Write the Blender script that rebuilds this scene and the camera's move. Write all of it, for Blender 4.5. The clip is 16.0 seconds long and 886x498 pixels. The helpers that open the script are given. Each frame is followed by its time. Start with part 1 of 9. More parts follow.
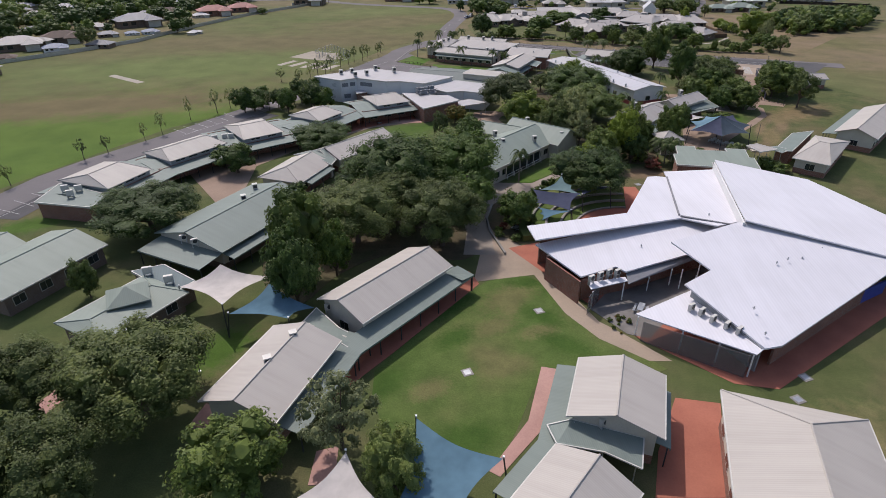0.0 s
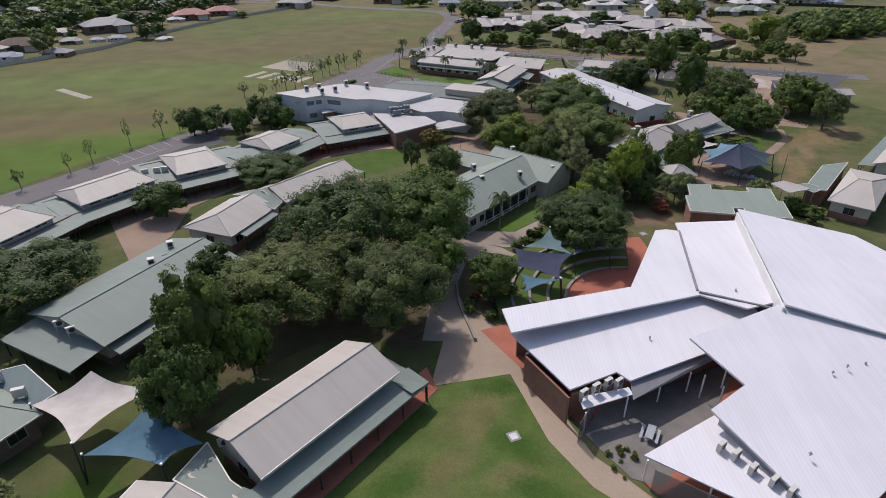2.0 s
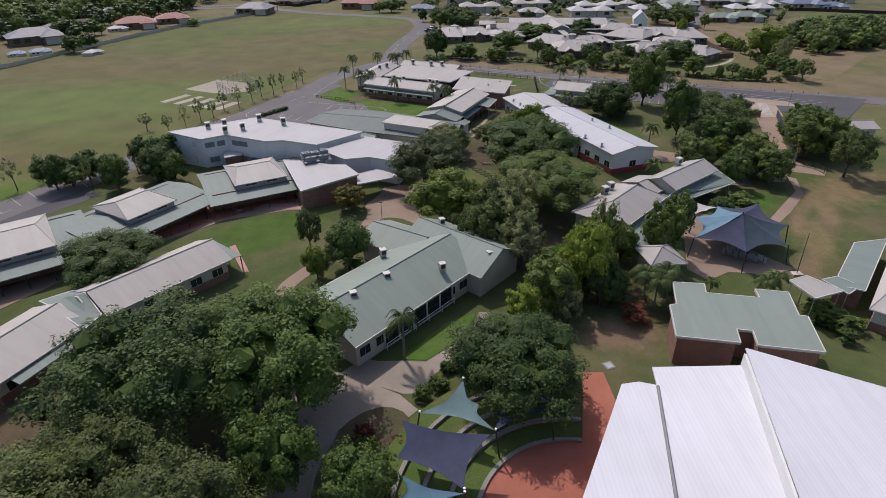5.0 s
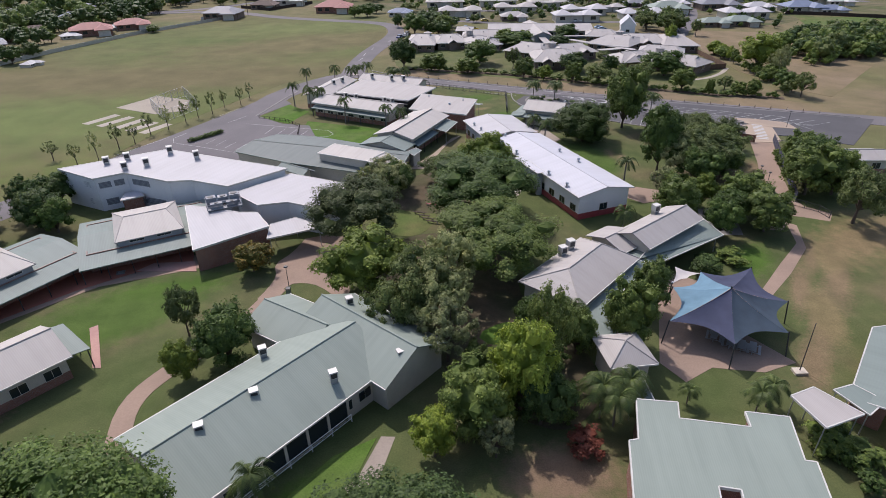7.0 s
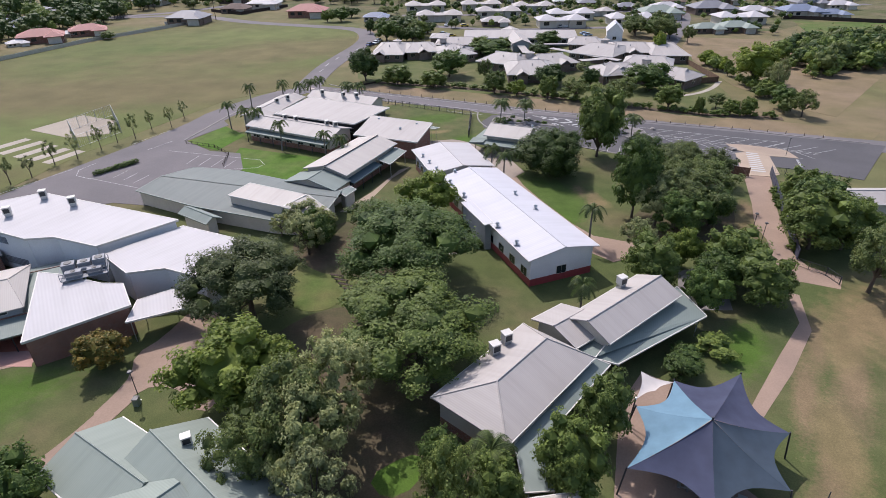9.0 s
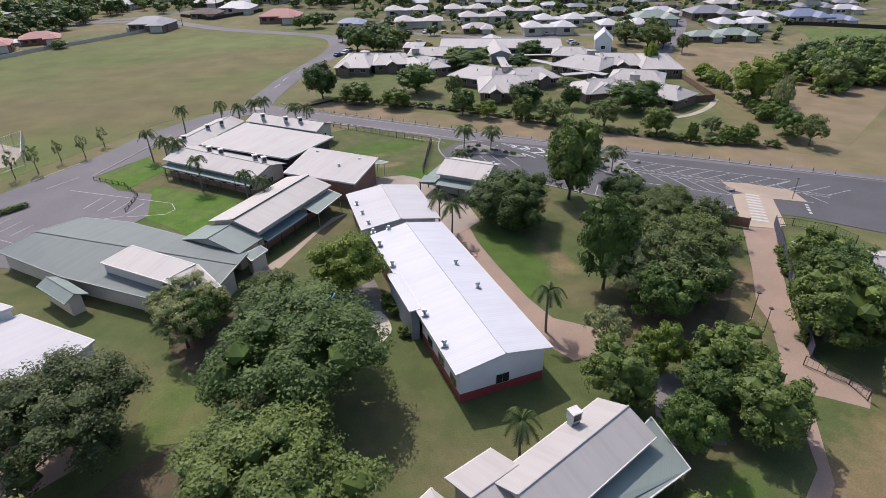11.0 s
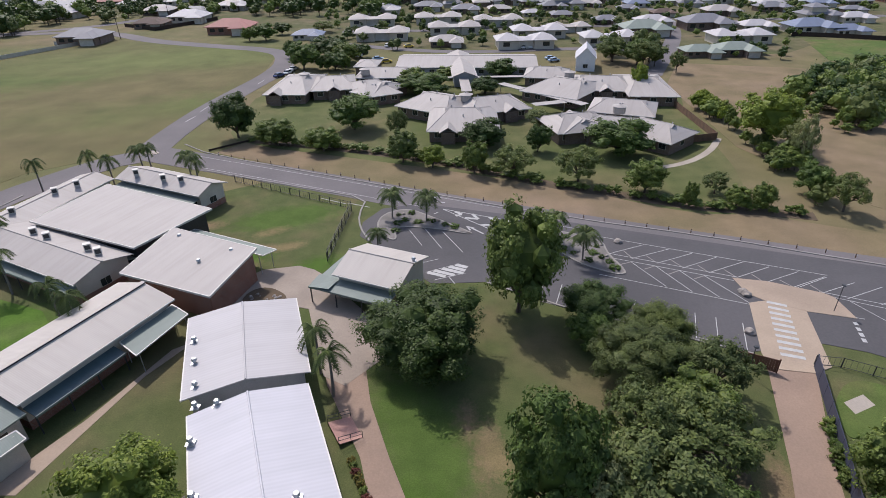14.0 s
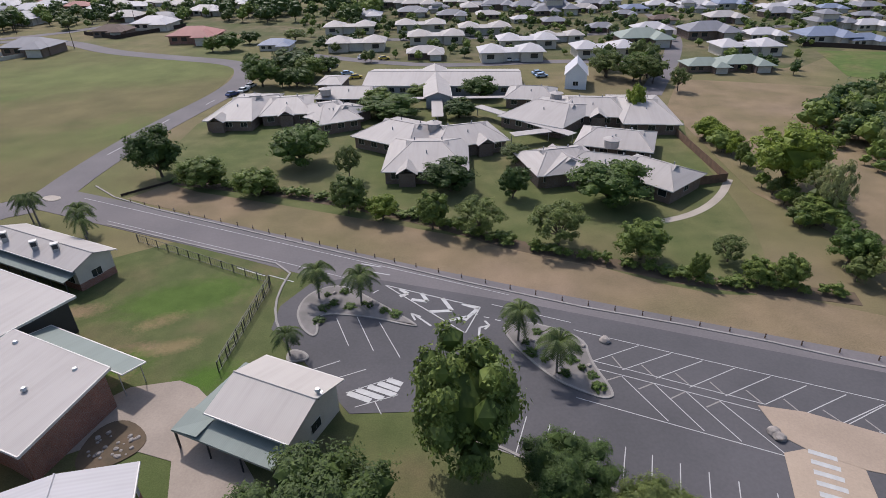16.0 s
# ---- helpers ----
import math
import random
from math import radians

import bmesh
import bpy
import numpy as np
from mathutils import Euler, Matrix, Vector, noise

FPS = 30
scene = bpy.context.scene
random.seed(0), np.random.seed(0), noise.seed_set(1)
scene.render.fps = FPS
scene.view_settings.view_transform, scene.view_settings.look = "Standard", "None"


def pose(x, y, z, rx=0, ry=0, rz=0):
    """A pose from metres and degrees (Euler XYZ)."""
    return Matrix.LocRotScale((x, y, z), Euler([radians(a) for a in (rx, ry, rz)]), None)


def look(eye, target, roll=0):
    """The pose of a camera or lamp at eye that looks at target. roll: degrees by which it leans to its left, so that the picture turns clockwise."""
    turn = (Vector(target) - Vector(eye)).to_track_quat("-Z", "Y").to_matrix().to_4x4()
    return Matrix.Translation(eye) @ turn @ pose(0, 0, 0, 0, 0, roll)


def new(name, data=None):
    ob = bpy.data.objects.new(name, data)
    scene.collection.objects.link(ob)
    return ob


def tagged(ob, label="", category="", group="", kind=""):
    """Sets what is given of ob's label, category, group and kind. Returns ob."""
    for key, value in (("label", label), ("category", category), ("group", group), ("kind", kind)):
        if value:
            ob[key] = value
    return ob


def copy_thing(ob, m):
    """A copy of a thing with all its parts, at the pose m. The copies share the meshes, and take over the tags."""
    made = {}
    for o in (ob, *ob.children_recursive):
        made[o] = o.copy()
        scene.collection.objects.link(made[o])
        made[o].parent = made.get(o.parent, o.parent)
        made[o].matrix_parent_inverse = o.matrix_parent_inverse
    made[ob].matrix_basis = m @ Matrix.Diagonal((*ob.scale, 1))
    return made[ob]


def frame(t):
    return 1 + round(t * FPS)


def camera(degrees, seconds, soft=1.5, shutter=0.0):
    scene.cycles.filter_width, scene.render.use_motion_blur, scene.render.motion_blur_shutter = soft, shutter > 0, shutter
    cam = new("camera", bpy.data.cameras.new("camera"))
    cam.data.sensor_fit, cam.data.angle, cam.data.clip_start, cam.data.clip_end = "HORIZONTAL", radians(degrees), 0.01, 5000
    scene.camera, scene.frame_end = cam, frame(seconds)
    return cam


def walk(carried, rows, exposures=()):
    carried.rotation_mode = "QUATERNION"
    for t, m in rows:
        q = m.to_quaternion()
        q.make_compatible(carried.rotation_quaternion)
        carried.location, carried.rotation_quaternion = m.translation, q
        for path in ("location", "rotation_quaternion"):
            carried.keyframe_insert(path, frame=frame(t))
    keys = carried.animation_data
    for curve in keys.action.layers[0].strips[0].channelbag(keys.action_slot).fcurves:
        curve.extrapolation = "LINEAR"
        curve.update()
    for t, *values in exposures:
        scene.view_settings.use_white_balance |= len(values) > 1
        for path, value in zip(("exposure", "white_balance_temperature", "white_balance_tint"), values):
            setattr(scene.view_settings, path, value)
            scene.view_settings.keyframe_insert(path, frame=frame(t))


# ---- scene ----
cam = camera(76.2, 16.0, 0.8)
ROWS = [
    (0.0, 0.00, 0.00, 44.00, 60.68, 0.48, -0.27),
    (0.5, 1.17, 5.40, 43.94, 60.68, 0.49, -0.25),
    (1.0, 2.55, 10.89, 43.87, 60.66, 0.50, -0.24),
    (1.5, 4.08, 16.28, 43.76, 60.64, 0.52, -0.26),
    (2.0, 5.87, 21.68, 43.68, 60.63, 0.54, -0.29),
    (2.5, 7.82, 27.07, 43.61, 60.61, 0.56, -0.33),
    (3.0, 9.96, 32.54, 43.59, 60.60, 0.58, -0.41),
    (3.5, 12.14, 38.03, 43.60, 60.59, 0.59, -0.50),
    (4.0, 14.51, 43.46, 43.60, 60.59, 0.60, -0.59),
    (6.5, 27.76, 69.54, 43.62, 60.54, 0.74, -0.98),
    (7.0, 30.56, 74.66, 43.58, 60.54, 0.75, -1.05),
    (7.5, 33.43, 79.86, 43.48, 60.53, 0.75, -1.10),
    (8.0, 36.32, 85.09, 43.39, 60.52, 0.75, -1.13),
    (8.5, 39.17, 90.33, 43.37, 60.52, 0.75, -1.16),
    (9.0, 41.80, 95.44, 43.35, 60.52, 0.75, -1.22),
    (11.5, 54.94, 122.67, 43.59, 60.47, 0.83, -1.27),
    (12.0, 57.24, 128.40, 43.57, 60.48, 0.84, -1.39),
    (12.5, 59.52, 134.15, 43.55, 60.48, 0.85, -1.50),
    (13.0, 61.66, 140.05, 43.53, 60.49, 0.86, -1.59),
    (13.5, 63.87, 145.95, 43.49, 60.49, 0.87, -1.69),
    (14.0, 66.02, 151.81, 43.47, 60.48, 0.88, -1.78),
    (14.5, 68.12, 157.83, 43.49, 60.47, 0.89, -1.85),
    (15.0, 70.37, 163.78, 43.56, 60.47, 0.89, -1.88),
    (15.5, 72.57, 169.77, 43.60, 60.46, 0.89, -1.88),
    (16.0, 74.78, 175.83, 43.65, 60.46, 0.89, -1.86),
]
EXPOSURES = [(0.0, 0.12, 6680, 14.5), (2.0, 0.06, 6680, 14.5), (4.2, -0.04, 6680, 14.5), (6.5, 0.31, 6500, 17), (8.0, 0.5, 6490, 17.5), (9.0, 0.55, 6480, 17), (12.0, 0.47, 6520, 15.5), (13.5, 0.35, 6500, 15.5), (16.0, 0.31, 6500, 15.5)]
walk(cam, [(t, pose(x, y, z, rx, ry, rz)) for t, x, y, z, rx, ry, rz in ROWS], EXPOSURES)

# ---- light ----
SUN_FROM = Vector((-0.47, 0.88, 0.0)).normalized()
SUN_UP = radians(52)
world = bpy.data.worlds.new("world")
scene.world = world
world.use_nodes = True
sky = world.node_tree.nodes.new("ShaderNodeTexSky")
sky.sky_type, sky.sun_disc = "NISHITA", False
sky.sun_elevation, sky.sun_rotation = SUN_UP, math.atan2(SUN_FROM.x, SUN_FROM.y)
sky.dust_density = 2.0
world.node_tree.links.new(sky.outputs[0], world.node_tree.nodes["Background"].inputs[0])
world.node_tree.nodes["Background"].inputs[1].default_value = 0.15
sun = new("sun", bpy.data.lights.new("sun", "SUN"))
sun.data.energy, sun.data.angle, sun.data.color = 3.0, radians(0.6), (1.0, 0.965, 0.93)
sun.matrix_world = look(SUN_FROM * math.cos(SUN_UP) * 100 + Vector((0, 0, math.sin(SUN_UP) * 100)), (0, 0, 0))

# ---- materials ----
MATS = {}


def nodes(name):
    m = bpy.data.materials.new(name)
    m.use_nodes = True
    t = m.node_tree
    MATS[name] = m
    return m, t, t.nodes["Principled BSDF"]


def node(t, kind, **values):
    n = t.nodes.new(kind)
    for k, v in values.items():
        n.inputs[k].default_value = v
    return n


def ramp(t, fac, stops):
    r = t.nodes.new("ShaderNodeValToRGB")
    e = r.color_ramp.elements
    while len(e) < len(stops):
        e.new(0.5)
    for el, (p, c) in zip(e, stops):
        el.position, el.color = p, (*c, 1)
    t.links.new(fac, r.inputs[0])
    return r.outputs[0]


def mix(t, fac, a, b, mode="MIX"):
    n = t.nodes.new("ShaderNodeMix")
    n.data_type, n.blend_type = "RGBA", mode
    for sock, v in ((n.inputs[0], fac), (n.inputs[6], a), (n.inputs[7], b)):
        if isinstance(v, bpy.types.NodeSocket):
            t.links.new(v, sock)
        elif isinstance(v, (int, float)):
            sock.default_value = v
        else:
            sock.default_value = (*v, 1)
    return n.outputs[2]


def tex(t, scale, detail=4.0, coord="Object", rough=0.55):
    c = t.nodes.new("ShaderNodeTexCoord")
    n = node(t, "ShaderNodeTexNoise", Scale=scale, Detail=detail, Roughness=rough)
    t.links.new(c.outputs[coord], n.inputs["Vector"])
    return n.outputs["Fac"]


def bump(t, b, height, strength, distance):
    n = node(t, "ShaderNodeBump", Strength=strength, Distance=distance)
    t.links.new(height, n.inputs["Height"])
    t.links.new(n.outputs[0], b.inputs["Normal"])


def mottled(name, a, b, big, fine, rough=0.85, relief=0.02, metal=0.0, spec=0.3):
    """Two tones by broad noise, broken by fine noise, with relief."""
    m, t, s = nodes(name)
    c = mix(t, ramp_fac(t, tex(t, big), 0.35, 0.65), a, b)
    c2 = mix(t, ramp_fac(t, tex(t, fine, 6.0), 0.2, 0.8), (0.87, 0.87, 0.87), (1.08, 1.08, 1.08))
    t.links.new(mix(t, 1.0, c, c2, "MULTIPLY"), s.inputs["Base Color"])
    s.inputs["Roughness"].default_value, s.inputs["Metallic"].default_value = rough, metal
    s.inputs["Specular IOR Level"].default_value = spec
    bump(t, s, tex(t, fine, 5.0), 0.4, relief)
    return m


def ramp_fac(t, fac, lo, hi):
    n = node(t, "ShaderNodeMapRange", **{"From Min": lo, "From Max": hi})
    n.clamp = True
    t.links.new(fac, n.inputs["Value"])
    return n.outputs[0]


def roofing(name, colour, dirt, rough=0.45, pitch=0.2, relief=0.012):
    """Ribbed steel sheet: ribs run down the slope, streaks and dirt over them."""
    m, t, s = nodes(name)
    c = t.nodes.new("ShaderNodeTexCoord")
    w = t.nodes.new("ShaderNodeTexWave")
    w.wave_type, w.bands_direction, w.wave_profile = "BANDS", "X", "SIN"
    w.inputs["Scale"].default_value = 0.314 / pitch
    t.links.new(c.outputs["Object"], w.inputs["Vector"])
    streak = t.nodes.new("ShaderNodeMapping")
    streak.inputs["Scale"].default_value = (1.4, 0.12, 0.12)
    t.links.new(c.outputs["Object"], streak.inputs[0])
    n = node(t, "ShaderNodeTexNoise", Scale=1.0, Detail=5.0)
    t.links.new(streak.outputs[0], n.inputs["Vector"])
    base = mix(t, ramp_fac(t, n.outputs["Fac"], 0.4, 0.85), colour, dirt)
    sheet = mix(t, ramp_fac(t, tex(t, 0.12, 3.0), 0.35, 0.7), (1.03, 1.03, 1.03), (0.95, 0.95, 0.945))
    ribs = mix(t, w.outputs["Fac"], (0.965, 0.965, 0.965), (1.015, 1.015, 1.015))
    c1 = mix(t, 1.0, base, sheet, "MULTIPLY")
    t.links.new(mix(t, 1.0, c1, ribs, "MULTIPLY"), s.inputs["Base Color"])
    s.inputs["Roughness"].default_value = rough + 0.1
    s.inputs["Specular IOR Level"].default_value = 0.22
    bump(t, s, w.outputs["Fac"], 0.22, relief)
    return m


def bricks(name, a, b, mortar, scale=1.0):
    m, t, s = nodes(name)
    c = t.nodes.new("ShaderNodeTexCoord")
    sep = t.nodes.new("ShaderNodeSeparateXYZ")
    t.links.new(c.outputs["Object"], sep.inputs[0])
    add = t.nodes.new("ShaderNodeMath")
    t.links.new(sep.outputs[0], add.inputs[0])
    t.links.new(sep.outputs[1], add.inputs[1])
    comb = t.nodes.new("ShaderNodeCombineXYZ")
    t.links.new(add.outputs[0], comb.inputs[0])
    t.links.new(sep.outputs[2], comb.inputs[1])
    k = t.nodes.new("ShaderNodeTexBrick")
    for key, v in (("Scale", scale), ("Brick Width", 0.24), ("Row Height", 0.086), ("Mortar Size", 0.01)):
        k.inputs[key].default_value = v
    k.inputs["Color1"].default_value, k.inputs["Color2"].default_value, k.inputs["Mortar"].default_value = (*a, 1), (*b, 1), (*mortar, 1)
    t.links.new(comb.outputs[0], k.inputs["Vector"])
    grime = mix(t, ramp_fac(t, tex(t, 0.5), 0.3, 0.7), (0.8, 0.8, 0.8), (1.1, 1.1, 1.1))
    t.links.new(mix(t, 1.0, k.outputs["Color"], grime, "MULTIPLY"), s.inputs["Base Color"])
    s.inputs["Roughness"].default_value = 0.9
    return m


def foliage(name, dark, light, spread=0.25):
    """Leaves that differ one by one and tree by tree, a little light coming through them."""
    m, t, s = nodes(name)
    g = t.nodes.new("ShaderNodeNewGeometry")
    o = t.nodes.new("ShaderNodeObjectInfo")
    leaf = mix(t, g.outputs["Random Per Island"], dark, light)
    tree = mix(t, o.outputs["Random"], (1 - spread, 1 - spread, 1 - spread * 0.8), (1 + spread, 1 + spread * 0.8, 1))
    c = mix(t, 1.0, leaf, tree, "MULTIPLY")
    patch = mix(t, ramp_fac(t, tex(t, 7.0, 2.0), 0.3, 0.7), (0.74, 0.76, 0.76), (1.28, 1.22, 1.05))
    c = mix(t, 1.0, c, patch, "MULTIPLY")
    t.links.new(c, s.inputs["Base Color"])
    s.inputs["Roughness"].default_value = 0.58
    s.inputs["Specular IOR Level"].default_value = 0.22
    tr = t.nodes.new("ShaderNodeBsdfTranslucent")
    t.links.new(c, tr.inputs[0])
    ms = t.nodes.new("ShaderNodeMixShader")
    ms.inputs[0].default_value = 0.28
    out = t.nodes["Material Output"]
    t.links.new(s.outputs[0], ms.inputs[1])
    t.links.new(tr.outputs[0], ms.inputs[2])
    t.links.new(ms.outputs[0], out.inputs[0])
    return m


def plain(name, colour, rough=0.6, metal=0.0):
    m, t, s = nodes(name)
    c = mix(t, ramp_fac(t, tex(t, 1.3, 5.0), 0.3, 0.7), tuple(v * 0.86 for v in colour), tuple(min(1, v * 1.08) for v in colour))
    t.links.new(c, s.inputs["Base Color"])
    s.inputs["Roughness"].default_value, s.inputs["Metallic"].default_value = rough, metal
    return m


def grassland(name, tones, big, mid, fine, worn=()):
    """Turf: broad patches of three tones, mid-sized mottling and a fine nap; worn: ragged ovals (x, y, half length, half width, turn, tone)."""
    m, t, s = nodes(name)
    base = ramp(t, tex(t, big, 3.0, "Object"), [(0.3, tones[0]), (0.5, tones[1]), (0.68, tones[2])])
    for x, y, a, b, turn, tone in worn:
        c = t.nodes.new("ShaderNodeTexCoord")
        mp = t.nodes.new("ShaderNodeMapping")
        mp.vector_type = "TEXTURE"
        mp.inputs["Location"].default_value, mp.inputs["Scale"].default_value = (x, y, 0), (a * 1.7, b * 1.7, 50)
        mp.inputs["Rotation"].default_value = (0, 0, radians(turn))
        t.links.new(c.outputs["Object"], mp.inputs[0])
        g = t.nodes.new("ShaderNodeTexGradient")
        g.gradient_type = "SPHERICAL"
        t.links.new(mp.outputs[0], g.inputs[0])
        add = t.nodes.new("ShaderNodeMath")
        add.operation = "MULTIPLY_ADD"
        t.links.new(tex(t, 3.2 / min(a, b), 5.0), add.inputs[0])
        add.inputs[1].default_value = 0.9
        t.links.new(g.outputs["Fac"], add.inputs[2])
        base = mix(t, ramp_fac(t, add.outputs[0], 0.62, 1.15), base, tone)
    mid_c = mix(t, ramp_fac(t, tex(t, mid, 5.0), 0.3, 0.7), (0.82, 0.84, 0.8), (1.16, 1.12, 1.1))
    fine_c = mix(t, ramp_fac(t, tex(t, fine, 4.0), 0.25, 0.75), (0.8, 0.8, 0.8), (1.18, 1.18, 1.18))
    c = mix(t, 1.0, mix(t, 1.0, base, mid_c, "MULTIPLY"), fine_c, "MULTIPLY")
    t.links.new(c, s.inputs["Base Color"])
    s.inputs["Roughness"].default_value = 0.95
    s.inputs["Specular IOR Level"].default_value = 0.1
    bump(t, s, tex(t, fine, 5.0), 0.5, 0.05)
    return m


WHITE_ROOF = roofing("white_sheet", (0.455, 0.45, 0.475), (0.415, 0.41, 0.432), 0.45, 0.4, 0.008)
HALL_ROOF = roofing("bright_white_sheet", (0.60, 0.59, 0.625), (0.55, 0.54, 0.57), 0.45, 0.4, 0.008)
OFF_WHITE = roofing("off_white_sheet", (0.405, 0.39, 0.392), (0.37, 0.355, 0.352), 0.5, 0.4, 0.008)
CREAM_ROOF = roofing("cream_sheet", (0.40, 0.368, 0.335), (0.355, 0.325, 0.295), 0.5)
PALE_ROOF = roofing("pale_sheet", (0.35, 0.323, 0.302), (0.305, 0.281, 0.261), 0.5)
GREEN_ROOF = roofing("pale_green_sheet", (0.172, 0.206, 0.186), (0.152, 0.182, 0.164), 0.5)
SAGE_ROOF = roofing("sage_sheet", (0.215, 0.25, 0.215), (0.188, 0.22, 0.19), 0.5)
GREY_ROOF = roofing("grey_sheet", (0.19, 0.19, 0.205), (0.165, 0.165, 0.175), 0.5)
BLUE_ROOF = roofing("slate_blue_sheet", (0.17, 0.2, 0.27), (0.15, 0.175, 0.23), 0.5)
BROWN_ROOF = roofing("brown_sheet", (0.12, 0.085, 0.07), (0.10, 0.072, 0.06), 0.7)
RED_ROOF = roofing("faded_red_sheet", (0.33, 0.15, 0.13), (0.29, 0.14, 0.12), 0.6)
LOW_GREEN = roofing("dull_grey_green_sheet", (0.135, 0.155, 0.145), (0.115, 0.132, 0.123), 0.55)
BLUEGREEN = roofing("blue_green_sheet", (0.07, 0.11, 0.12), (0.06, 0.09, 0.1), 0.4)
BRICK = bricks("red_brick", (0.24, 0.095, 0.06), (0.19, 0.075, 0.05), (0.25, 0.2, 0.17))
BRICK_BROWN = bricks("brown_brick", (0.16, 0.105, 0.075), (0.12, 0.08, 0.06), (0.2, 0.17, 0.15))
CREAM = mottled("cream_render", (0.50, 0.46, 0.39), (0.44, 0.40, 0.34), 0.4, 9.0, 0.9, 0.004)
WHITE_WALL = mottled("white_render", (0.66, 0.655, 0.65), (0.60, 0.60, 0.605), 0.3, 8.0, 0.9, 0.004)
GREY_WALL = mottled("grey_cladding", (0.30, 0.31, 0.32), (0.25, 0.26, 0.27), 0.4, 8.0, 0.8, 0.004)
LOUVRE = mottled("blue_grey_louvres", (0.17, 0.18, 0.2), (0.13, 0.14, 0.155), 0.6, 8.0, 0.6, 0.004)
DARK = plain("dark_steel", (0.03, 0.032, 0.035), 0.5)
STEEL = plain("galvanised_steel", (0.42, 0.43, 0.44), 0.4, 0.7)
PLANT_GREY = mottled("weathered_plant_grey", (0.24, 0.25, 0.265), (0.17, 0.175, 0.19), 0.8, 7.0, 0.55, 0.004)
WHITE = plain("white_paint", (0.78, 0.78, 0.77), 0.5)
TRIM = plain("cream_trim", (0.5, 0.48, 0.44), 0.5)
GUTTER = plain("green_gutter", (0.15, 0.19, 0.165), 0.45)
DEEP_RED = plain("deep_red_paint", (0.26, 0.045, 0.05), 0.6)
BLUE_PAINT = plain("blue_paint", (0.04, 0.06, 0.30), 0.5)
TIMBER = mottled("weathered_timber", (0.16, 0.10, 0.065), (0.11, 0.07, 0.05), 0.9, 12.0)
DARK_TIMBER = mottled("dark_timber", (0.05, 0.032, 0.025), (0.035, 0.025, 0.02), 0.9, 12.0)
GATE_BROWN = plain("brown_gate_paint", (0.13, 0.055, 0.035), 0.6)
ROCK = mottled("pale_rock", (0.30, 0.27, 0.24), (0.2, 0.18, 0.165), 1.0, 6.0)
BARK = mottled("bark", (0.11, 0.085, 0.065), (0.07, 0.055, 0.045), 1.5, 8.0, 0.95, 0.03)
PALM_BARK = mottled("palm_bark", (0.20, 0.18, 0.155), (0.14, 0.125, 0.11), 1.5, 8.0, 0.95, 0.03)
ASPHALT = mottled("asphalt", (0.092, 0.088, 0.092), (0.072, 0.07, 0.073), 0.08, 3.0, 0.95, 0.006)
OLD_ASPHALT = mottled("old_asphalt", (0.15, 0.136, 0.138), (0.122, 0.113, 0.115), 0.07, 3.0, 0.95, 0.006)
CONCRETE = mottled("tan_concrete", (0.345, 0.27, 0.205), (0.28, 0.22, 0.168), 0.12, 5.0, 0.95, 0.005)
PALE_CONCRETE = mottled("pale_concrete", (0.36, 0.32, 0.27), (0.30, 0.265, 0.225), 0.2, 5.0, 0.95, 0.005)
PAVER = mottled("terracotta_paving", (0.37, 0.135, 0.09), (0.31, 0.11, 0.075), 0.25, 6.0, 0.95, 0.005)
PINK = mottled("pink_paving", (0.42, 0.25, 0.21), (0.36, 0.21, 0.18), 0.3, 6.0, 0.95, 0.005)
BROWN_PATH = mottled("brown_path", (0.285, 0.205, 0.155), (0.238, 0.172, 0.132), 0.15, 5.0, 0.95, 0.005)
COURT = mottled("grey_tan_concrete", (0.30, 0.252, 0.208), (0.25, 0.21, 0.175), 0.2, 5.0, 0.95, 0.005)
TAN_PAD = mottled("sandy_concrete", (0.36, 0.285, 0.215), (0.31, 0.245, 0.185), 0.2, 5.0, 0.95, 0.005)
KERB = mottled("kerb_concrete", (0.26, 0.245, 0.225), (0.21, 0.195, 0.18), 0.5, 6.0)
SOIL = mottled("bare_soil", (0.115, 0.083, 0.055), (0.082, 0.064, 0.042), 0.3, 3.0, 1.0, 0.05)
GRAVEL = mottled("grey_gravel", (0.20, 0.185, 0.175), (0.15, 0.14, 0.13), 0.5, 14.0, 1.0, 0.05)
NET_SLAB = mottled("dusty_slab", (0.30, 0.26, 0.205), (0.25, 0.215, 0.17), 0.1, 3.0)
SAND = mottled("pale_sand", (0.50, 0.44, 0.36), (0.43, 0.38, 0.31), 0.3, 6.0)
TAN, LUSH = (0.17, 0.13, 0.072), (0.064, 0.102, 0.025)
OVAL_WORN = [(-97.1, 143.4, 70, 34, 25, (0.082, 0.128, 0.026)), (-92.88, 118.76, 34, 16, 20, (0.078, 0.126, 0.026)), (-109.75, 165.56, 60, 14, 12, (0.125, 0.104, 0.054)), (-96.33, 220.32, 55, 26, 10, (0.11, 0.135, 0.048)), (-68.09, 275.12, 70, 20, 5, (0.122, 0.106, 0.054)), (-30.21, 337.60, 50, 20, 20, (0.125, 0.11, 0.055)), (-38.54, 388.97, 45, 20, 10, (0.115, 0.13, 0.05))]
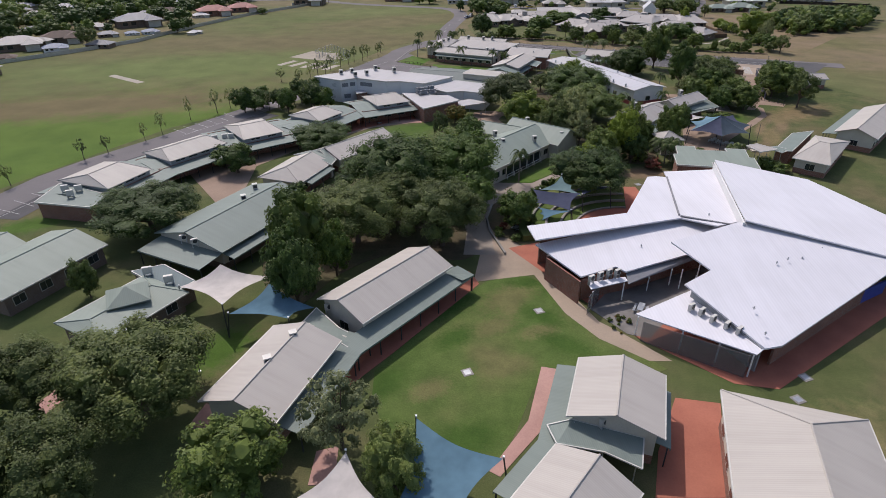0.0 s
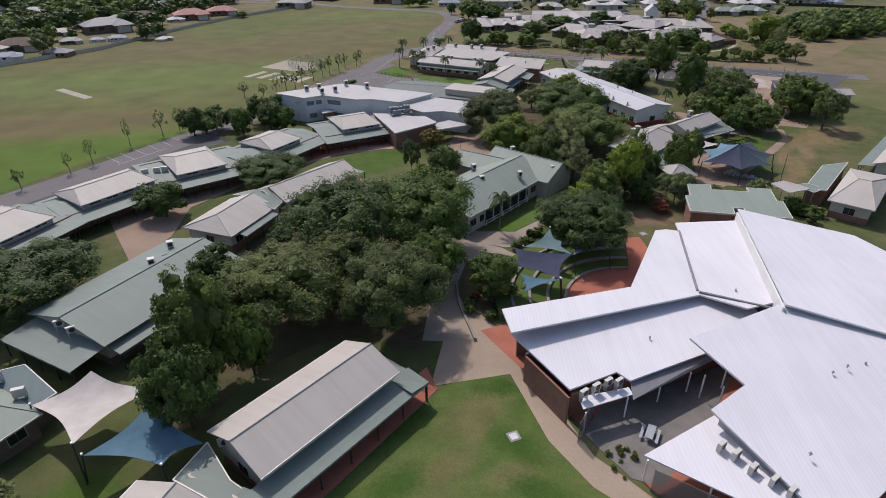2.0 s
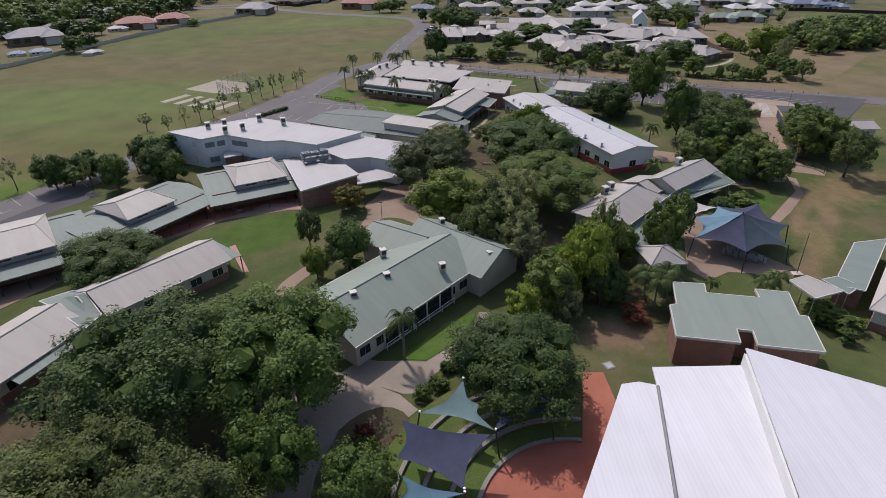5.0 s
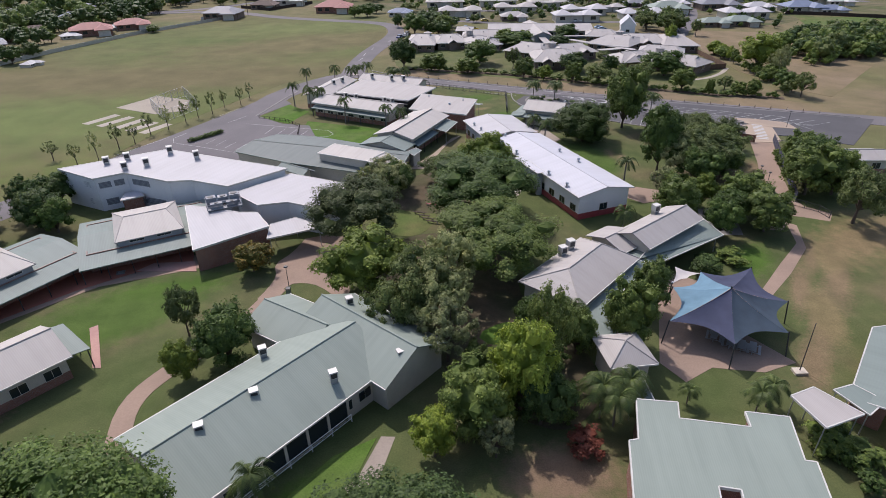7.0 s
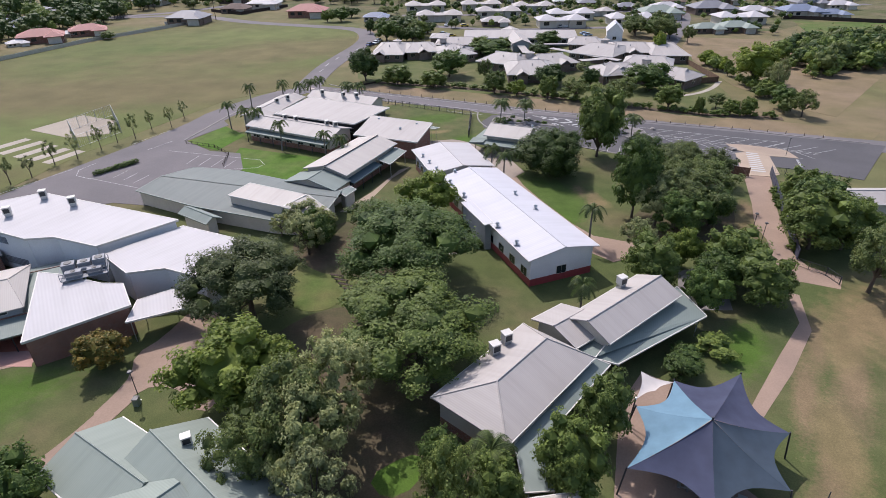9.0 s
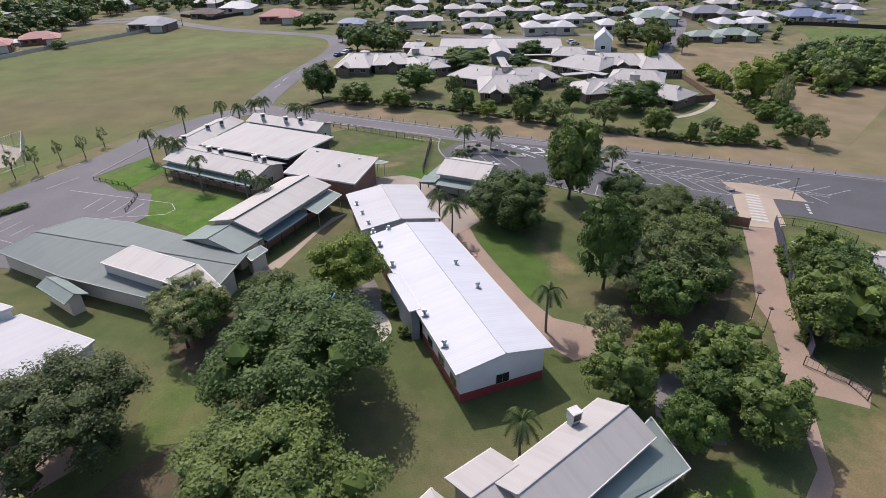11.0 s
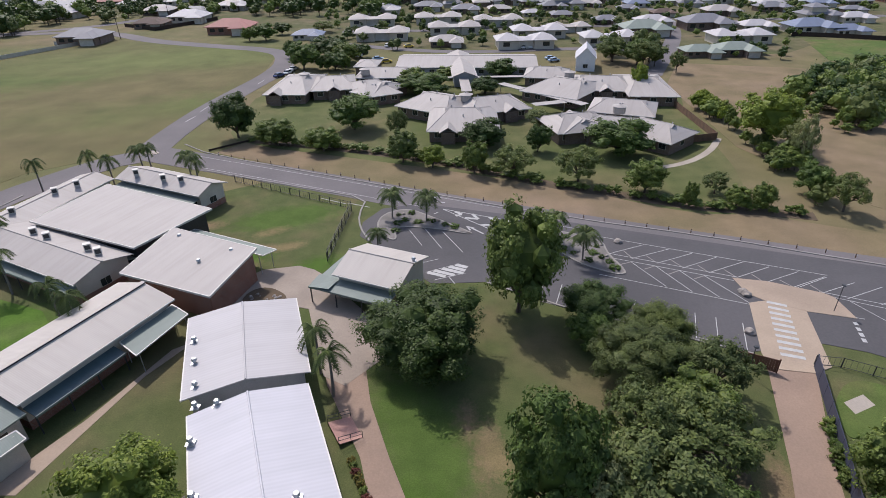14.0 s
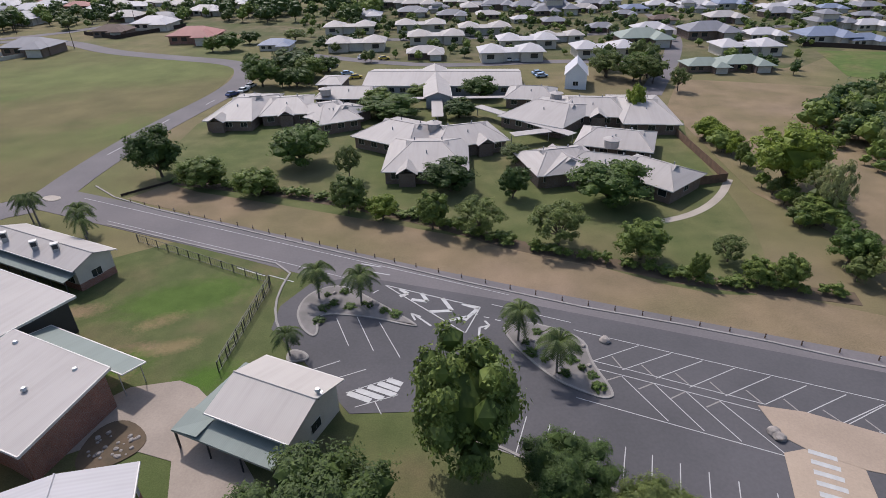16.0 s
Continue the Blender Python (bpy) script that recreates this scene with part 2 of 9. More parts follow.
RICH_WORN = [(9.0, 64.6, 4.5, 2.2, 40, (0.118, 0.118, 0.05)), (11.9, 56.8, 2.6, 1.3, 20, (0.118, 0.118, 0.05)), (6.1, 57.8, 3.2, 1.6, 30, (0.118, 0.118, 0.05)), (9.1, 62.1, 2.2, 1.1, 60, (0.118, 0.118, 0.05)), (-1.6, 46.7, 2.4, 1.4, 30, (0.118, 0.118, 0.05)), (6.8, 50.3, 3.0, 1.6, 20, (0.118, 0.118, 0.05)), (-6.7, 47.7, 3.5, 2.0, 50, (0.045, 0.085, 0.018)), (1.1, 62.9, 4.0, 2.0, 45, (0.045, 0.085, 0.018)), (12.9, 60.1, 3.0, 1.5, -40, (0.045, 0.085, 0.018)), (1.8, 39.5, 4.0, 2.0, 20, (0.045, 0.085, 0.018)), (11.8, 68.3, 2.4, 1.4, 0, (0.045, 0.085, 0.018)), (14.8, 54.3, 3.5, 1.4, -30, (0.045, 0.085, 0.018)), (1.3, 55.7, 3, 1.6, 40, (0.045, 0.085, 0.018))]
LAWN_WORN = [(80.6, 139.2, 7, 1.2, 60, (0.165, 0.125, 0.075)), (79.0, 131.5, 9, 1.4, 58, (0.165, 0.125, 0.075)), (86.9, 147.7, 6, 1.0, 62, (0.165, 0.125, 0.075)), (86.9, 141.0, 8, 1.6, 60, (0.165, 0.125, 0.075)), (73.0, 123.5, 5, 1.6, 60, (0.165, 0.125, 0.075)), (90.7, 171.8, 4, 1.6, 70, (0.165, 0.125, 0.075)), (70.7, 189.0, 3.4, 1.3, 80, (0.165, 0.125, 0.075)), (68.7, 192.5, 3, 1.2, 80, (0.165, 0.125, 0.075)), (96.3, 183.4, 4, 1.3, 75, (0.165, 0.125, 0.075)), (35.9, 225.0, 4, 2, 20, (0.165, 0.125, 0.075)), (26.5, 238.4, 4, 1.6, 15, (0.165, 0.125, 0.075)), (38.6, 230.1, 3.4, 1.4, 10, (0.165, 0.125, 0.075)), (40.6, 109.6, 3.5, 2.2, 20, (0.165, 0.125, 0.075)), (-17.2, 117.0, 3, 1.4, 40, (0.165, 0.125, 0.075)), (40.2, 241.0, 6, 3, 15, (0.058, 0.105, 0.02)), (37.2, 227.5, 4, 2.4, 20, (0.058, 0.105, 0.02)), (48.5, 224.3, 4, 2.4, 40, (0.058, 0.105, 0.02)), (64.7, 184.8, 8, 3, 75, (0.058, 0.105, 0.02)), (77.8, 146.8, 5, 2.4, 60, (0.058, 0.105, 0.02)), (-8.8, 141.2, 9, 3, 20, (0.058, 0.105, 0.02)), (17.5, 106.8, 5, 2, 45, (0.058, 0.105, 0.02)), (-27.1, 53.8, 5, 3, 60, (0.058, 0.105, 0.02)), (-72.1, 88.0, 6, 3, 30, (0.058, 0.105, 0.02)), (-11.6, 134.3, 10, 4, 40, (0.058, 0.105, 0.02)), (39.55, 236.20, 2.8, 1.3, 30, (0.16, 0.13, 0.068)), (43.28, 230.73, 2.6, 1.2, 20, (0.16, 0.13, 0.068)), (42.10, 242.03, 9, 4, 20, LUSH), (71.62, 188.21, 1.3, 2.5, 20, (0.16, 0.13, 0.068)), (63.54, 192.50, 4, 10, 20, LUSH), (7.97, 211.01, 8, 5, 0, LUSH), (-11.32, 229.21, 7, 4, 0, LUSH), (-12.19, 135.67, 9, 5, 10, LUSH), (9.61, 209.84, 9, 5, 20, LUSH), (89.29, 147.84, 4, 1.3, 60, (0.16, 0.13, 0.068)), (80.53, 132.31, 5, 1.4, 70, (0.16, 0.13, 0.068)), (89.57, 146.05, 4.5, 1.4, 50, (0.16, 0.13, 0.068)), (79.53, 132.29, 5, 1.6, 70, (0.16, 0.13, 0.068)), (93.19, 179.06, 5, 1.2, 70, (0.16, 0.13, 0.068)), (38.10, 38.39, 8, 4, 20, (0.16, 0.14, 0.07)), (98.59, 152.44, 12, 5, 30, TAN), (24.47, 77.76, 5, 3, 10, TAN), (41.81, 109.37, 5, 3, 0, (0.17, 0.12, 0.08))]
LAWN = grassland("lawn", [(0.068, 0.09, 0.032), (0.082, 0.096, 0.039), (0.118, 0.105, 0.056)], 0.07, 0.35, 7.0, LAWN_WORN)
# Grove floor: litter and soil tones, coloured darker for the shade under trees.
GROVE = grassland("shaded_ground", [(0.066, 0.074, 0.034), (0.085, 0.074, 0.045), (0.098, 0.074, 0.05)], 0.12, 0.6, 6.0)
RICH = grassland("rich_lawn", [(0.062, 0.108, 0.026), (0.082, 0.116, 0.034), (0.135, 0.12, 0.058)], 0.055, 0.4, 7.0, RICH_WORN)
OVAL = grassland("oval_turf", [(0.088, 0.114, 0.038), (0.108, 0.112, 0.047), (0.125, 0.108, 0.056)], 0.013, 0.09, 5.0, OVAL_WORN)
DRY = grassland("dry_grass", [(0.142, 0.124, 0.066), (0.18, 0.14, 0.088), (0.205, 0.155, 0.108)], 0.03, 0.15, 5.0)
CARE = grassland("care_lawn", [(0.078, 0.1, 0.036), (0.098, 0.108, 0.046), (0.13, 0.12, 0.062)], 0.05, 0.2, 6.0)
LUSH_LAWN = grassland("watered_lawn", [(0.06, 0.125, 0.018), (0.072, 0.13, 0.024), (0.095, 0.13, 0.04)], 0.08, 0.4, 7.0)
SUBURB = grassland("suburb_grass", [(0.075, 0.09, 0.036), (0.1, 0.098, 0.05), (0.135, 0.115, 0.072)], 0.05, 0.2, 5.0)
FIELD = grassland("field_grass", [(0.105, 0.115, 0.05), (0.135, 0.122, 0.062), (0.17, 0.135, 0.085)], 0.02, 0.12, 5.0)
LEAF_DARK = foliage("dark_leaves", (0.0430, 0.0815, 0.0222), (0.0968, 0.1530, 0.0394))
LEAF_DEEP = foliage("deep_green_leaves", (0.030, 0.056, 0.016), (0.066, 0.104, 0.028))
LEAF_MID = foliage("mid_leaves", (0.0720, 0.1135, 0.0296), (0.1439, 0.1974, 0.0519))
LEAF_OLIVE = foliage("olive_leaves", (0.0576, 0.0855, 0.0279), (0.1198, 0.1536, 0.0538))
LEAF_GUM = foliage("gum_leaves", (0.0720, 0.1069, 0.0349), (0.1498, 0.1920, 0.0672))
LEAF_BRIGHT = foliage("bright_leaves", (0.1198, 0.1782, 0.0283), (0.2156, 0.2780, 0.0513))
LEAF_GREY = foliage("grey_green_leaves", (0.165, 0.20, 0.095), (0.30, 0.33, 0.17))
LEAF_YOUNG = foliage("pale_young_leaves", (0.075, 0.1, 0.042), (0.15, 0.18, 0.08))
LEAF_PALM = foliage("palm_leaves", (0.055, 0.084, 0.028), (0.1, 0.14, 0.048))
LEAF_RED = foliage("red_leaves", (0.09, 0.03, 0.025), (0.18, 0.06, 0.048))
LEAF_GOLD = foliage("gold_leaves", (0.065, 0.095, 0.024), (0.22, 0.15, 0.035))
def shadecloth(name, colour):
    """Knitted cloth: matt, a little worn, with a fine weave."""
    m, t, s = nodes(name)
    c = mix(t, ramp_fac(t, tex(t, 0.7, 4.0), 0.3, 0.7), tuple(v * 0.88 for v in colour), tuple(v * 1.1 for v in colour))
    t.links.new(c, s.inputs["Base Color"])
    s.inputs["Roughness"].default_value, s.inputs["Specular IOR Level"].default_value = 0.95, 0.12
    bump(t, s, tex(t, 14.0, 3.0), 0.3, 0.01)
    return m


SAIL_WHITE = shadecloth("cream_shadecloth", (0.45, 0.415, 0.39))
SAIL_BLUE = shadecloth("teal_blue_shadecloth", (0.085, 0.155, 0.205))
SAIL_NAVY = shadecloth("navy_shadecloth", (0.052, 0.058, 0.092))
SAIL_AQUA = shadecloth("aqua_shadecloth", (0.12, 0.205, 0.265))
SAIL_TEAL = shadecloth("grey_teal_shadecloth", (0.05, 0.068, 0.088))
SAIL_GREEN = shadecloth("sea_green_shadecloth", (0.15, 0.22, 0.22))
LINE = plain("road_paint", (0.38, 0.38, 0.37), 0.7)
MESH_BLUE = plain("dark_blue_screen", (0.03, 0.035, 0.06), 0.7)
MESH = nodes("grey_mesh_screen")[0]
_t = MESH.node_tree
_m, _tr = _t.nodes.new("ShaderNodeMixShader"), _t.nodes.new("ShaderNodeBsdfTransparent")
_m.inputs[0].default_value = 0.5
_t.nodes["Principled BSDF"].inputs["Base Color"].default_value = (0.16, 0.16, 0.165, 1)
_t.links.new(_tr.outputs[0], _m.inputs[1])
_t.links.new(_t.nodes["Principled BSDF"].outputs[0], _m.inputs[2])
_t.links.new(_m.outputs[0], _t.nodes["Material Output"].inputs[0])
POOL = plain("pool_blue_matting", (0.10, 0.30, 0.42), 0.6)
GLASS = nodes("dark_glass")[0]
_g = GLASS.node_tree.nodes["Principled BSDF"]
_g.inputs["Base Color"].default_value, _g.inputs["Roughness"].default_value = (0.02, 0.026, 0.03, 1), 0.08
CAR_PAINTS = [plain("car_" + n, c, 0.25) for n, c in (("white", (0.7, 0.7, 0.7)), ("silver", (0.38, 0.4, 0.42)), ("blue", (0.03, 0.06, 0.16)), ("yellow", (0.5, 0.36, 0.04)), ("pale_blue", (0.25, 0.36, 0.5)))]
RUBBER = plain("rubber", (0.015, 0.015, 0.016), 0.8)


# ---- mesh tools ----
class Shape:
    """Gathers boxes, prisms, tubes and sheets into one mesh."""

    def __init__(self):
        self.v, self.f = [], []

    def add(self, verts, faces):
        n = len(self.v)
        self.v += [tuple(p) for p in verts]
        self.f += [tuple(n + i for i in q) for q in faces]
        return self

    def box(self, x0, x1, y0, y1, z0, z1, turn=0.0, at=(0, 0)):
        c, s = math.cos(radians(turn)), math.sin(radians(turn))
        pts = [(x, y, z) for z in (z0, z1) for x, y in ((x0, y0), (x1, y0), (x1, y1), (x0, y1))]
        pts = [(at[0] + c * x - s * y, at[1] + s * x + c * y, z) for x, y, z in pts]
        return self.add(pts, [(3, 2, 1, 0), (4, 5, 6, 7), (0, 1, 5, 4), (1, 2, 6, 5), (2, 3, 7, 6), (3, 0, 4, 7)])

    def slab(self, top, thick, drop=(0, 0, -1)):
        """A sheet given by its upper corners, with thickness."""
        n = len(top)
        low = [(p[0] + drop[0] * thick, p[1] + drop[1] * thick, p[2] + drop[2] * thick) for p in top]
        a = sum(top[i][0] * top[(i + 1) % n][1] - top[(i + 1) % n][0] * top[i][1] for i in range(n))
        if a < 0:
            top, low = top[::-1], low[::-1]
        faces = [tuple(range(n)), tuple(range(2 * n - 1, n - 1, -1))]
        faces += [(i, n + i, n + (i + 1) % n, (i + 1) % n) for i in range(n)]
        return self.add(top + low, faces)

    def tube(self, a, b, r0, r1=None, sides=8):
        r1 = r0 if r1 is None else r1
        a, b = Vector(a), Vector(b)
        q = (b - a).to_track_quat("Z", "Y")
        ring = [q @ Vector((math.cos(2 * math.pi * i / sides), math.sin(2 * math.pi * i / sides), 0)) for i in range(sides)]
        pts = [a + r0 * d for d in ring] + [b + r1 * d for d in ring]
        faces = [(i, (i + 1) % sides, sides + (i + 1) % sides, sides + i) for i in range(sides)]
        return self.add(pts, faces + [tuple(range(sides))[::-1], tuple(range(sides, 2 * sides))])

    def mesh(self, name):
        me = bpy.data.meshes.new(name)
        me.from_pydata(self.v, [], self.f)
        me.update()
        return me


def part(name, shape, material, parent=None, label="", smooth=False):
    me = shape.mesh(name)
    me.materials.append(material)
    if smooth:
        me.polygons.foreach_set("use_smooth", [True] * len(me.polygons))
    ob = new(name, me)
    ob.parent = parent
    if label:
        ob["label"] = label
    return ob


def thing(name, x, y, z, turn, label, category, group="", kind=""):
    ob = new(name)
    ob.matrix_basis = pose(x, y, z, 0, 0, turn)
    return tagged(ob, label, category, group, kind)


LEVELS = iter(range(1000))


def ground_sheet(name, outline, z, material, label, category, thick=0.1):
    z += next(LEVELS) * 0.0004
    ob = part(name, Shape().slab([(x, y, z) for x, y in outline], thick), material)
    return tagged(ob, label, category, kind="structure")


def rounded(outline, cuts=2):
    """Corner-cutting: a smooth closed outline from a coarse one."""
    for _ in range(cuts):
        n = len(outline)
        outline = [p for i in range(n) for p in (
            (0.75 * outline[i][0] + 0.25 * outline[(i + 1) % n][0], 0.75 * outline[i][1] + 0.25 * outline[(i + 1) % n][1]),
            (0.25 * outline[i][0] + 0.75 * outline[(i + 1) % n][0], 0.25 * outline[i][1] + 0.75 * outline[(i + 1) % n][1]))]
    return outline


def ribbon(points, width, cuts=2):
    """The outline of a strip of even width along a bent line."""
    p = [Vector(q) for q in points]
    for _ in range(cuts):
        p = [p[0]] + [r for i in range(len(p) - 1) for r in (p[i].lerp(p[i + 1], 0.25), p[i].lerp(p[i + 1], 0.75))] + [p[-1]]
    left, right = [], []
    for i, q in enumerate(p):
        d = (p[min(i + 1, len(p) - 1)] - p[max(i - 1, 0)]).normalized()
        n = Vector((-d.y, d.x)) * width / 2
        left.append(tuple(q + n))
        right.append(tuple(q - n))
    return left, right


def strip(name, points, width, z, material, label, category, cuts=2, thick=0.1):
    left, right = ribbon(points, width, cuts)
    s = Shape()
    n = len(left)
    top = [(x, y, z) for x, y in left] + [(x, y, z) for x, y in right]
    low = [(x, y, z - thick) for x, y, z in top]
    s.add(top + low, [(n + i, n + i + 1, i + 1, i) for i in range(n - 1)] + [(i, i + 1, 2 * n + i + 1, 2 * n + i) for i in range(n - 1)] + [(3 * n + i, 3 * n + i + 1, n + i + 1, n + i) for i in range(n - 1)])
    return tagged(part(name, s, material), label, category, kind="structure")


# ---- ground ----
g = Shape()
g.slab([(-2500, -300, 0), (2500, -300, 0), (2500, 4500, 0), (-2500, 4500, 0)], 0.5)
tagged(part("ground", g, FIELD), "grassy ground with worn dry patches", "ground", kind="structure")
ground_sheet("campus_lawn", [(-140, -150), (150, -150), (150, 90), (118, 200), (40, 262), (-20, 225), (-95, 140), (-140, 60)], 0.03, LAWN, "mown school lawn, green with worn brown patches", "lawn")
ground_sheet("oval", [(-70.52, 144.61), (-80.09, 123.72), (-90.0, 100.0), (-100.0, 70.0), (-330.0, 60.0), (-330.0, 210.0), (-247.58, 271.70), (-157.71, 274.61), (-110.51, 383.28), (-85.38, 437.63), (4.57, 408.99), (7.77, 362.17), (-2.49, 278.05), (-18.92, 265.84), (-37.67, 221.34), (-48.56, 170.78)], 0.035, OVAL, "wide sports oval of half-dry mown turf", "oval")
ground_sheet("verge", [(17.33, 275.79), (23.41, 283.65), (53.44, 273.90), (87.34, 256.11), (112.18, 242.71), (132.19, 232.18), (148.87, 224.69), (140.14, 216.19), (125.61, 223.13), (92.42, 237.48), (52.46, 257.28)], 0.03, DRY, "dry grass verge beside the road", "verge")
ground_sheet("care_lawn", rounded([(14.06, 333.14), (15.33, 293.37), (20.62, 281.80), (57.76, 266.80), (94.31, 249.78), (110.72, 238.36), (121.02, 237.45), (127.84, 255.53), (130.47, 270.42), (134.00, 297.92), (142.22, 321.68), (98.83, 351.91), (36.72, 358.05)], 1), 0.032, CARE, "olive green lawn round the care home", "lawn")
ground_sheet("dry_paddock", [(140.64, 328.24), (156.54, 360.34), (187.59, 349.60), (210.75, 340.33), (186.92, 278.66), (145.54, 236.55), (140.88, 244.14), (138.93, 256.88), (134.84, 271.00), (135.99, 282.33)], 0.03, DRY, "dry brown paddock grass", "paddock")
ground_sheet("playing_ground", [(81.55, 143.46), (89.87, 162.22), (97.68, 164.89), (99.98, 142.82), (100.80, 126.14), (71.48, 94.93), (69.73, 106.85), (72.81, 119.30), (70.92, 123.07)], 0.045, LAWN, "worn brown and green playing ground", "ground")
ground_sheet("court_lawn", [(-3.02, 221.78), (13.92, 214.84), (16.55, 211.89), (11.61, 200.22), (1.83, 207.09), (-3.03, 213.33)], 0.06, LUSH_LAWN, "bright watered lawn beside the court", "lawn")
ground_sheet("court_lawn", [(-17.30, 226.22), (-11.85, 238.75), (-4.44, 230.95), (-7.69, 220.13)], 0.06, LUSH_LAWN, "bright watered lawn strip by the palms", "lawn")
ground_sheet("central_lawn", rounded([(-8.73, 48.80), (-5.83, 53.31), (5.29, 68.01), (8.74, 70.23), (13.30, 70.30), (16.12, 61.33), (23.19, 52.57), (26.45, 48.59), (13.70, 48.77), (10.89, 49.28), (6.16, 38.08), (3.79, 35.50), (-1.45, 34.94), (-5.35, 38.22)], 1), 0.05, RICH, "rich green lawn with a worn brown middle", "lawn")

ground_sheet("far_field", [(227.4, 401.1), (251.2, 395.9), (275.1, 389.8), (237.1, 344.8), (218.1, 350.4), (211.5, 358.8)], 0.034, RICH, "bright green far field behind fences", "field")
ground_sheet("suburb_ground", [(-18.2, 475.3), (30.7, 414.8), (63.4, 395.6), (162.6, 397.3), (158.1, 364.3), (205.8, 374.2), (241.7, 404.2), (301.3, 394.6), (440.6, 508.6), (-322.3, 641.0), (-120.7, 529.5)], 0.02, SUBURB, "mixed lawns and bare ground between houses", "ground")
# roads
strip("street", [(140.7, 341.7), (154.6, 368.9), (168.8, 396.6), (184.1, 432.7), (195.6, 472.8), (202.1, 515.1)], 6.5, 0.066, OLD_ASPHALT, "narrow grey street between houses", "road", 2)
strip("street", [(27.2, 415.2), (63.5, 393.6), (90.5, 388.6), (124.7, 393.0), (148.2, 386.3)], 6.0, 0.067, OLD_ASPHALT, "grey access street behind the care home", "road", 1)
strip("street", [(24.9, 450.2), (76.7, 446.6), (139.7, 450.8), (187.3, 450.9), (252.8, 462.7), (310.9, 465.6)], 7.0, 0.068, OLD_ASPHALT, "grey suburban street between rows of houses", "road", 1)
strip("road", [(2.48, 276.78), (19.46, 268.82), (44.27, 257.21), (65.30, 246.46), (91.78, 234.59), (124.06, 221.00), (146.76, 211.81)], 8.6, 0.06, OLD_ASPHALT, "worn grey asphalt road", "road", 1)
strip("road_north", [(1.51, 274.80), (1.96, 278.67), (1.91, 290.38), (3.45, 311.27), (7.28, 332.68), (12.01, 355.81), (12.44, 379.21), (4.62, 402.06), (-29.01, 416.88), (-61.58, 432.87), (-89.54, 458.55), (-113.17, 467.74), (-172.67, 455.66)], 8.0, 0.065, OLD_ASPHALT, "bent grey asphalt street", "road", 2)
strip("street", [(-152.78, 463.47), (-114.65, 484.63), (-97.84, 515.08), (-68.34, 545.28)], 8.0, 0.06, OLD_ASPHALT, "far grey street", "road", 1)
strip("drive", [(0.72, 274.36), (-5.06, 270.90), (-16.14, 252.39), (-18.83, 238.63), (-28.00, 216.57), (-36.86, 197.65), (-48.07, 169.58), (-57.05, 154.26), (-65.34, 136.89), (-79.78, 113.36), (-83.20, 97.13), (-86.38, 80.24)], 8.5, 0.062, OLD_ASPHALT, "grey asphalt drive beside the oval", "road", 1)
ground_sheet("school_car_park", [(-41.47, 187.31), (-40.71, 195.26), (-35.29, 210.73), (-28.19, 227.28), (-21.94, 235.63), (-16.97, 248.74), (-11.12, 239.67), (-17.49, 227.47), (-9.27, 219.84), (-1.90, 217.92), (1.55, 208.07), (-0.29, 204.41), (3.04, 198.96), (-3.16, 188.94), (-17.88, 192.10), (-30.61, 189.10)], 0.07, OLD_ASPHALT, "asphalt court and car park with painted bays", "car park")
ground_sheet("car_park", [(54.30, 233.59), (54.33, 238.51), (57.35, 243.74), (64.03, 245.47), (89.48, 236.37), (129.66, 219.96), (142.55, 214.30), (124.91, 195.46), (116.13, 201.35), (111.90, 203.12), (102.57, 202.01), (97.38, 204.74), (82.81, 212.56), (73.58, 218.65), (65.77, 218.69), (59.57, 227.11)], 0.072, ASPHALT, "dark asphalt car park with painted bays", "car park")
strip("west_car_bays", [(-48.07, 156.48), (-56.09, 144.12), (-62.23, 132.25), (-76.16, 107.07), (-78.91, 90.81)], 7.0, 0.06, ASPHALT, "asphalt parking bays behind the classrooms", "car park", 1)

# paths
def path(name, pts, z=0.055, mat=None, label="tan concrete path", cuts=0):
    return ground_sheet(name, rounded(pts, cuts) if cuts else pts, z, mat or CONCRETE, label, "path")


path("path_1", [(4.34, 68.47), (13.30, 70.30), (16.00, 60.70), (19.15, 55.31), (24.04, 51.03), (26.67, 51.00), (22.24, 56.39), (20.00, 58.78), (14.97, 73.01), (13.11, 78.27), (10.36, 82.14), (8.53, 88.46), (9.30, 98.06), (4.49, 86.37), (5.82, 76.61)])
path("path_2", [(107.78, 212.33), (115.06, 211.94), (108.81, 199.56), (102.35, 185.73), (98.26, 175.36), (95.64, 168.02), (95.74, 164.51), (98.73, 161.25), (96.67, 158.48), (92.98, 160.29), (91.12, 160.93), (87.24, 155.74), (84.98, 155.82), (88.39, 161.03), (92.11, 167.42), (94.10, 172.86), (94.51, 177.40), (98.24, 185.92), (102.89, 198.22)], 0.058, BROWN_PATH, "reddish brown concrete path")
strip("garden_path", [(0.79, 107.02), (-1.31, 113.91), (-2.81, 119.88), (-0.48, 124.89), (2.70, 128.82), (5.80, 134.77), (7.3, 138.9), (8.2, 141.4)], 2.3, 0.078, BROWN_PATH, "brown concrete path across the lawn", "path", 2)
path("path_3", [(5.6, 138.2), (6.6, 141.4), (7.1, 144.6), (5.9, 148.2), (8.0, 151.5), (9.4, 157.6), (20.0, 155.6), (14.9, 150.0), (15.9, 145.7), (18.6, 140.8), (17.2, 138.2), (13.8, 141.9), (11.5, 142.8), (9.4, 142.5), (7.7, 138.65)], 0.062, BROWN_PATH, "brown concrete court before the entry", 1)
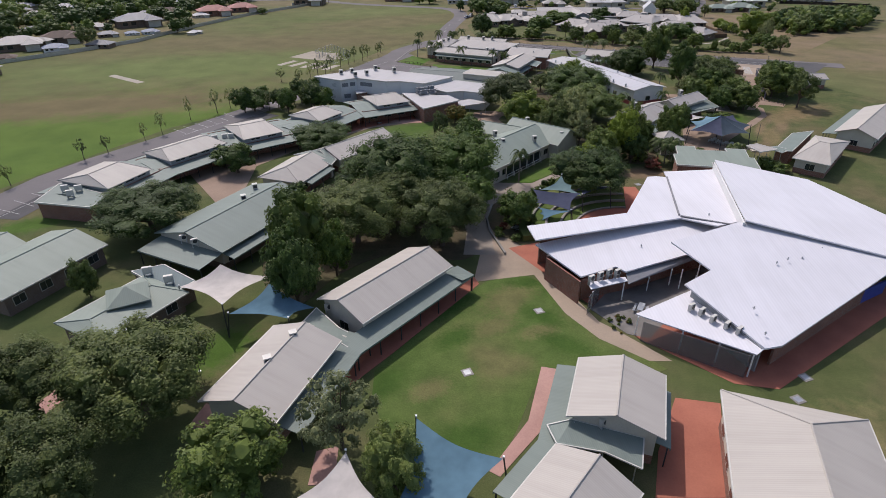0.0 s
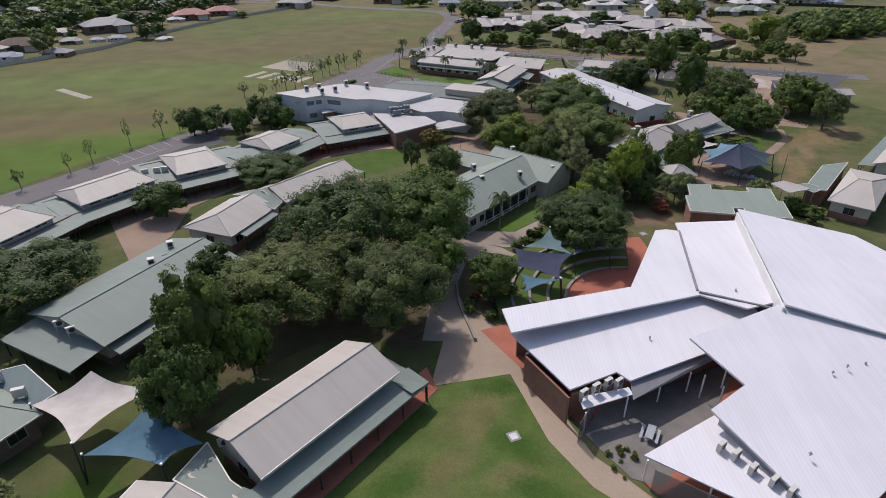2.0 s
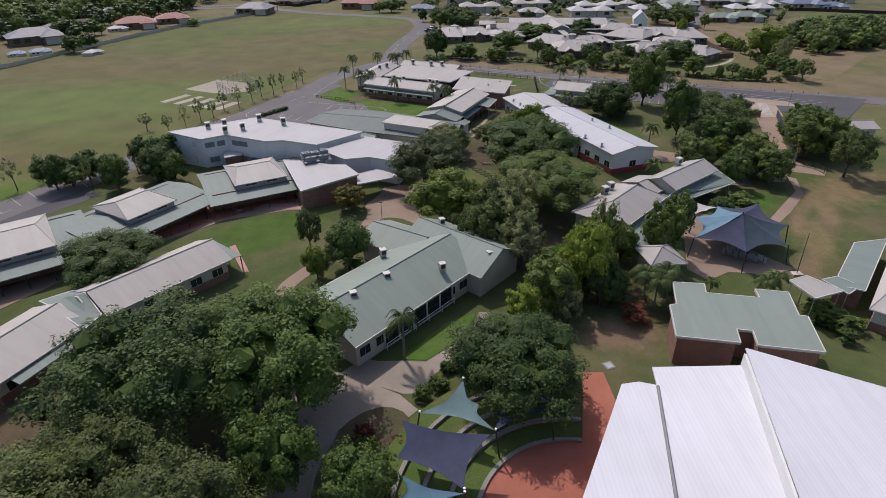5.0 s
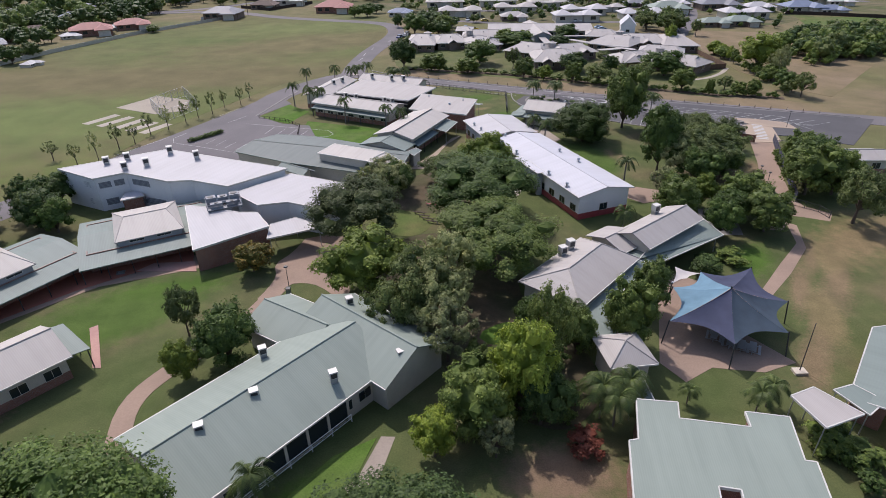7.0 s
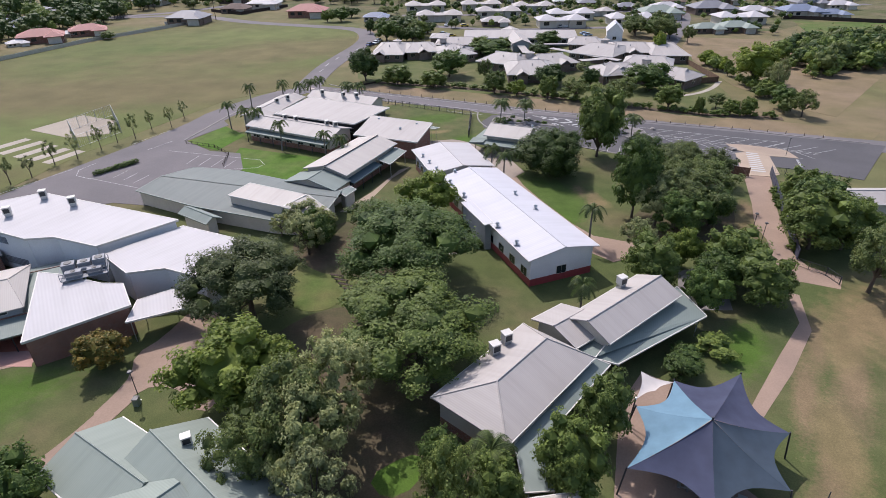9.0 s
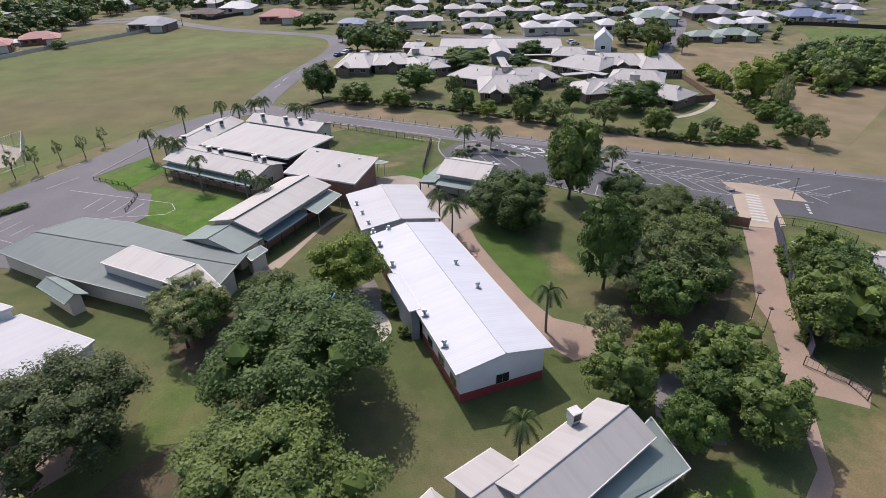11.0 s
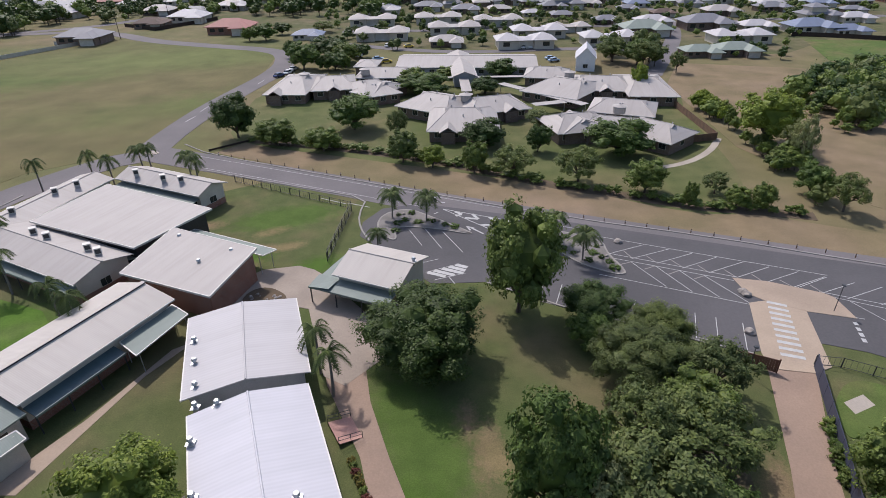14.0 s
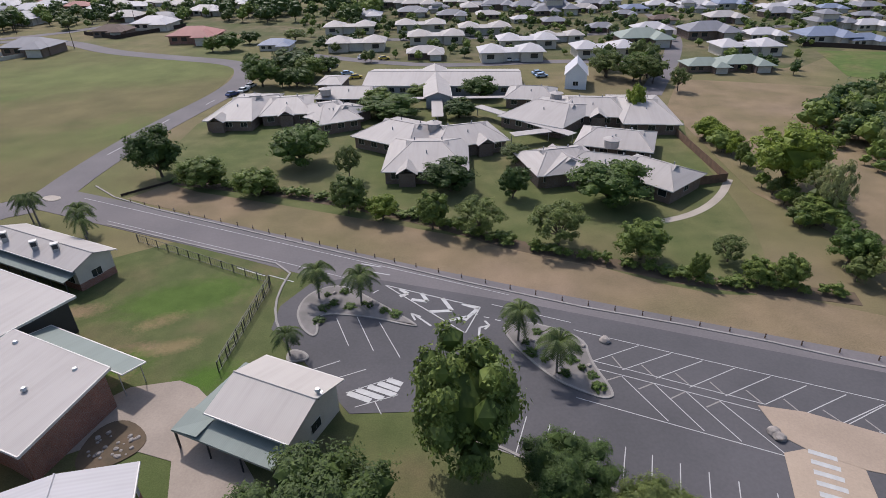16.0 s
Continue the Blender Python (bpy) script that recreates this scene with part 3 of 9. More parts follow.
path("path_4", [(74.08, 137.66), (81.15, 145.35), (86.92, 151.32), (89.09, 158.34), (90.34, 157.34), (87.48, 149.67), (81.16, 142.54), (74.89, 136.44), (67.84, 129.20), (71.22, 123.68), (66.83, 122.19), (61.37, 123.17), (57.52, 120.92), (55.75, 124.18), (60.49, 138.16), (64.50, 143.18), (67.97, 140.39)], 0.058, BROWN_PATH, "brown paved court")
path("path_5", [(57.50, 204.68), (59.07, 196.02), (61.41, 188.75), (64.74, 179.85), (67.19, 175.30), (73.89, 172.14), (74.19, 169.16), (68.07, 166.98), (63.96, 171.50), (62.05, 175.89), (58.65, 188.88), (54.04, 198.95), (48.95, 217.61)], 0.058, BROWN_PATH, "brown concrete path round the classroom")
path("path_9", [(35.88, 218.79), (41.08, 223.77), (46.2, 224.6), (48.6, 223.4), (50.6, 221.4), (52.94, 217.88), (58.11, 210.82), (60.16, 203.22), (56.05, 198.67), (53.47, 200.30), (49.52, 213.40), (41.83, 216.07), (37.60, 214.02)], 0.08, COURT, "tan concrete court before the office")
path("path_6", [(28.22, 186.05), (33.27, 201.37), (36.71, 207.34), (34.54, 205.84), (29.90, 194.85), (24.88, 186.19)], 0.058, CONCRETE)
path("path_7", [(1.84, 98.68), (5.56, 103.26), (8.50, 103.19), (15.05, 99.48), (17.07, 97.24), (14.32, 94.21), (9.18, 92.40), (7.58, 88.86), (8.19, 76.29), (3.18, 76.39), (4.02, 84.18)], 0.056, COURT)
path("path_10", [(7.28, 102.08), (10.48, 105.6), (12.2, 105.0), (15.0, 104.99), (17.8, 104.75), (22.8, 109.4), (24.6, 114.3), (26.0, 114.2), (24.6, 108.6), (18.6, 102.38), (17.3, 99.6), (15.4, 99.6), (9.0, 102.4)], 0.0572, COURT, "tan concrete path beside the green roofed block")
ground_sheet("gable_lawn", [(14.93, 105.25), (17.9, 105.0), (22.6, 109.5), (24.2, 114.2), (20.2, 112.0)], 0.064, LUSH_LAWN, "bright lawn strip along the green roofed block", "lawn")
ground_sheet("grove_lawn", rounded([(35.0, 130.1), (38.67, 132.6), (40.3, 132.2), (39.7, 129.0), (36.8, 127.6)], 1), 0.06, LUSH_LAWN, "small bright lawn between the grove and the cream block", "lawn")
ground_sheet("grove_clearing", rounded([(20.5, 161.2), (21.2, 168.5), (28.6, 170.2), (31.0, 165.0), (28.6, 156.5), (23.2, 156.0)], 2), 0.052, RICH, "open grassy clearing between the trees", "lawn")
path("path_8", [(-57.69, 117.82), (-42.29, 122.63), (-30.26, 133.46), (-16.52, 146.88), (-6.12, 151.80), (-3.85, 147.86), (-17.71, 142.82), (-31.48, 129.16), (-40.23, 115.70), (-39.08, 104.36), (-41.54, 95.47)], 0.056, BROWN_PATH, "brown concrete path before the classrooms")
ground_sheet("red_paving", [(22.6, 82.7), (24.3, 89.0), (28.3, 92.1), (33.2, 92.6), (35.5, 102.5), (37.8, 102.4), (38.0, 96.8), (34.0, 88.0), (31.0, 81.5), (25.2, 81.6)], 0.06, PAVER, "terracotta paved stage", "paving")
ground_sheet("red_apron", [(18.64, 32.81), (20.61, 37.91), (24.84, 45.06), (29.32, 44.17), (25.13, 32.74)], 0.06, PAVER, "terracotta paved court", "paving")
ground_sheet("hall_apron", [(10.42, 78.33), (24.01, 55.24), (32.18, 47.14), (36.69, 46.19), (57.40, 59.40), (62.93, 67.43), (30.49, 85.82)], 0.052, PAVER, "terracotta paving round the hall", "paving")


ground_sheet("courtyard", [(19.55, 61.53), (22.88, 56.15), (25.40, 55.22), (34.45, 65.04), (40.50, 72.53), (41.61, 77.71), (27.22, 71.16)], 0.065, GRAVEL, "grey concrete courtyard inside the hall wings", "paving")
ground_sheet("pink_paving", [(11.24, 50.23), (13.23, 49.72), (10.24, 41.26), (5.07, 35.17), (4.13, 35.81), (8.62, 42.04)], 0.07, PINK, "pink concrete paving before a classroom", "paving")
ground_sheet("pink_paving", [(-26.32, 41.34), (-25.59, 44.89), (-24.22, 44.46), (-24.32, 40.58), (-25.04, 39.51)], 0.07, PINK, "pink concrete paving by a gable", "paving")
ground_sheet("pink_paving", [(-12.54, 34.45), (-12.50, 38.31), (-10.40, 38.97), (-10.21, 34.43)], 0.07, PINK, "pink concrete paving under the trees", "paving")
ground_sheet("pink_paving", [(-43.99, 44.72), (-43.08, 47.28), (-41.00, 46.37), (-42.02, 43.48)], 0.07, PINK, "pink concrete paving under the trees", "paving")
ground_sheet("pink_paving", [(-13.91, 133.08), (-13.13, 133.72), (-8.56, 125.40), (-9.55, 125.44)], 0.07, PINK, "pink concrete paving beside a gable", "paving")
ground_sheet("pink_paving", [(-14.28, 146.87), (-12.50, 149.16), (-6.47, 149.47), (-5.18, 146.51)], 0.074, PINK, "pink concrete paving by the brick wing", "paving")
ground_sheet("red_verandah", [(-11.49, 45.97), (-9.37, 48.81), (-5.83, 53.31), (5.12, 68.01), (3.83, 71.59), (-10.01, 54.12), (-13.34, 42.71)], 0.068, PAVER, "terracotta verandah paving beside the lawn", "paving")
ground_sheet("red_verandah", [(-34.75, 131.24), (-27.68, 134.24), (-20.58, 141.74), (-14.14, 146.51), (-6.63, 149.10), (-8.61, 155.28), (-20.43, 150.79), (-30.26, 144.06), (-39.17, 137.44)], 0.068, PAVER, "terracotta verandah paving before the row", "paving")
MULCH = "leaf litter and bare soil, darkened for shade under trees"
ground_sheet("grove_floor", rounded([(20.51, 139.64), (20.60, 150.79), (26.89, 157.29), (35.75, 156.92), (41.81, 146.90), (41.88, 134.23), (47.68, 128.92), (48.59, 119.71), (43.53, 113.89), (38.62, 115.90), (32.28, 120.22), (28.22, 132.58)], 2), 0.048, GROVE, MULCH, "garden bed")
ground_sheet("grove_floor", rounded([(-25.71, 66.08), (-30.58, 87.12), (-25.09, 104.36), (-9.94, 113.17), (5.14, 100.83), (6.96, 80.27), (3.05, 73.23), (-5.77, 78.65), (-15.54, 71.94), (-19.73, 60.65)], 2), 0.048, GROVE, MULCH, "garden bed")
ground_sheet("grove_floor", rounded([(72.03, 171.19), (73.09, 178.65), (80.58, 187.89), (90.48, 192.03), (95.47, 187.22), (90.82, 176.28), (85.37, 170.67), (78.23, 167.18)], 2), 0.048, GROVE, MULCH, "garden bed")
ground_sheet("grove_floor", rounded([(20.45, 169.36), (18.44, 176.13), (24.23, 180.68), (30.59, 184.96), (37.83, 180.12), (42.79, 172.33), (42.82, 166.22), (27.75, 163.64)], 2), 0.048, GROVE, MULCH, "garden bed")
ground_sheet("grove_floor", rounded([(8.40, 94.35), (12.96, 98.42), (17.02, 96.18), (15.49, 88.70), (14.23, 81.84), (9.34, 81.25), (7.60, 87.20)], 2), 0.048, GROVE, MULCH, "garden bed")
ground_sheet("sand_pit", rounded([(41.34, 174.12), (42.09, 176.31), (44.87, 178.33), (46.54, 175.01), (46.76, 172.86), (44.51, 169.55), (42.22, 172.01)], 2), 0.07, SAND, "pale smooth sand play area", "sand pit")
ground_sheet("play_court", [(38.91, 178.41), (39.21, 181.80), (43.50, 185.38), (45.34, 180.66), (46.50, 176.52), (42.48, 175.92)], 0.065, GRAVEL, "grey play court under shade", "paving")
ground_sheet("splash_mat", [(34.96, 181.10), (38.38, 182.56), (38.50, 178.84), (37.11, 178.48)], 0.075, POOL, "blue play mat at the garden edge", "play mat")
ground_sheet("golf_green", rounded([(107.18, 193.74), (111.19, 197.29), (114.86, 195.74), (117.84, 192.61), (115.33, 189.11), (109.48, 189.73), (106.03, 188.74), (105.80, 190.13)], 2), 0.06, RICH, "small bright green putting lawn", "lawn")
ground_sheet("golf_slab", [(108.27, 193.69), (111.01, 194.73), (111.24, 193.17), (108.40, 192.05)], 0.075, PALE_CONCRETE, "square pale slab on the putting lawn", "slab")
ground_sheet("service_path", [(76.68, 164.13), (78.89, 164.59), (81.50, 159.96), (79.97, 154.32), (73.60, 154.53), (74.81, 159.52)], 0.06, GRAVEL, "grey service path between trees", "path")

# ---- buildings ----
def roof_shape(L, W, eave, rise, hip0=0.0, hip1=0.0, thick=0.14):
    """Pitched sheet roof over L by W; hip0, hip1: how far the ridge stops short of either end."""
    a, b, z, r = L / 2, W / 2, eave, eave + rise
    p = [(-a, -b, z), (a, -b, z), (a, b, z), (-a, b, z), (-a + hip0, 0, r), (a - hip1, 0, r)]
    s = Shape()
    q = p + [(x, y, zz - thick) for x, y, zz in p]
    f = [(0, 1, 5, 4), (2, 3, 4, 5), (0, 1, 7, 6), (2, 3, 9, 8), (6, 7, 11, 10), (8, 9, 10, 11)]
    if hip0 > 0:
        f += [(3, 0, 4), (3, 0, 6, 9), (9, 6, 10)]
    else:
        f += [(0, 4, 10, 6), (4, 3, 9, 10)]
    if hip1 > 0:
        f += [(1, 2, 5), (1, 2, 8, 7), (7, 8, 11)]
    else:
        f += [(1, 5, 11, 7), (5, 2, 8, 11)]
    return s.add(q, f)


def ring_wall(L, W, z0, z1, gable=0.0, hip0=False, hip1=False, t=0.22):
    s = Shape()
    a, b = L / 2, W / 2
    s.box(-a, a, -b, -b + t, z0, z1)
    s.box(-a, a, b - t, b, z0, z1)
    for sx, hipped in ((-1, hip0), (1, hip1)):
        x0, x1 = sorted((sx * a, sx * (a - t)))
        s.box(x0, x1, -b + t, b - t, z0, z1)
        if gable and not hipped:
            tri = [(-b, z1), (b, z1), (0, z1 + gable)]
            s.add([(x, y, z) for x in (x0, x1) for y, z in tri], [(0, 2, 1), (3, 4, 5), (0, 1, 4, 3), (1, 2, 5, 4), (2, 0, 3, 5)])
    return s


def window(parent, x, y, z, w, h, turn, frame=None, kind="window", framed=True):
    """A framed dark pane on a wall face; x, y at the outer face, turn: the way the face looks."""
    f = Shape()
    c = part(kind, f.box(-w / 2, w / 2, -0.05, 0.03, z, z + h), GLASS, parent)
    c.matrix_basis = pose(x, y, 0, 0, 0, turn)
    if not framed:
        return c
    s = Shape()
    e = 0.06
    for x0, x1, z0, z1 in ((-w / 2 - e, w / 2 + e, z - e, z), (-w / 2 - e, w / 2 + e, z + h, z + h + e), (-w / 2 - e, -w / 2, z, z + h), (w / 2, w / 2 + e, z, z + h), (-0.025, 0.025, z, z + h)):
        s.box(x0, x1, -0.05, 0.06, z0, z1)
    part("frame", s, frame or TRIM, c)
    return c


def windows_along(parent, L, y, facing, z, h, every=3.2, w=1.6, skip=(), x0=0.0, frame=None):
    n = max(1, int(L / every))
    for i in range(n):
        if i not in skip:
            x = -L / 2 + (i + 0.5) * L / n
            window(parent, x + x0, y, z, w, h, 180 if facing > 0 else 0, frame)


def skirt(parent, x0, x1, y0, y1, z_out, z_in, material, posts=True, t=0.08, side="y"):
    """A lean-to roof from its outer edge y0 in to y1, with posts along the outer edge. side 'x': across the ends."""
    if side == "y":
        c = [(x0, y0, z_out), (x1, y0, z_out), (x1, y1, z_in), (x0, y1, z_in)]
        line = [((x0 + (x1 - x0) * k, y0)) for k in (0.01, 0.99)]
    else:
        c = [(y0, x0, z_out), (y0, x1, z_out), (y1, x1, z_in), (y1, x0, z_in)]
        line = [((y0, x0 + (x1 - x0) * k)) for k in (0.01, 0.99)]
    part("verandah_roof", Shape().slab(c, t), material, parent)
    g = Shape()
    (ax, ay), (bx, by) = line
    inx, iny = ((0, math.copysign(0.12, y1 - y0)) if side == "y" else (math.copysign(0.12, y1 - y0), 0))
    g.slab([(c[0][0], c[0][1], z_out - t), (c[1][0], c[1][1], z_out - t), (c[1][0] + inx, c[1][1] + iny, z_out - t), (c[0][0] + inx, c[0][1] + iny, z_out - t)], 0.16)
    part("gutter", g, GUTTER, parent)
    if posts:
        n = max(1, round(abs(x1 - x0) / 3.6))
        for i in range(n + 1):
            k = i / n
            px_, py_ = ax + (bx - ax) * k + inx * 2.5, ay + (by - ay) * k + iny * 2.5
            part("post", Shape().box(px_ - 0.06, px_ + 0.06, py_ - 0.06, py_ + 0.06, 0, z_out - t), DARK, parent)


def block(name, cx, cy, L, W, ang, eave, rise, label, hip=(0, 0), roof=None, wall=None, base=None, over=0.6, skirts=(), sk_mat=None, sk_out=2.6, sk_in=3.0, win=True, floor_h=0.0, category="school building", cap=True, group="", every=3.2):
    """A pitched-roof building: walls in one or two courses, sheet roof, lean-to verandahs, windows."""
    ob = thing(name, cx, cy, 0, ang, label, category, group)
    wl, ww = L - 2 * over, W - 2 * over
    slope = rise / (W / 2)
    top = eave + slope * over - 0.16
    mid = min(1.15, top * 0.4)
    h0, h1 = hip[0] > 0, hip[1] > 0
    if base:
        part("lower_wall", ring_wall(wl + 0.04, ww + 0.04, 0, mid), base, ob)
        part("wall", ring_wall(wl, ww, mid, top, slope * ww / 2, h0, h1), wall or CREAM, ob)
    else:
        part("wall", ring_wall(wl, ww, 0, top, slope * ww / 2, h0, h1), wall or BRICK, ob)
    part("roof", roof_shape(L, W, eave, rise, *hip), roof or CREAM_ROOF, ob)
    if cap:
        s = Shape()
        a, b = L / 2, W / 2
        r = eave + rise
        s.tube((-a + hip[0], 0, r), (a - hip[1], 0, r), 0.11, sides=6)
        for sx, h in ((-1, hip[0]), (1, hip[1])):
            for sy in (-1, 1):
                if h > 0:
                    s.tube((sx * (a - h), 0, r), (sx * a, sy * b, eave), 0.09, sides=6)
        part("ridge_cap", s, roof or CREAM_ROOF, ob)
    for sy in (-1, 1):
        part("gutter", Shape().box(-L / 2, L / 2, *sorted((sy * W / 2, sy * (W / 2 + 0.12))), eave - 0.2, eave - 0.02), TRIM if roof is not GREEN_ROOF else GUTTER, ob)
    for side, depth, e0, e1 in skirts:
        m = sk_mat or GREEN_ROOF
        if side in "NS":
            sg = 1 if side == "N" else -1
            skirt(ob, -wl / 2 - e0, wl / 2 + e1, sg * (ww / 2 + depth), sg * (ww / 2 - 0.05), sk_out, sk_in, m)
        else:
            sg = 1 if side == "E" else -1
            skirt(ob, -ww / 2 - e0, ww / 2 + e1, sg * (wl / 2 + depth), sg * (wl / 2 - 0.05), sk_out, sk_in, m, side="x")
    if win:
        zw = max(0.9, mid + 0.02)
        hw = min(1.2, top - zw - 0.25)
        if hw > 0.4:
            if skirts:
                hw = min(hw, max(0.5, sk_out - 0.3 - zw))
            windows_along(ob, wl, -ww / 2, -1, zw, hw, every)
            windows_along(ob, wl, ww / 2, 1, zw, hw, every)
            for sx in (-1, 1):
                window(ob, sx * wl / 2, 0, zw, 1.5, hw, 90 * sx)
    return ob


def flat_block(name, outline, z, label, roof, wall, over=0.5, thick=0.25, category="school building", heights=None, walls=True):
    """A building under one broad sheet: a plan outline, the wall set in under it, and the roof slab."""
    n = len(outline)
    cx, cy = sum(p[0] for p in outline) / n, sum(p[1] for p in outline) / n
    d = (outline[1][0] - outline[0][0], outline[1][1] - outline[0][1])
    ang = math.degrees(math.atan2(d[1], d[0]))
    ob = thing(name, cx, cy, 0, ang, label, category)
    inv = pose(cx, cy, 0, 0, 0, ang).inverted()
    loc = [inv @ Vector((p[0], p[1], 0)) for p in outline]
    hs = heights or [p[2] if len(p) > 2 else z for p in outline]
    part("roof", Shape().slab([(p.x, p.y, h) for p, h in zip(loc, hs)], thick), roof, ob)
    for i in range(n):
        g = Shape()
        a, b = loc[i], loc[(i + 1) % n]
        ha, hb = hs[i], hs[(i + 1) % n]
        o = Vector((b.y - a.y, a.x - b.x, 0)).normalized() * (0.06 if sum(loc[k].x * loc[(k + 1) % n].y - loc[(k + 1) % n].x * loc[k].y for k in range(n)) > 0 else -0.06)
        q = [(a.x - o.x, a.y - o.y), (b.x - o.x, b.y - o.y), (b.x + o.x, b.y + o.y), (a.x + o.x, a.y + o.y)]
        hh = [ha, hb, hb, ha]
        g.add([(x, y, h - thick - 0.03) for (x, y), h in zip(q, hh)] + [(x, y, h + 0.03) for (x, y), h in zip(q, hh)], [(3, 2, 1, 0), (4, 5, 6, 7), (0, 1, 5, 4), (1, 2, 6, 5), (2, 3, 7, 6), (3, 0, 4, 7)])
        part("gutter", g, GUTTER if roof is LOW_GREEN else TRIM, ob)
    if not walls:
        mid = sum(loc, Vector()) / n
        for q, h in zip(loc, hs):
            q = q.lerp(mid, 0.12)
            part("post", Shape().tube((q.x, q.y, 0), (q.x, q.y, h - thick), 0.06), STEEL, ob)
    if walls:
        inner = []
        for i in range(n):
            a, b, c = loc[i - 1], loc[i], loc[(i + 1) % n]
            u, v = (b - a).normalized(), (c - b).normalized()
            bis = (Vector((-u.y, u.x, 0)) + Vector((-v.y, v.x, 0)))
            area = sum(loc[k].x * loc[(k + 1) % n].y - loc[(k + 1) % n].x * loc[k].y for k in range(n))
            bis = bis.normalized() * over * (1 if area > 0 else -1)
            inner.append((b.x + bis.x, b.y + bis.y))
        for i in range(n):
            a, b = inner[i], inner[(i + 1) % n]
            ha, hb = hs[i] - thick - 0.004, hs[(i + 1) % n] - thick - 0.004
            u = Vector((b[0] - a[0], b[1] - a[1]))
            if u.length < 0.3:
                continue
            nn = Vector((-u.y, u.x)).normalized() * 0.1
            q = [(a[0] - nn.x, a[1] - nn.y), (b[0] - nn.x, b[1] - nn.y), (b[0] + nn.x, b[1] + nn.y), (a[0] + nn.x, a[1] + nn.y)]
            hh = [ha, hb, hb, ha]
            part("wall", Shape().add([(x, y, 0) for x, y in q] + [(x, y, h) for (x, y), h in zip(q, hh)], [(3, 2, 1, 0), (4, 5, 6, 7), (0, 1, 5, 4), (1, 2, 6, 5), (2, 3, 7, 6), (3, 0, 4, 7)]), wall, ob)
    return ob


def cap_block(cx, cy, L, W, ang, label, ext=6.0, front=3.4, back=1.6, group="row classrooms"):
    """A classroom of the curved row: a long low green roof on posts with a hipped cream cap above it."""
    ob = thing("row_classroom", cx, cy, 0, ang, label, "school building", group)
    part("lower_wall", ring_wall(L + 2 * ext - 2, W - 0.4, 0, 3.1), BRICK, ob)
    a, f, b = L / 2 + ext, W / 2 + front, W / 2 + back
    part("front_roof", Shape().slab([(-a, -f, 2.55), (a, -f, 2.55), (a, 0.3, 3.6), (-a, 0.3, 3.6)], 0.1), GREEN_ROOF, ob)
    part("back_roof", Shape().slab([(-a, 0.3, 3.6), (a, 0.3, 3.6), (a, b, 2.75), (-a, b, 2.75)], 0.1), GREEN_ROOF, ob)
    part("gutter", Shape().box(-a, a, -f - 0.1, -f + 0.02, 2.38, 2.54), GUTTER, ob)
    part("upper_wall", ring_wall(L - 0.8, W - 0.8, 3.05, 4.1), GREY_WALL, ob)
    part("cap_roof", roof_shape(L, W, 4.1, 1.35, 1.7, 1.7), CREAM_ROOF, ob)
    s = Shape()
    for sx in (-1, 1):
        s.tube((sx * (L / 2 - 1.7), 0, 5.45), (sx * (L / 2 - 1.7) * 0.02, 0, 5.45), 0.1, sides=6)
        for sy in (-1, 1):
            s.tube((sx * (L / 2 - 1.7), 0, 5.45), (sx * L / 2, sy * W / 2, 4.1), 0.09, sides=6)
    part("ridge_cap", s, CREAM_ROOF, ob)
    n = round(2 * a / 3.4)
    for i in range(n + 1):
        x = -a + 0.2 + (2 * a - 0.4) * i / n
        part("post", Shape().box(x - 0.05, x + 0.05, -f + 0.15, -f + 0.25, 0, 2.5), DARK, ob)
    windows_along(ob, L + 2 * ext - 4, -W / 2 + 0.2, -1, 0.9, 1.2, 3.4, 2.0)
    windows_along(ob, L - 2, -W / 2 + 0.4, -1, 3.5, 0.4, 2.6, 2.0)
    return ob


CL = "cream sheet roof over a brick classroom block with a green verandah"
block("classroom_block", -17.86, 45.84, 13.02, 8.78, 70.6, 4.0, 1.5, CL, base=BRICK, skirts=(("S", 2.9, 0, 3.5),))
block("classroom_block", -7.26, 62.35, 16.85, 8.08, 50.4, 4.2, 1.6, CL, base=BRICK, skirts=(("S", 2.9, 3.6, 2.6), ("E", 2.6, 2.9, 0)))
block("classroom_block", 17.09, 41.32, 8.90, 8.72, 70.5, 4.2, 1.5, CL, base=BRICK, skirts=(("N", 2.8, 5.5, 0.6), ("S", 1.4, 0, 0)))
block("classroom_block", 10.67, 30.02, 7.21, 7.94, 50.0, 4.2, 1.5, CL, base=BRICK, skirts=(("N", 2.8, 0, 3.2),))
flat_block("link_roof", [(9.73, 38.66, 3.00), (12.12, 38.95, 3.40), (18.36, 36.78, 3.20), (17.34, 33.75, 2.70), (14.39, 35.38, 3.00), (10.14, 36.05, 3.40)], 3.0, "curved green link roof between two classrooms", GREEN_ROOF, CREAM, thick=0.08, walls=False)
flat_block("link_roof", [(-17.21, 53.92, 3.40), (-15.95, 58.27, 3.00), (-12.44, 54.02, 3.10), (-8.89, 51.94, 2.60), (-10.11, 50.23, 2.60), (-12.03, 51.36, 3.10)], 3.0, "pale green link roof between two classrooms", GREEN_ROOF, CREAM, thick=0.08, over=1.2)
block("assembly_block", 30.43, 31.65, 16.84, 12.43, 70.8, 4.4, 2.4, "broad cream hipped sheet roof over a brick hall", hip=(4, 5), base=BRICK)
GL = "pale green sheet roof over a brown brick classroom block"
block("green_block", -59.44, 70.04, 16.14, 12.02, 67.7, 3.2, 1.5, GL, roof=SAGE_ROOF, wall=BRICK_BROWN)
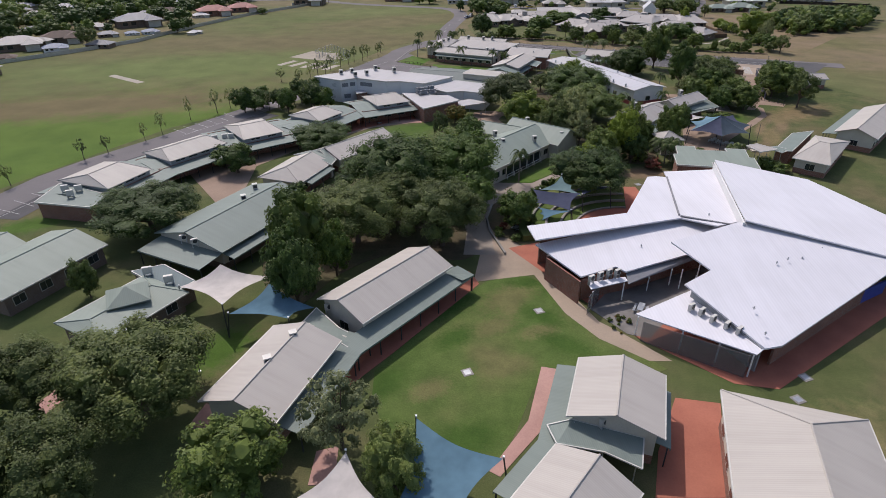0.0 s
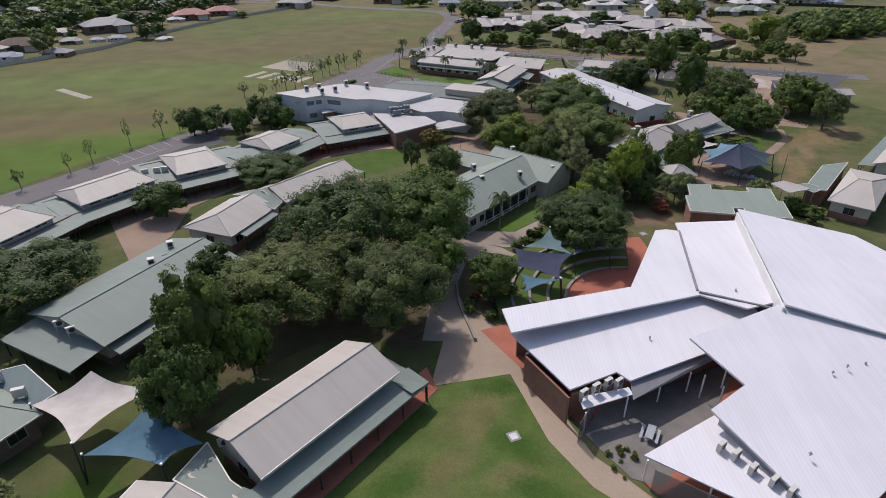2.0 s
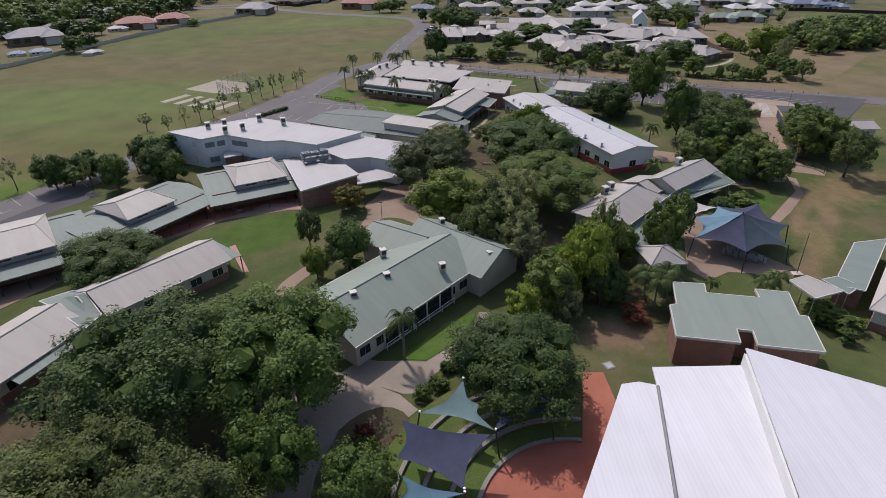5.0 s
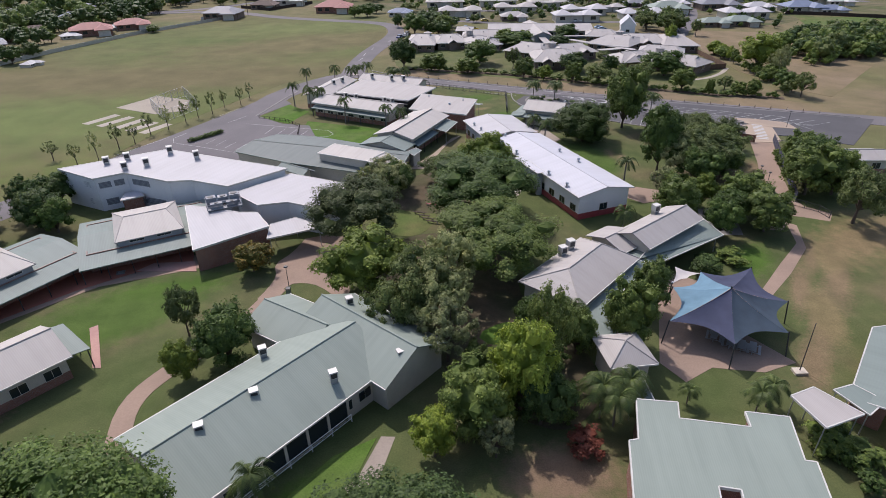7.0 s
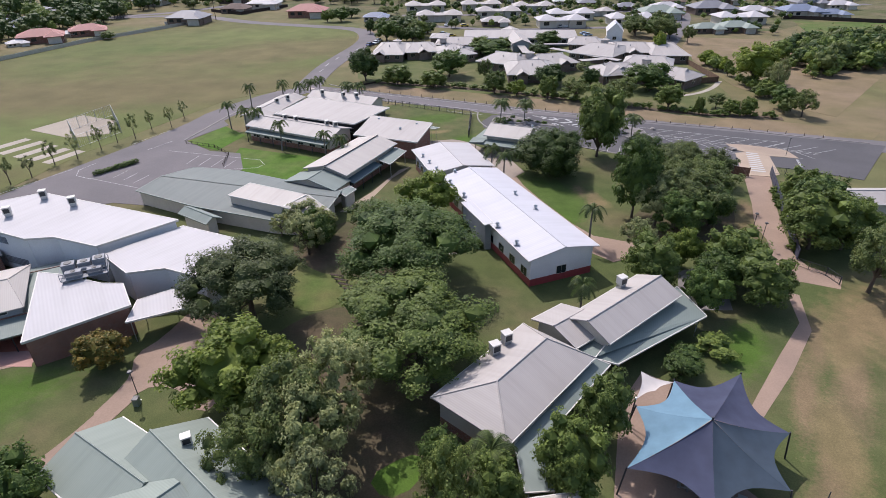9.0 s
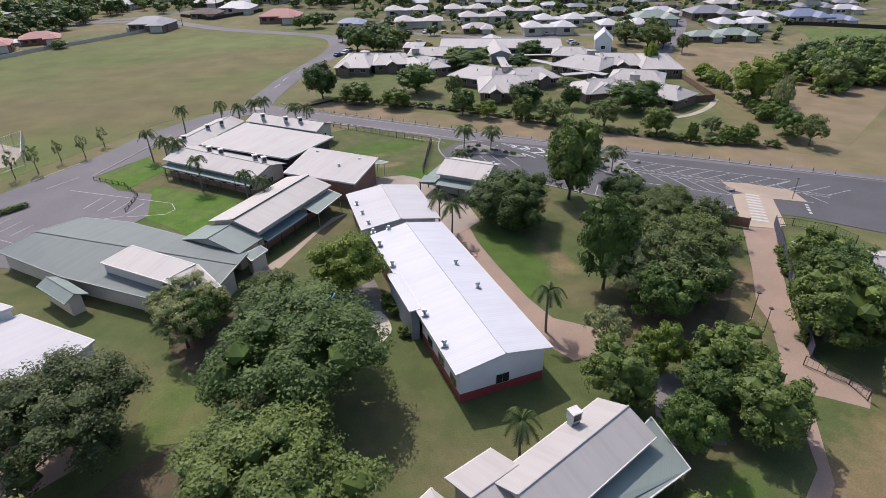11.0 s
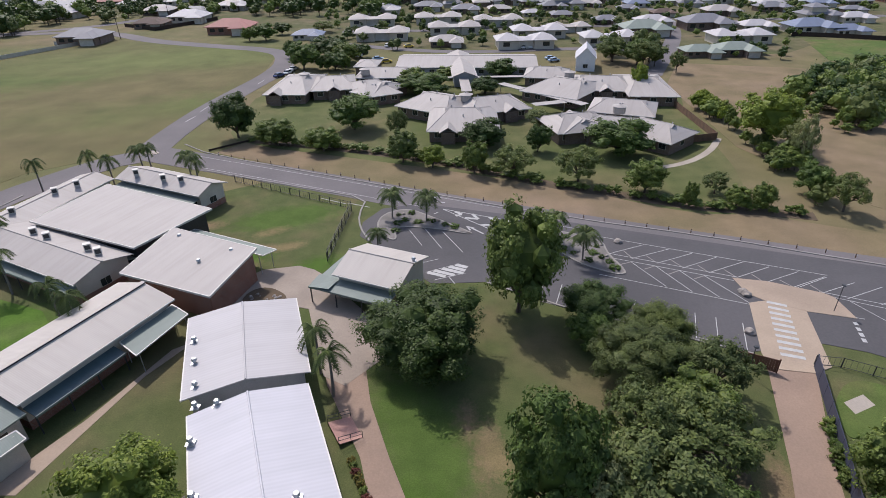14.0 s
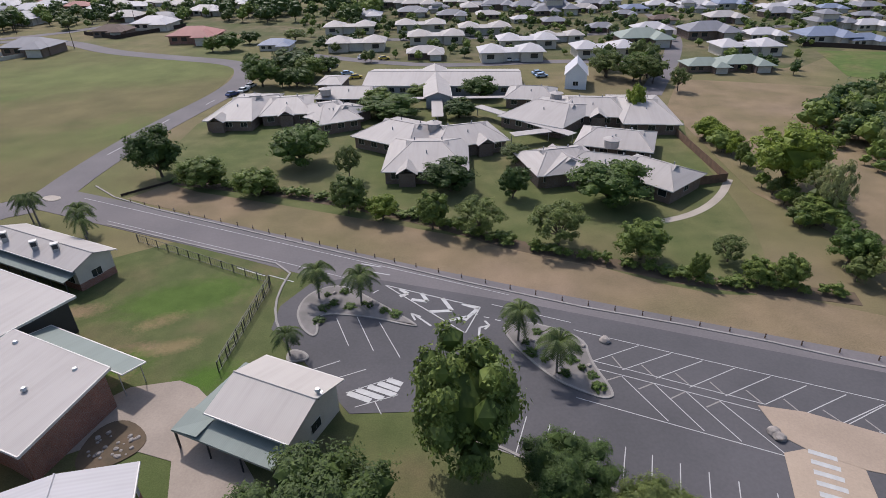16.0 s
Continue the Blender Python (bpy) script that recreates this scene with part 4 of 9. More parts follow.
block("green_block", -69.95, 71.74, 12.94, 9.69, 64.3, 3.2, 1.0, "far end of a sage green sheet roof", roof=SAGE_ROOF, wall=BRICK_BROWN)
block("green_block", -33.63, 84.36, 21.54, 14.10, 63.1, 3.6, 1.7, GL, roof=GREEN_ROOF, base=BRICK_BROWN, wall=CREAM, skirts=(("S", 2.2, 0, 0), ("W", 4.5, 0, 0)))
block("green_block", -40.42, 58.89, 12.43, 8.91, 61.2, 3.0, 0.8, "sage roofed block with a pyramid lantern above it", roof=SAGE_ROOF, hip=(2, 2), wall=BRICK_BROWN)
lantern = thing("roof_lantern", -40.22, 60.07, 0, 28, "square sage pyramid lantern standing on a roof", "lantern roof")
part("wall", ring_wall(3.6, 3.6, 0, 4.0), CREAM, lantern)
part("roof", roof_shape(5.0, 5.0, 4.0, 1.3, 2.5, 2.5), SAGE_ROOF, lantern)
flat_block("store_roof", [(-43.63, 67.57, 3.00), (-39.81, 69.35, 3.00), (-33.70, 64.90, 3.00), (-35.47, 61.78, 3.00)], 3.0, "flat dark green store roof beside the block", BLUEGREEN, BRICK_BROWN)
RL = "cream hipped cap above a long low green classroom roof"
cap_block(-64.26, 101.37, 10.35, 12.43, 69.6, RL, 3.5)
cap_block(-54.99, 116.59, 13.81, 10.02, 55.4, RL, 3.0)
cap_block(-44.36, 129.70, 9.60, 13.53, 37.2, RL, 5.0)
cap_block(-31.85, 141.58, 9.07, 10.29, 58.7, RL, 6.5)
cap_block(-15.42, 155.76, 9.62, 11.62, 27.8, RL, 5.0)
flat_block("plant_roof", [(-71.75, 90.88, 3.20), (-71.89, 98.84, 3.40), (-59.54, 93.32, 3.40), (-60.56, 88.53, 3.20)], 3.2, "green end roof carrying air conditioners", GREEN_ROOF, BRICK)
# mid gables
block("gable_classroom", -28.9, 105.4, 11.9, 9.4, 69.0, 3.2, 1.7, "cream hipped gable over a red brick classroom", hip=(3.0, 0), base=BRICK, skirts=(("S", 2.0, -1.2, -1.0),))
flat_block("link_roof", [(-31.3, 113.9, 3.25), (-27.0, 110.4, 4.7), (-22.4, 107.8, 3.2), (-21.8, 110.8, 3.25), (-24.9, 113.6, 4.6), (-28.4, 116.2, 3.25)], 3.2, "pale green link roof between two gables", GREEN_ROOF, CREAM, thick=0.1, over=0.9)
block("gable_classroom", -19.0, 120.1, 17.4, 8.8, 50.2, 3.2, 1.7, "long cream gable roof with a green end", base=BRICK, hip=(0, 0), skirts=(("E", 2.6, 0, 0),))
block("green_block", -30.90, 91.01, 5.23, 13.43, 35.2, 3.2, 1.7, "sage green gabled roof under the trees", roof=SAGE_ROOF, wall=BRICK_BROWN)
# white two-storey block and its wings
two = flat_block("two_storey_block", [(-38.13, 172.37, 6.74), (-29.56, 167.86, 6.50), (-25.15, 170.35, 6.57), (-15.99, 166.45, 6.36), (-12.04, 166.83, 6.34), (-4.88, 164.14, 6.19), (3.61, 171.38, 6.42), (-21.84, 181.33, 6.98)], 6.8, "white rendered two-storey block under a broad white roof", OFF_WHITE, WHITE_WALL)
flat_block("kitchen_wing", [(-3.85, 163.41, 5.18), (1.39, 158.78, 5.03), (6.03, 159.74, 5.04), (11.90, 157.28, 4.95), (15.10, 166.40, 5.21), (4.12, 171.38, 5.39)], 5.2, "white sheet roof of the kitchen wing", OFF_WHITE, WHITE_WALL)
flat_block("staff_wing", [(-4.70, 146.11, 3.89), (4.80, 152.28, 4.44), (1.76, 156.89, 4.61), (-1.16, 157.15, 4.55), (-7.62, 159.62, 4.52), (-11.08, 160.37, 4.48)], 4.3, "white skillion roof over a brick staff wing", OFF_WHITE, BRICK)
flat_block("entry_canopy", [(4.78, 150.30, 3.30), (12.66, 153.89, 3.30), (7.78, 156.98, 3.50), (4.25, 154.70, 3.50)], 3.3, "white flat entry canopy on slim posts", OFF_WHITE, BRICK, walls=False, thick=0.18)


def wall_panes(ob, corners, spans, z, h):
    """Dark strip windows on the outer walls of a building: spans (edge, from, to) along its plan outline."""
    inv = ob.matrix_basis.inverted()
    c = [inv @ Vector((p[0], p[1], 0)) for p in corners]
    for k, u0, u1 in spans:
        a, d = c[k], c[(k + 1) % len(c)] - c[k]
        n = Vector((d.y, -d.x, 0)).normalized()
        m = a + d * (u0 + u1) / 2 - n * 0.36
        w_ = d.length * (u1 - u0)
        lou = part("louvre_window", Shape().box(-w_ / 2, w_ / 2, -0.04, 0.03, z, z + h), LOUVRE, ob)
        lou.matrix_basis = pose(m.x, m.y, 0, 0, 0, math.degrees(math.atan2(d.y, d.x)))
        for i in range(5):
            part("slat", Shape().box(-w_ / 2, w_ / 2, -0.09, -0.03, z + h * (i + 0.35) / 5, z + h * (i + 0.65) / 5), GREY_WALL, lou)


TWO = [(-38.13, 172.37, 6.74), (-29.56, 167.86, 6.50), (-25.15, 170.35, 6.57), (-15.99, 166.45, 6.36), (-12.04, 166.83, 6.34), (-4.88, 164.14, 6.19), (3.61, 171.38, 6.42), (-21.84, 181.33, 6.98)]
wall_panes(two, TWO, ((0, 0.3, 0.5), (0, 0.62, 0.82), (1, 0.12, 0.5), (1, 0.6, 0.92), (2, 0.1, 0.5)), 4.3, 1.1)
wall_panes(two, TWO, ((0, 0.55, 0.75), (1, 0.2, 0.6), (2, 0.3, 0.8)), 1.0, 1.2)
flat_block("entry_canopy", [(-24.83, 166.08, 3.00), (-21.60, 168.13, 3.00), (-23.75, 170.53, 3.00), (-25.76, 169.70, 3.00)], 3.0, "small white canopy beside the two-storey block", WHITE_ROOF, BRICK, thick=0.15)
# big green gabled block
NG = "long pale green gabled roof on cream walls with a shaded verandah"
nb = block("green_gable_block", 13.29, 116.49, 24.1, 12.5, 48.8, 3.5, 2.3, NG, roof=SAGE_ROOF, wall=CREAM, over=0.5, every=2.4)
NB = 13.29, 116.49, 24.1, 12.5, 48.8
NF = -NB[3] / 2
for sg in (1,):
    part("balustrade", Shape().box(-NB[2] * 0.3, NB[2] * 0.22, *sorted((sg * NF, sg * (NF + 0.06))), 0.95, 1.03), WHITE, nb)
    # One dark glass strip stands for both the windows and the recess's shade.
    part("verandah_glazing", Shape().box(-NB[2] * 0.3, NB[2] * 0.22, *sorted((sg * (NF + 0.44), sg * (NF + 0.5))), 0.3, 2.6), GLASS, nb)
    for k in range(6):
        x = NB[2] * (-0.3 + 0.52 * k / 5)
        part("pilaster", Shape().box(x - 0.14, x + 0.14, *sorted((sg * (NF + 0.36), sg * (NF + 0.52))), 0, 3.2), CREAM, nb)
        part("rail_post", Shape().box(x - 0.04, x + 0.04, *sorted((sg * NF, sg * (NF + 0.06))), 0, 1.0), WHITE, nb)
    part("lower_rail", Shape().box(-NB[2] * 0.3, NB[2] * 0.22, *sorted((sg * NF, sg * (NF + 0.05))), 0.45, 0.5), WHITE, nb)

block("green_gable_block", 22.45, 125.86, 15.44, 9.63, 138.8, 3.55, 2.35, "cross wing under a pale green gable on cream walls", roof=SAGE_ROOF, wall=CREAM, over=0.5, win=False)
block("green_gable_block", 13.70, 129.02, 10.13, 7.78, -33.0, 3.4, 1.5, "small pale green gabled rear wing", roof=SAGE_ROOF, wall=CREAM, over=0.5, win=False)
# white classroom
block("white_classroom", 53.78, 177.23, 32.37, 11.11, 110.5, 4.6, 1.0, "long white sheet roof over a white and deep red classroom", roof=WHITE_ROOF, base=DEEP_RED, wall=WHITE_WALL)
flat_block("white_eave", [(46.01, 179.61, 4.50), (47.71, 179.75, 4.70), (50.60, 171.49, 4.70), (49.18, 171.27, 4.50)], 4.5, "white stepped eave of the classroom roof", WHITE_ROOF, GREY_WALL, thick=0.1)
block("white_classroom", 45.21, 201.43, 14.14, 12.32, 106.7, 4.2, 0.9, "older white sheet roof with dusty seams", roof=OFF_WHITE, base=BRICK, wall=GREY_WALL)
block("tuck_shop", 59.1, 217.6, 9.9, 9.0, -25.5, 4.0, 1.4, "small cream-roofed hut with a green verandah", base=None, wall=CREAM, skirts=(("S", 2.6, 3.2, 0), ("W", 3.2, 2.6, 0)))
# library row
lib = block("library", 25.4, 203.9, 19.6, 9.6, 64.5, 4.2, 1.2, "long cream gable roof with a dark slot along it", wall=CREAM, base=BRICK, skirts=(("S", 1.8, 0, -8),), sk_mat=BLUEGREEN, cap=False)
LIB = 25.4, 203.9, 19.6, 9.6, 64.5
part("roof_slot", Shape().box(-LIB[2] / 2 + 0.1, LIB[2] / 2 - 0.1, -0.32, 0.0, 5.0, 5.5), DARK, lib, "long dark glazed slot along the ridge")
part("upper_flashing", Shape().box(-LIB[2] / 2, LIB[2] / 2, -0.4, 0.25, 5.5, 5.56), CREAM_ROOF, lib)
flat_block("awning", [(30.30, 203.44, 3.30), (33.04, 201.36, 3.00), (35.97, 208.96, 3.00), (33.48, 210.69, 3.30)], 3.0, "green awning on two steel posts", GREEN_ROOF, CREAM, walls=False, thick=0.08)
block("green_gable_block", 20.07, 192.88, 5.21, 11.01, 64.7, 3.3, 1.3, "small green gable at the end of the library", roof=GREEN_ROOF, wall=CREAM, over=0.5)
flat_block("lean_to", [(24.55, 188.54, 3.00), (26.38, 190.92, 3.00), (27.56, 190.26, 2.60), (25.99, 187.08, 2.60)], 3.0, "green lean-to roof on cream walls", GREEN_ROOF, CREAM, thick=0.1)
flat_block("green_block", [(-12.51, 191.14, 2.80), (0.86, 183.74, 2.80), (15.24, 177.89, 2.80), (22.92, 176.72, 2.80), (25.06, 184.05, 3.80), (-9.47, 195.54, 3.80)], 2.8, "long low green roof with pale weathered sheets", LOW_GREEN, CREAM, over=0.7, thick=0.1)
flat_block("green_block", [(-9.47, 195.54, 3.80), (25.06, 184.05, 3.80), (25.11, 188.75, 3.00), (3.39, 199.73, 3.00), (-5.66, 202.03, 3.00)], 3.0, "rear slope of a long low green roof", LOW_GREEN, CREAM, thick=0.1, walls=False)
flat_block("clerestory_block", [(6.6, 184.2, 4.6), (17.0, 179.1, 4.6), (20.5, 181.9, 5.4), (9.6, 187.5, 5.4)], 4.7, "cream clerestory roof above the green one", CREAM_ROOF, CREAM, over=0.45, thick=0.14)
flat_block("clerestory_block", [(17.06, 179.07, 4.62), (21.7, 176.9, 4.0), (24.9, 178.1, 4.2), (20.8, 182.0, 5.3)], 4.2, "cream hipped end of the clerestory roof", CREAM_ROOF, CREAM, over=0.5, thick=0.14)
block("garden_shed", 2.62, 180.75, 7.68, 2.83, -35.6, 2.6, 0.7, "little green gabled shed roof", roof=GREEN_ROOF, wall=CREAM, win=False)
# office and workshops
flat_block("office", [(24.0, 217.5, 4.0), (34.4, 212.6, 4.2), (38.2, 210.9, 4.2), (41.6, 221.2, 5.2), (27.25, 228.5, 5.1)], 4.6, "broad cream skillion roof on a red brick office", PALE_ROOF, BRICK, over=0.8)
flat_block("office_awning", [(27.7, 229.2, 3.55), (42.0, 221.9, 3.55), (43.3, 224.4, 3.1), (29.0, 231.7, 3.1)], 3.2, "green awning on steel posts along the office", GREEN_ROOF, BRICK, walls=False, thick=0.08)
# Closed near-black walls stand in for the shade inside an open shed.
flat_block("workshop", [(3.2, 232.9, 4.7), (23.6, 223.2, 4.7), (31.0, 234.7, 5.2), (9.1, 246.1, 5.2)], 5.0, "broad cream roof on near-black walls standing for a shaded open shed", PALE_ROOF, DARK, over=1.2)
block("workshop", 10.4, 224.9, 24.6, 8.9, -28.4, 3.8, 1.2, "cream gabled block with a green lean-to", roof=PALE_ROOF, base=BRICK, wall=CREAM, skirts=(("S", 1.6, 0, 0), ("N", 1.4, 0, 0)))
block("workshop", 17.96, 250.69, 21.08, 6.79, 153.2, 3.8, 1.2, "cream gabled block beside the road", roof=PALE_ROOF, base=BRICK, wall=CREAM, skirts=(("N", 2.0, 0, 0),))
block("workshop", 0.29, 243.64, 20.51, 7.51, 73.7, 3.8, 1.0, "long cream roof beside the drive", roof=PALE_ROOF, base=BRICK, wall=CREAM)
# cream blocks by the shade sails
block("cream_block", 49.64, 138.80, 15.64, 9.09, 47.0, 3.8, 1.7, "pale cream hipped roof with a green verandah by the sails", hip=(4.5, 2.5), roof=PALE_ROOF, base=BRICK, win=False)
block("cream_block", 56.84, 147.47, 5.17, 6.70, 36.0, 3.6, 1.0, "low cream roof joining two blocks", roof=PALE_ROOF, base=BRICK, win=False)
block("cream_block", 63.94, 149.76, 14.39, 6.13, 38.3, 4.4, 1.3, "stepped cream cap roof above a green verandah", roof=PALE_ROOF, base=BRICK)
flat_block("verandah", [(56.38, 143.26, 3.10), (60.93, 141.49, 2.70), (74.01, 149.68, 2.70), (72.22, 154.81, 3.60), (60.55, 144.34, 3.50), (58.66, 142.19, 3.20)], 3.0, "broad green verandah roof beside cream roofs", GREEN_ROOF, BRICK, walls=False, thick=0.1)
flat_block("walkway_roof", [(48.43, 130.92, 3.00), (58.53, 141.98, 3.20), (60.16, 141.51, 2.70), (51.68, 132.04, 2.70), (51.18, 126.19, 2.70), (48.69, 126.07, 2.70)], 2.8, "green covered walkway roof beside a cream block", GREEN_ROOF, CREAM, walls=False, thick=0.08)
flat_block("sage_block", [(49.31, 114.41, 4.20), (53.10, 113.85, 4.20), (52.48, 111.86, 4.20), (58.50, 110.63, 4.20), (58.86, 112.48, 4.20), (62.61, 111.70, 4.20), (61.22, 106.84, 4.20), (62.12, 106.67, 4.20), (60.37, 100.34, 4.20), (53.86, 101.71, 4.20), (54.53, 104.17, 4.20), (52.85, 104.54, 4.20), (52.20, 102.16, 4.20), (45.66, 103.49, 4.20), (47.11, 109.44, 4.20), (47.97, 109.56, 4.20)], 4.2, "broad flat sage roof with stepped pale edges on brick", SAGE_ROOF, BRICK)
flat_block("walkway_roof", [(49.76, 120.07, 2.80), (51.62, 120.63, 2.80), (51.71, 115.32, 2.80), (49.39, 115.40, 2.80)], 2.8, "green covered walkway roof", GREEN_ROOF, CREAM, walls=False, thick=0.08)
flat_block("walkway_roof", [(69.88, 116.26, 3.00), (72.35, 116.98, 3.00), (73.99, 114.57, 3.00), (71.23, 112.81, 3.00)], 3.0, "green covered walkway roof beside a canopy", GREEN_ROOF, CREAM, walls=False, thick=0.08)
flat_block("walkway_canopy", [(64.32, 114.50, 4.10), (67.14, 115.57, 4.10), (69.71, 111.93, 4.10), (65.27, 110.43, 4.10)], 4.1, "flat cream canopy over a walkway", PALE_ROOF, CREAM, walls=False, thick=0.15)
block("kiosk", 50.60, 122.40, 5.3, 5.3, 7.0, 3.6, 1.3, "small white pyramid roofed kiosk", hip=(2.65, 2.65), roof=PALE_ROOF, wall=CREAM, win=False)
block("cream_block", 80.43, 114.15, 6.85, 19.05, -42.3, 3.2, 1.5, "cream hipped roof over a brick classroom", hip=(2.5, 2.5), base=BRICK)
flat_block("walkway_roof", [(70.97, 115.38, 2.80), (80.80, 126.34, 2.80), (85.78, 126.62, 3.20), (73.49, 113.11, 3.20)], 2.8, "green verandah roof beside a classroom", GREEN_ROOF, BRICK, thick=0.1)
block("cream_block", 102.42, 131.99, 28.48, 8.26, 44.8, 3.6, 1.6, "cream gable roof over a red brick classroom", base=BRICK, skirts=(("N", 3, 0, 0),))
block("far_side_block", 109.74, 177.00, 3.91, 9.95, -22.3, 3.2, 1.0, "pale green roof beyond the path trees", roof=GREEN_ROOF, base=BRICK)
block("far_side_block", 115.81, 181.48, 9.32, 6.65, -3.0, 3.2, 1.0, "white roof beyond the path trees", roof=PALE_ROOF, base=BRICK)

# ---- hall ----
hall = thing("hall", 40, 70, 0, 0, "great white folded sheet roof over a brick and glass hall", "school hall")
HALL = pose(40, 70, 0).inverted()


def hall_roof(corners, thick=0.22):
    return part("roof", Shape().slab([tuple(HALL @ Vector(c)) for c in corners], thick), HALL_ROOF, hall)


def hall_wall(a, b, z0, za, zb, material, t=0.24, name="wall"):
    a, b = HALL @ Vector((*a, 0)), HALL @ Vector((*b, 0))
    u = (b - a).normalized()
    n = Vector((-u.y, u.x, 0)) * t / 2
    q = [a - n, b - n, b + n, a + n]
    h = [za, zb, zb, za]
    return part(name, Shape().add([(p.x, p.y, z0) for p in q] + [(p.x, p.y, z) for p, z in zip(q, h)], [(3, 2, 1, 0), (4, 5, 6, 7), (0, 1, 5, 4), (1, 2, 6, 5), (2, 3, 7, 6), (3, 0, 4, 7)]), material, hall)


hall_roof([(44.42, 74.33, 6.63), (31.57, 68.47, 6.36), (34.71, 62.41, 5.45), (30.26, 59.45, 5.24), (35.45, 48.76, 3.65), (37.57, 49.24, 3.63), (57.64, 62.21, 4.54), (63.75, 63.25, 4.44), (63.22, 64.66, 4.65)])
hall_roof([(49.66, 97.47, 7.37), (43.80, 73.02, 7.29), (62.97, 64.48, 4.93), (74.00, 70.13, 3.89), (64.03, 91.93, 5.63)])
hall_roof([(49.69, 96.70, 5.81), (45.04, 75.90, 5.75), (40.90, 74.82, 5.48), (36.77, 78.23, 5.16), (40.31, 94.62, 5.20), (40.75, 97.36, 5.20)])
hall_roof([(12.55, 74.91, 5.74), (13.16, 70.50, 5.74), (36.74, 78.18, 5.19), (40.44, 94.91, 5.08), (38.76, 95.40, 5.12), (37.02, 95.07, 5.16), (28.90, 79.79, 5.37)])
hall_roof([(13.5, 72.3, 4.08), (18.37, 63.89, 3.68), (23.70, 66.30, 3.75), (24.75, 65.06, 3.68), (37.92, 70.78, 3.83), (43.11, 73.28, 3.90), (43.02, 78.02, 4.13), (37.3, 81.1, 4.32)])
hall_roof([(23.50, 56.29, 3.01), (34.26, 48.08, 3.36), (36.19, 49.50, 3.44), (32.81, 61.33, 3.39)], 0.15)
hall_roof([(19.35, 61.89, 3.00), (24.80, 63.85, 3.00), (24.63, 64.85, 3.00), (19.28, 63.53, 3.00)], 0.12)
for a, b in (((40.35, 94.6, 5.24), (36.78, 79.0, 5.28)), ((36.85, 78.6, 5.3), (43.4, 74.7, 5.62))):
    a, b = HALL @ Vector(a), HALL @ Vector(b)
    part("valley_gutter", Shape().tube(a, b, 0.16, sides=5), GREY_ROOF, hall)
part("fascia_roof", Shape().slab([tuple(HALL @ Vector(c)) for c in [(24.89, 65.38, 3.30), (38.22, 71.22, 3.30), (37.05, 70.13, 2.90), (24.62, 63.18, 2.90)]], 0.1), GREY_ROOF, hall)
WALLS = ((14.69, 69.14, 18.10, 62.82, 3.9), (18.54, 63.88, 25.42, 66.23, 3.5), (25.42, 66.23, 38.58, 72.20, 3.5),
         (14.74, 69.46, 37.49, 79.57, 4.0), (14.3, 73.4, 36.2, 80.6, 5.0), (23.72, 76.51, 29.06, 79.53, 5.0), (29.74, 80.95, 37.14, 94.13, 4.9), (37.14, 94.13, 50.38, 97.89, 4.9))
for ax, ay, bx, by, h in WALLS:
    hall_wall((ax, ay), (bx, by), 0, h - 0.3, h - 0.3, BRICK)
hall_wall((49.52, 97.04), (43.57, 72.83), 0, 7.0, 7.0, WHITE_WALL)
hall_wall((49.97, 97.28), (64.00, 92.41), 0, 6.9, 5.1, WHITE_WALL)
hall_wall((31.41, 59.47), (35.25, 49.07), 0, 4.2, 3.5, GREY_WALL)
hall_wall((37.42, 50.23), (58.46, 63.94), 0, 3.5, 3.9, BRICK)
hall_wall((51.27, 59.82), (60.07, 64.36), 0.3, 2.4, 2.4, BLUE_PAINT, name="blue_panel")
hall_wall((24.03, 54.82), (33.57, 48.07), 0, 2.9, 3.2, MESH, 0.06, "mesh_screen")
hall_wall((18.73, 60.24), (21.00, 63.49), 0, 2.9, 2.9, MESH, 0.06, "mesh_screen")
for x, y, z in [(23.74, 55.90, 2.95), (28.10, 52.90, 3.05), (31.39, 50.60, 3.10), (34.08, 48.27, 3.20), (19.59, 61.64, 2.90), (24.22, 63.60, 2.90), (35.97, 67.72, 3.40), (31.93, 67.18, 2.85), (28.32, 65.75, 2.85), (34.2, 64.6, 3.3), (33.0, 66.3, 3.3)]:
    p = HALL @ Vector((x, y, 0))
    part("post", Shape().tube((p.x, p.y, 0), (p.x, p.y, z - 0.1), 0.09), WHITE, hall)


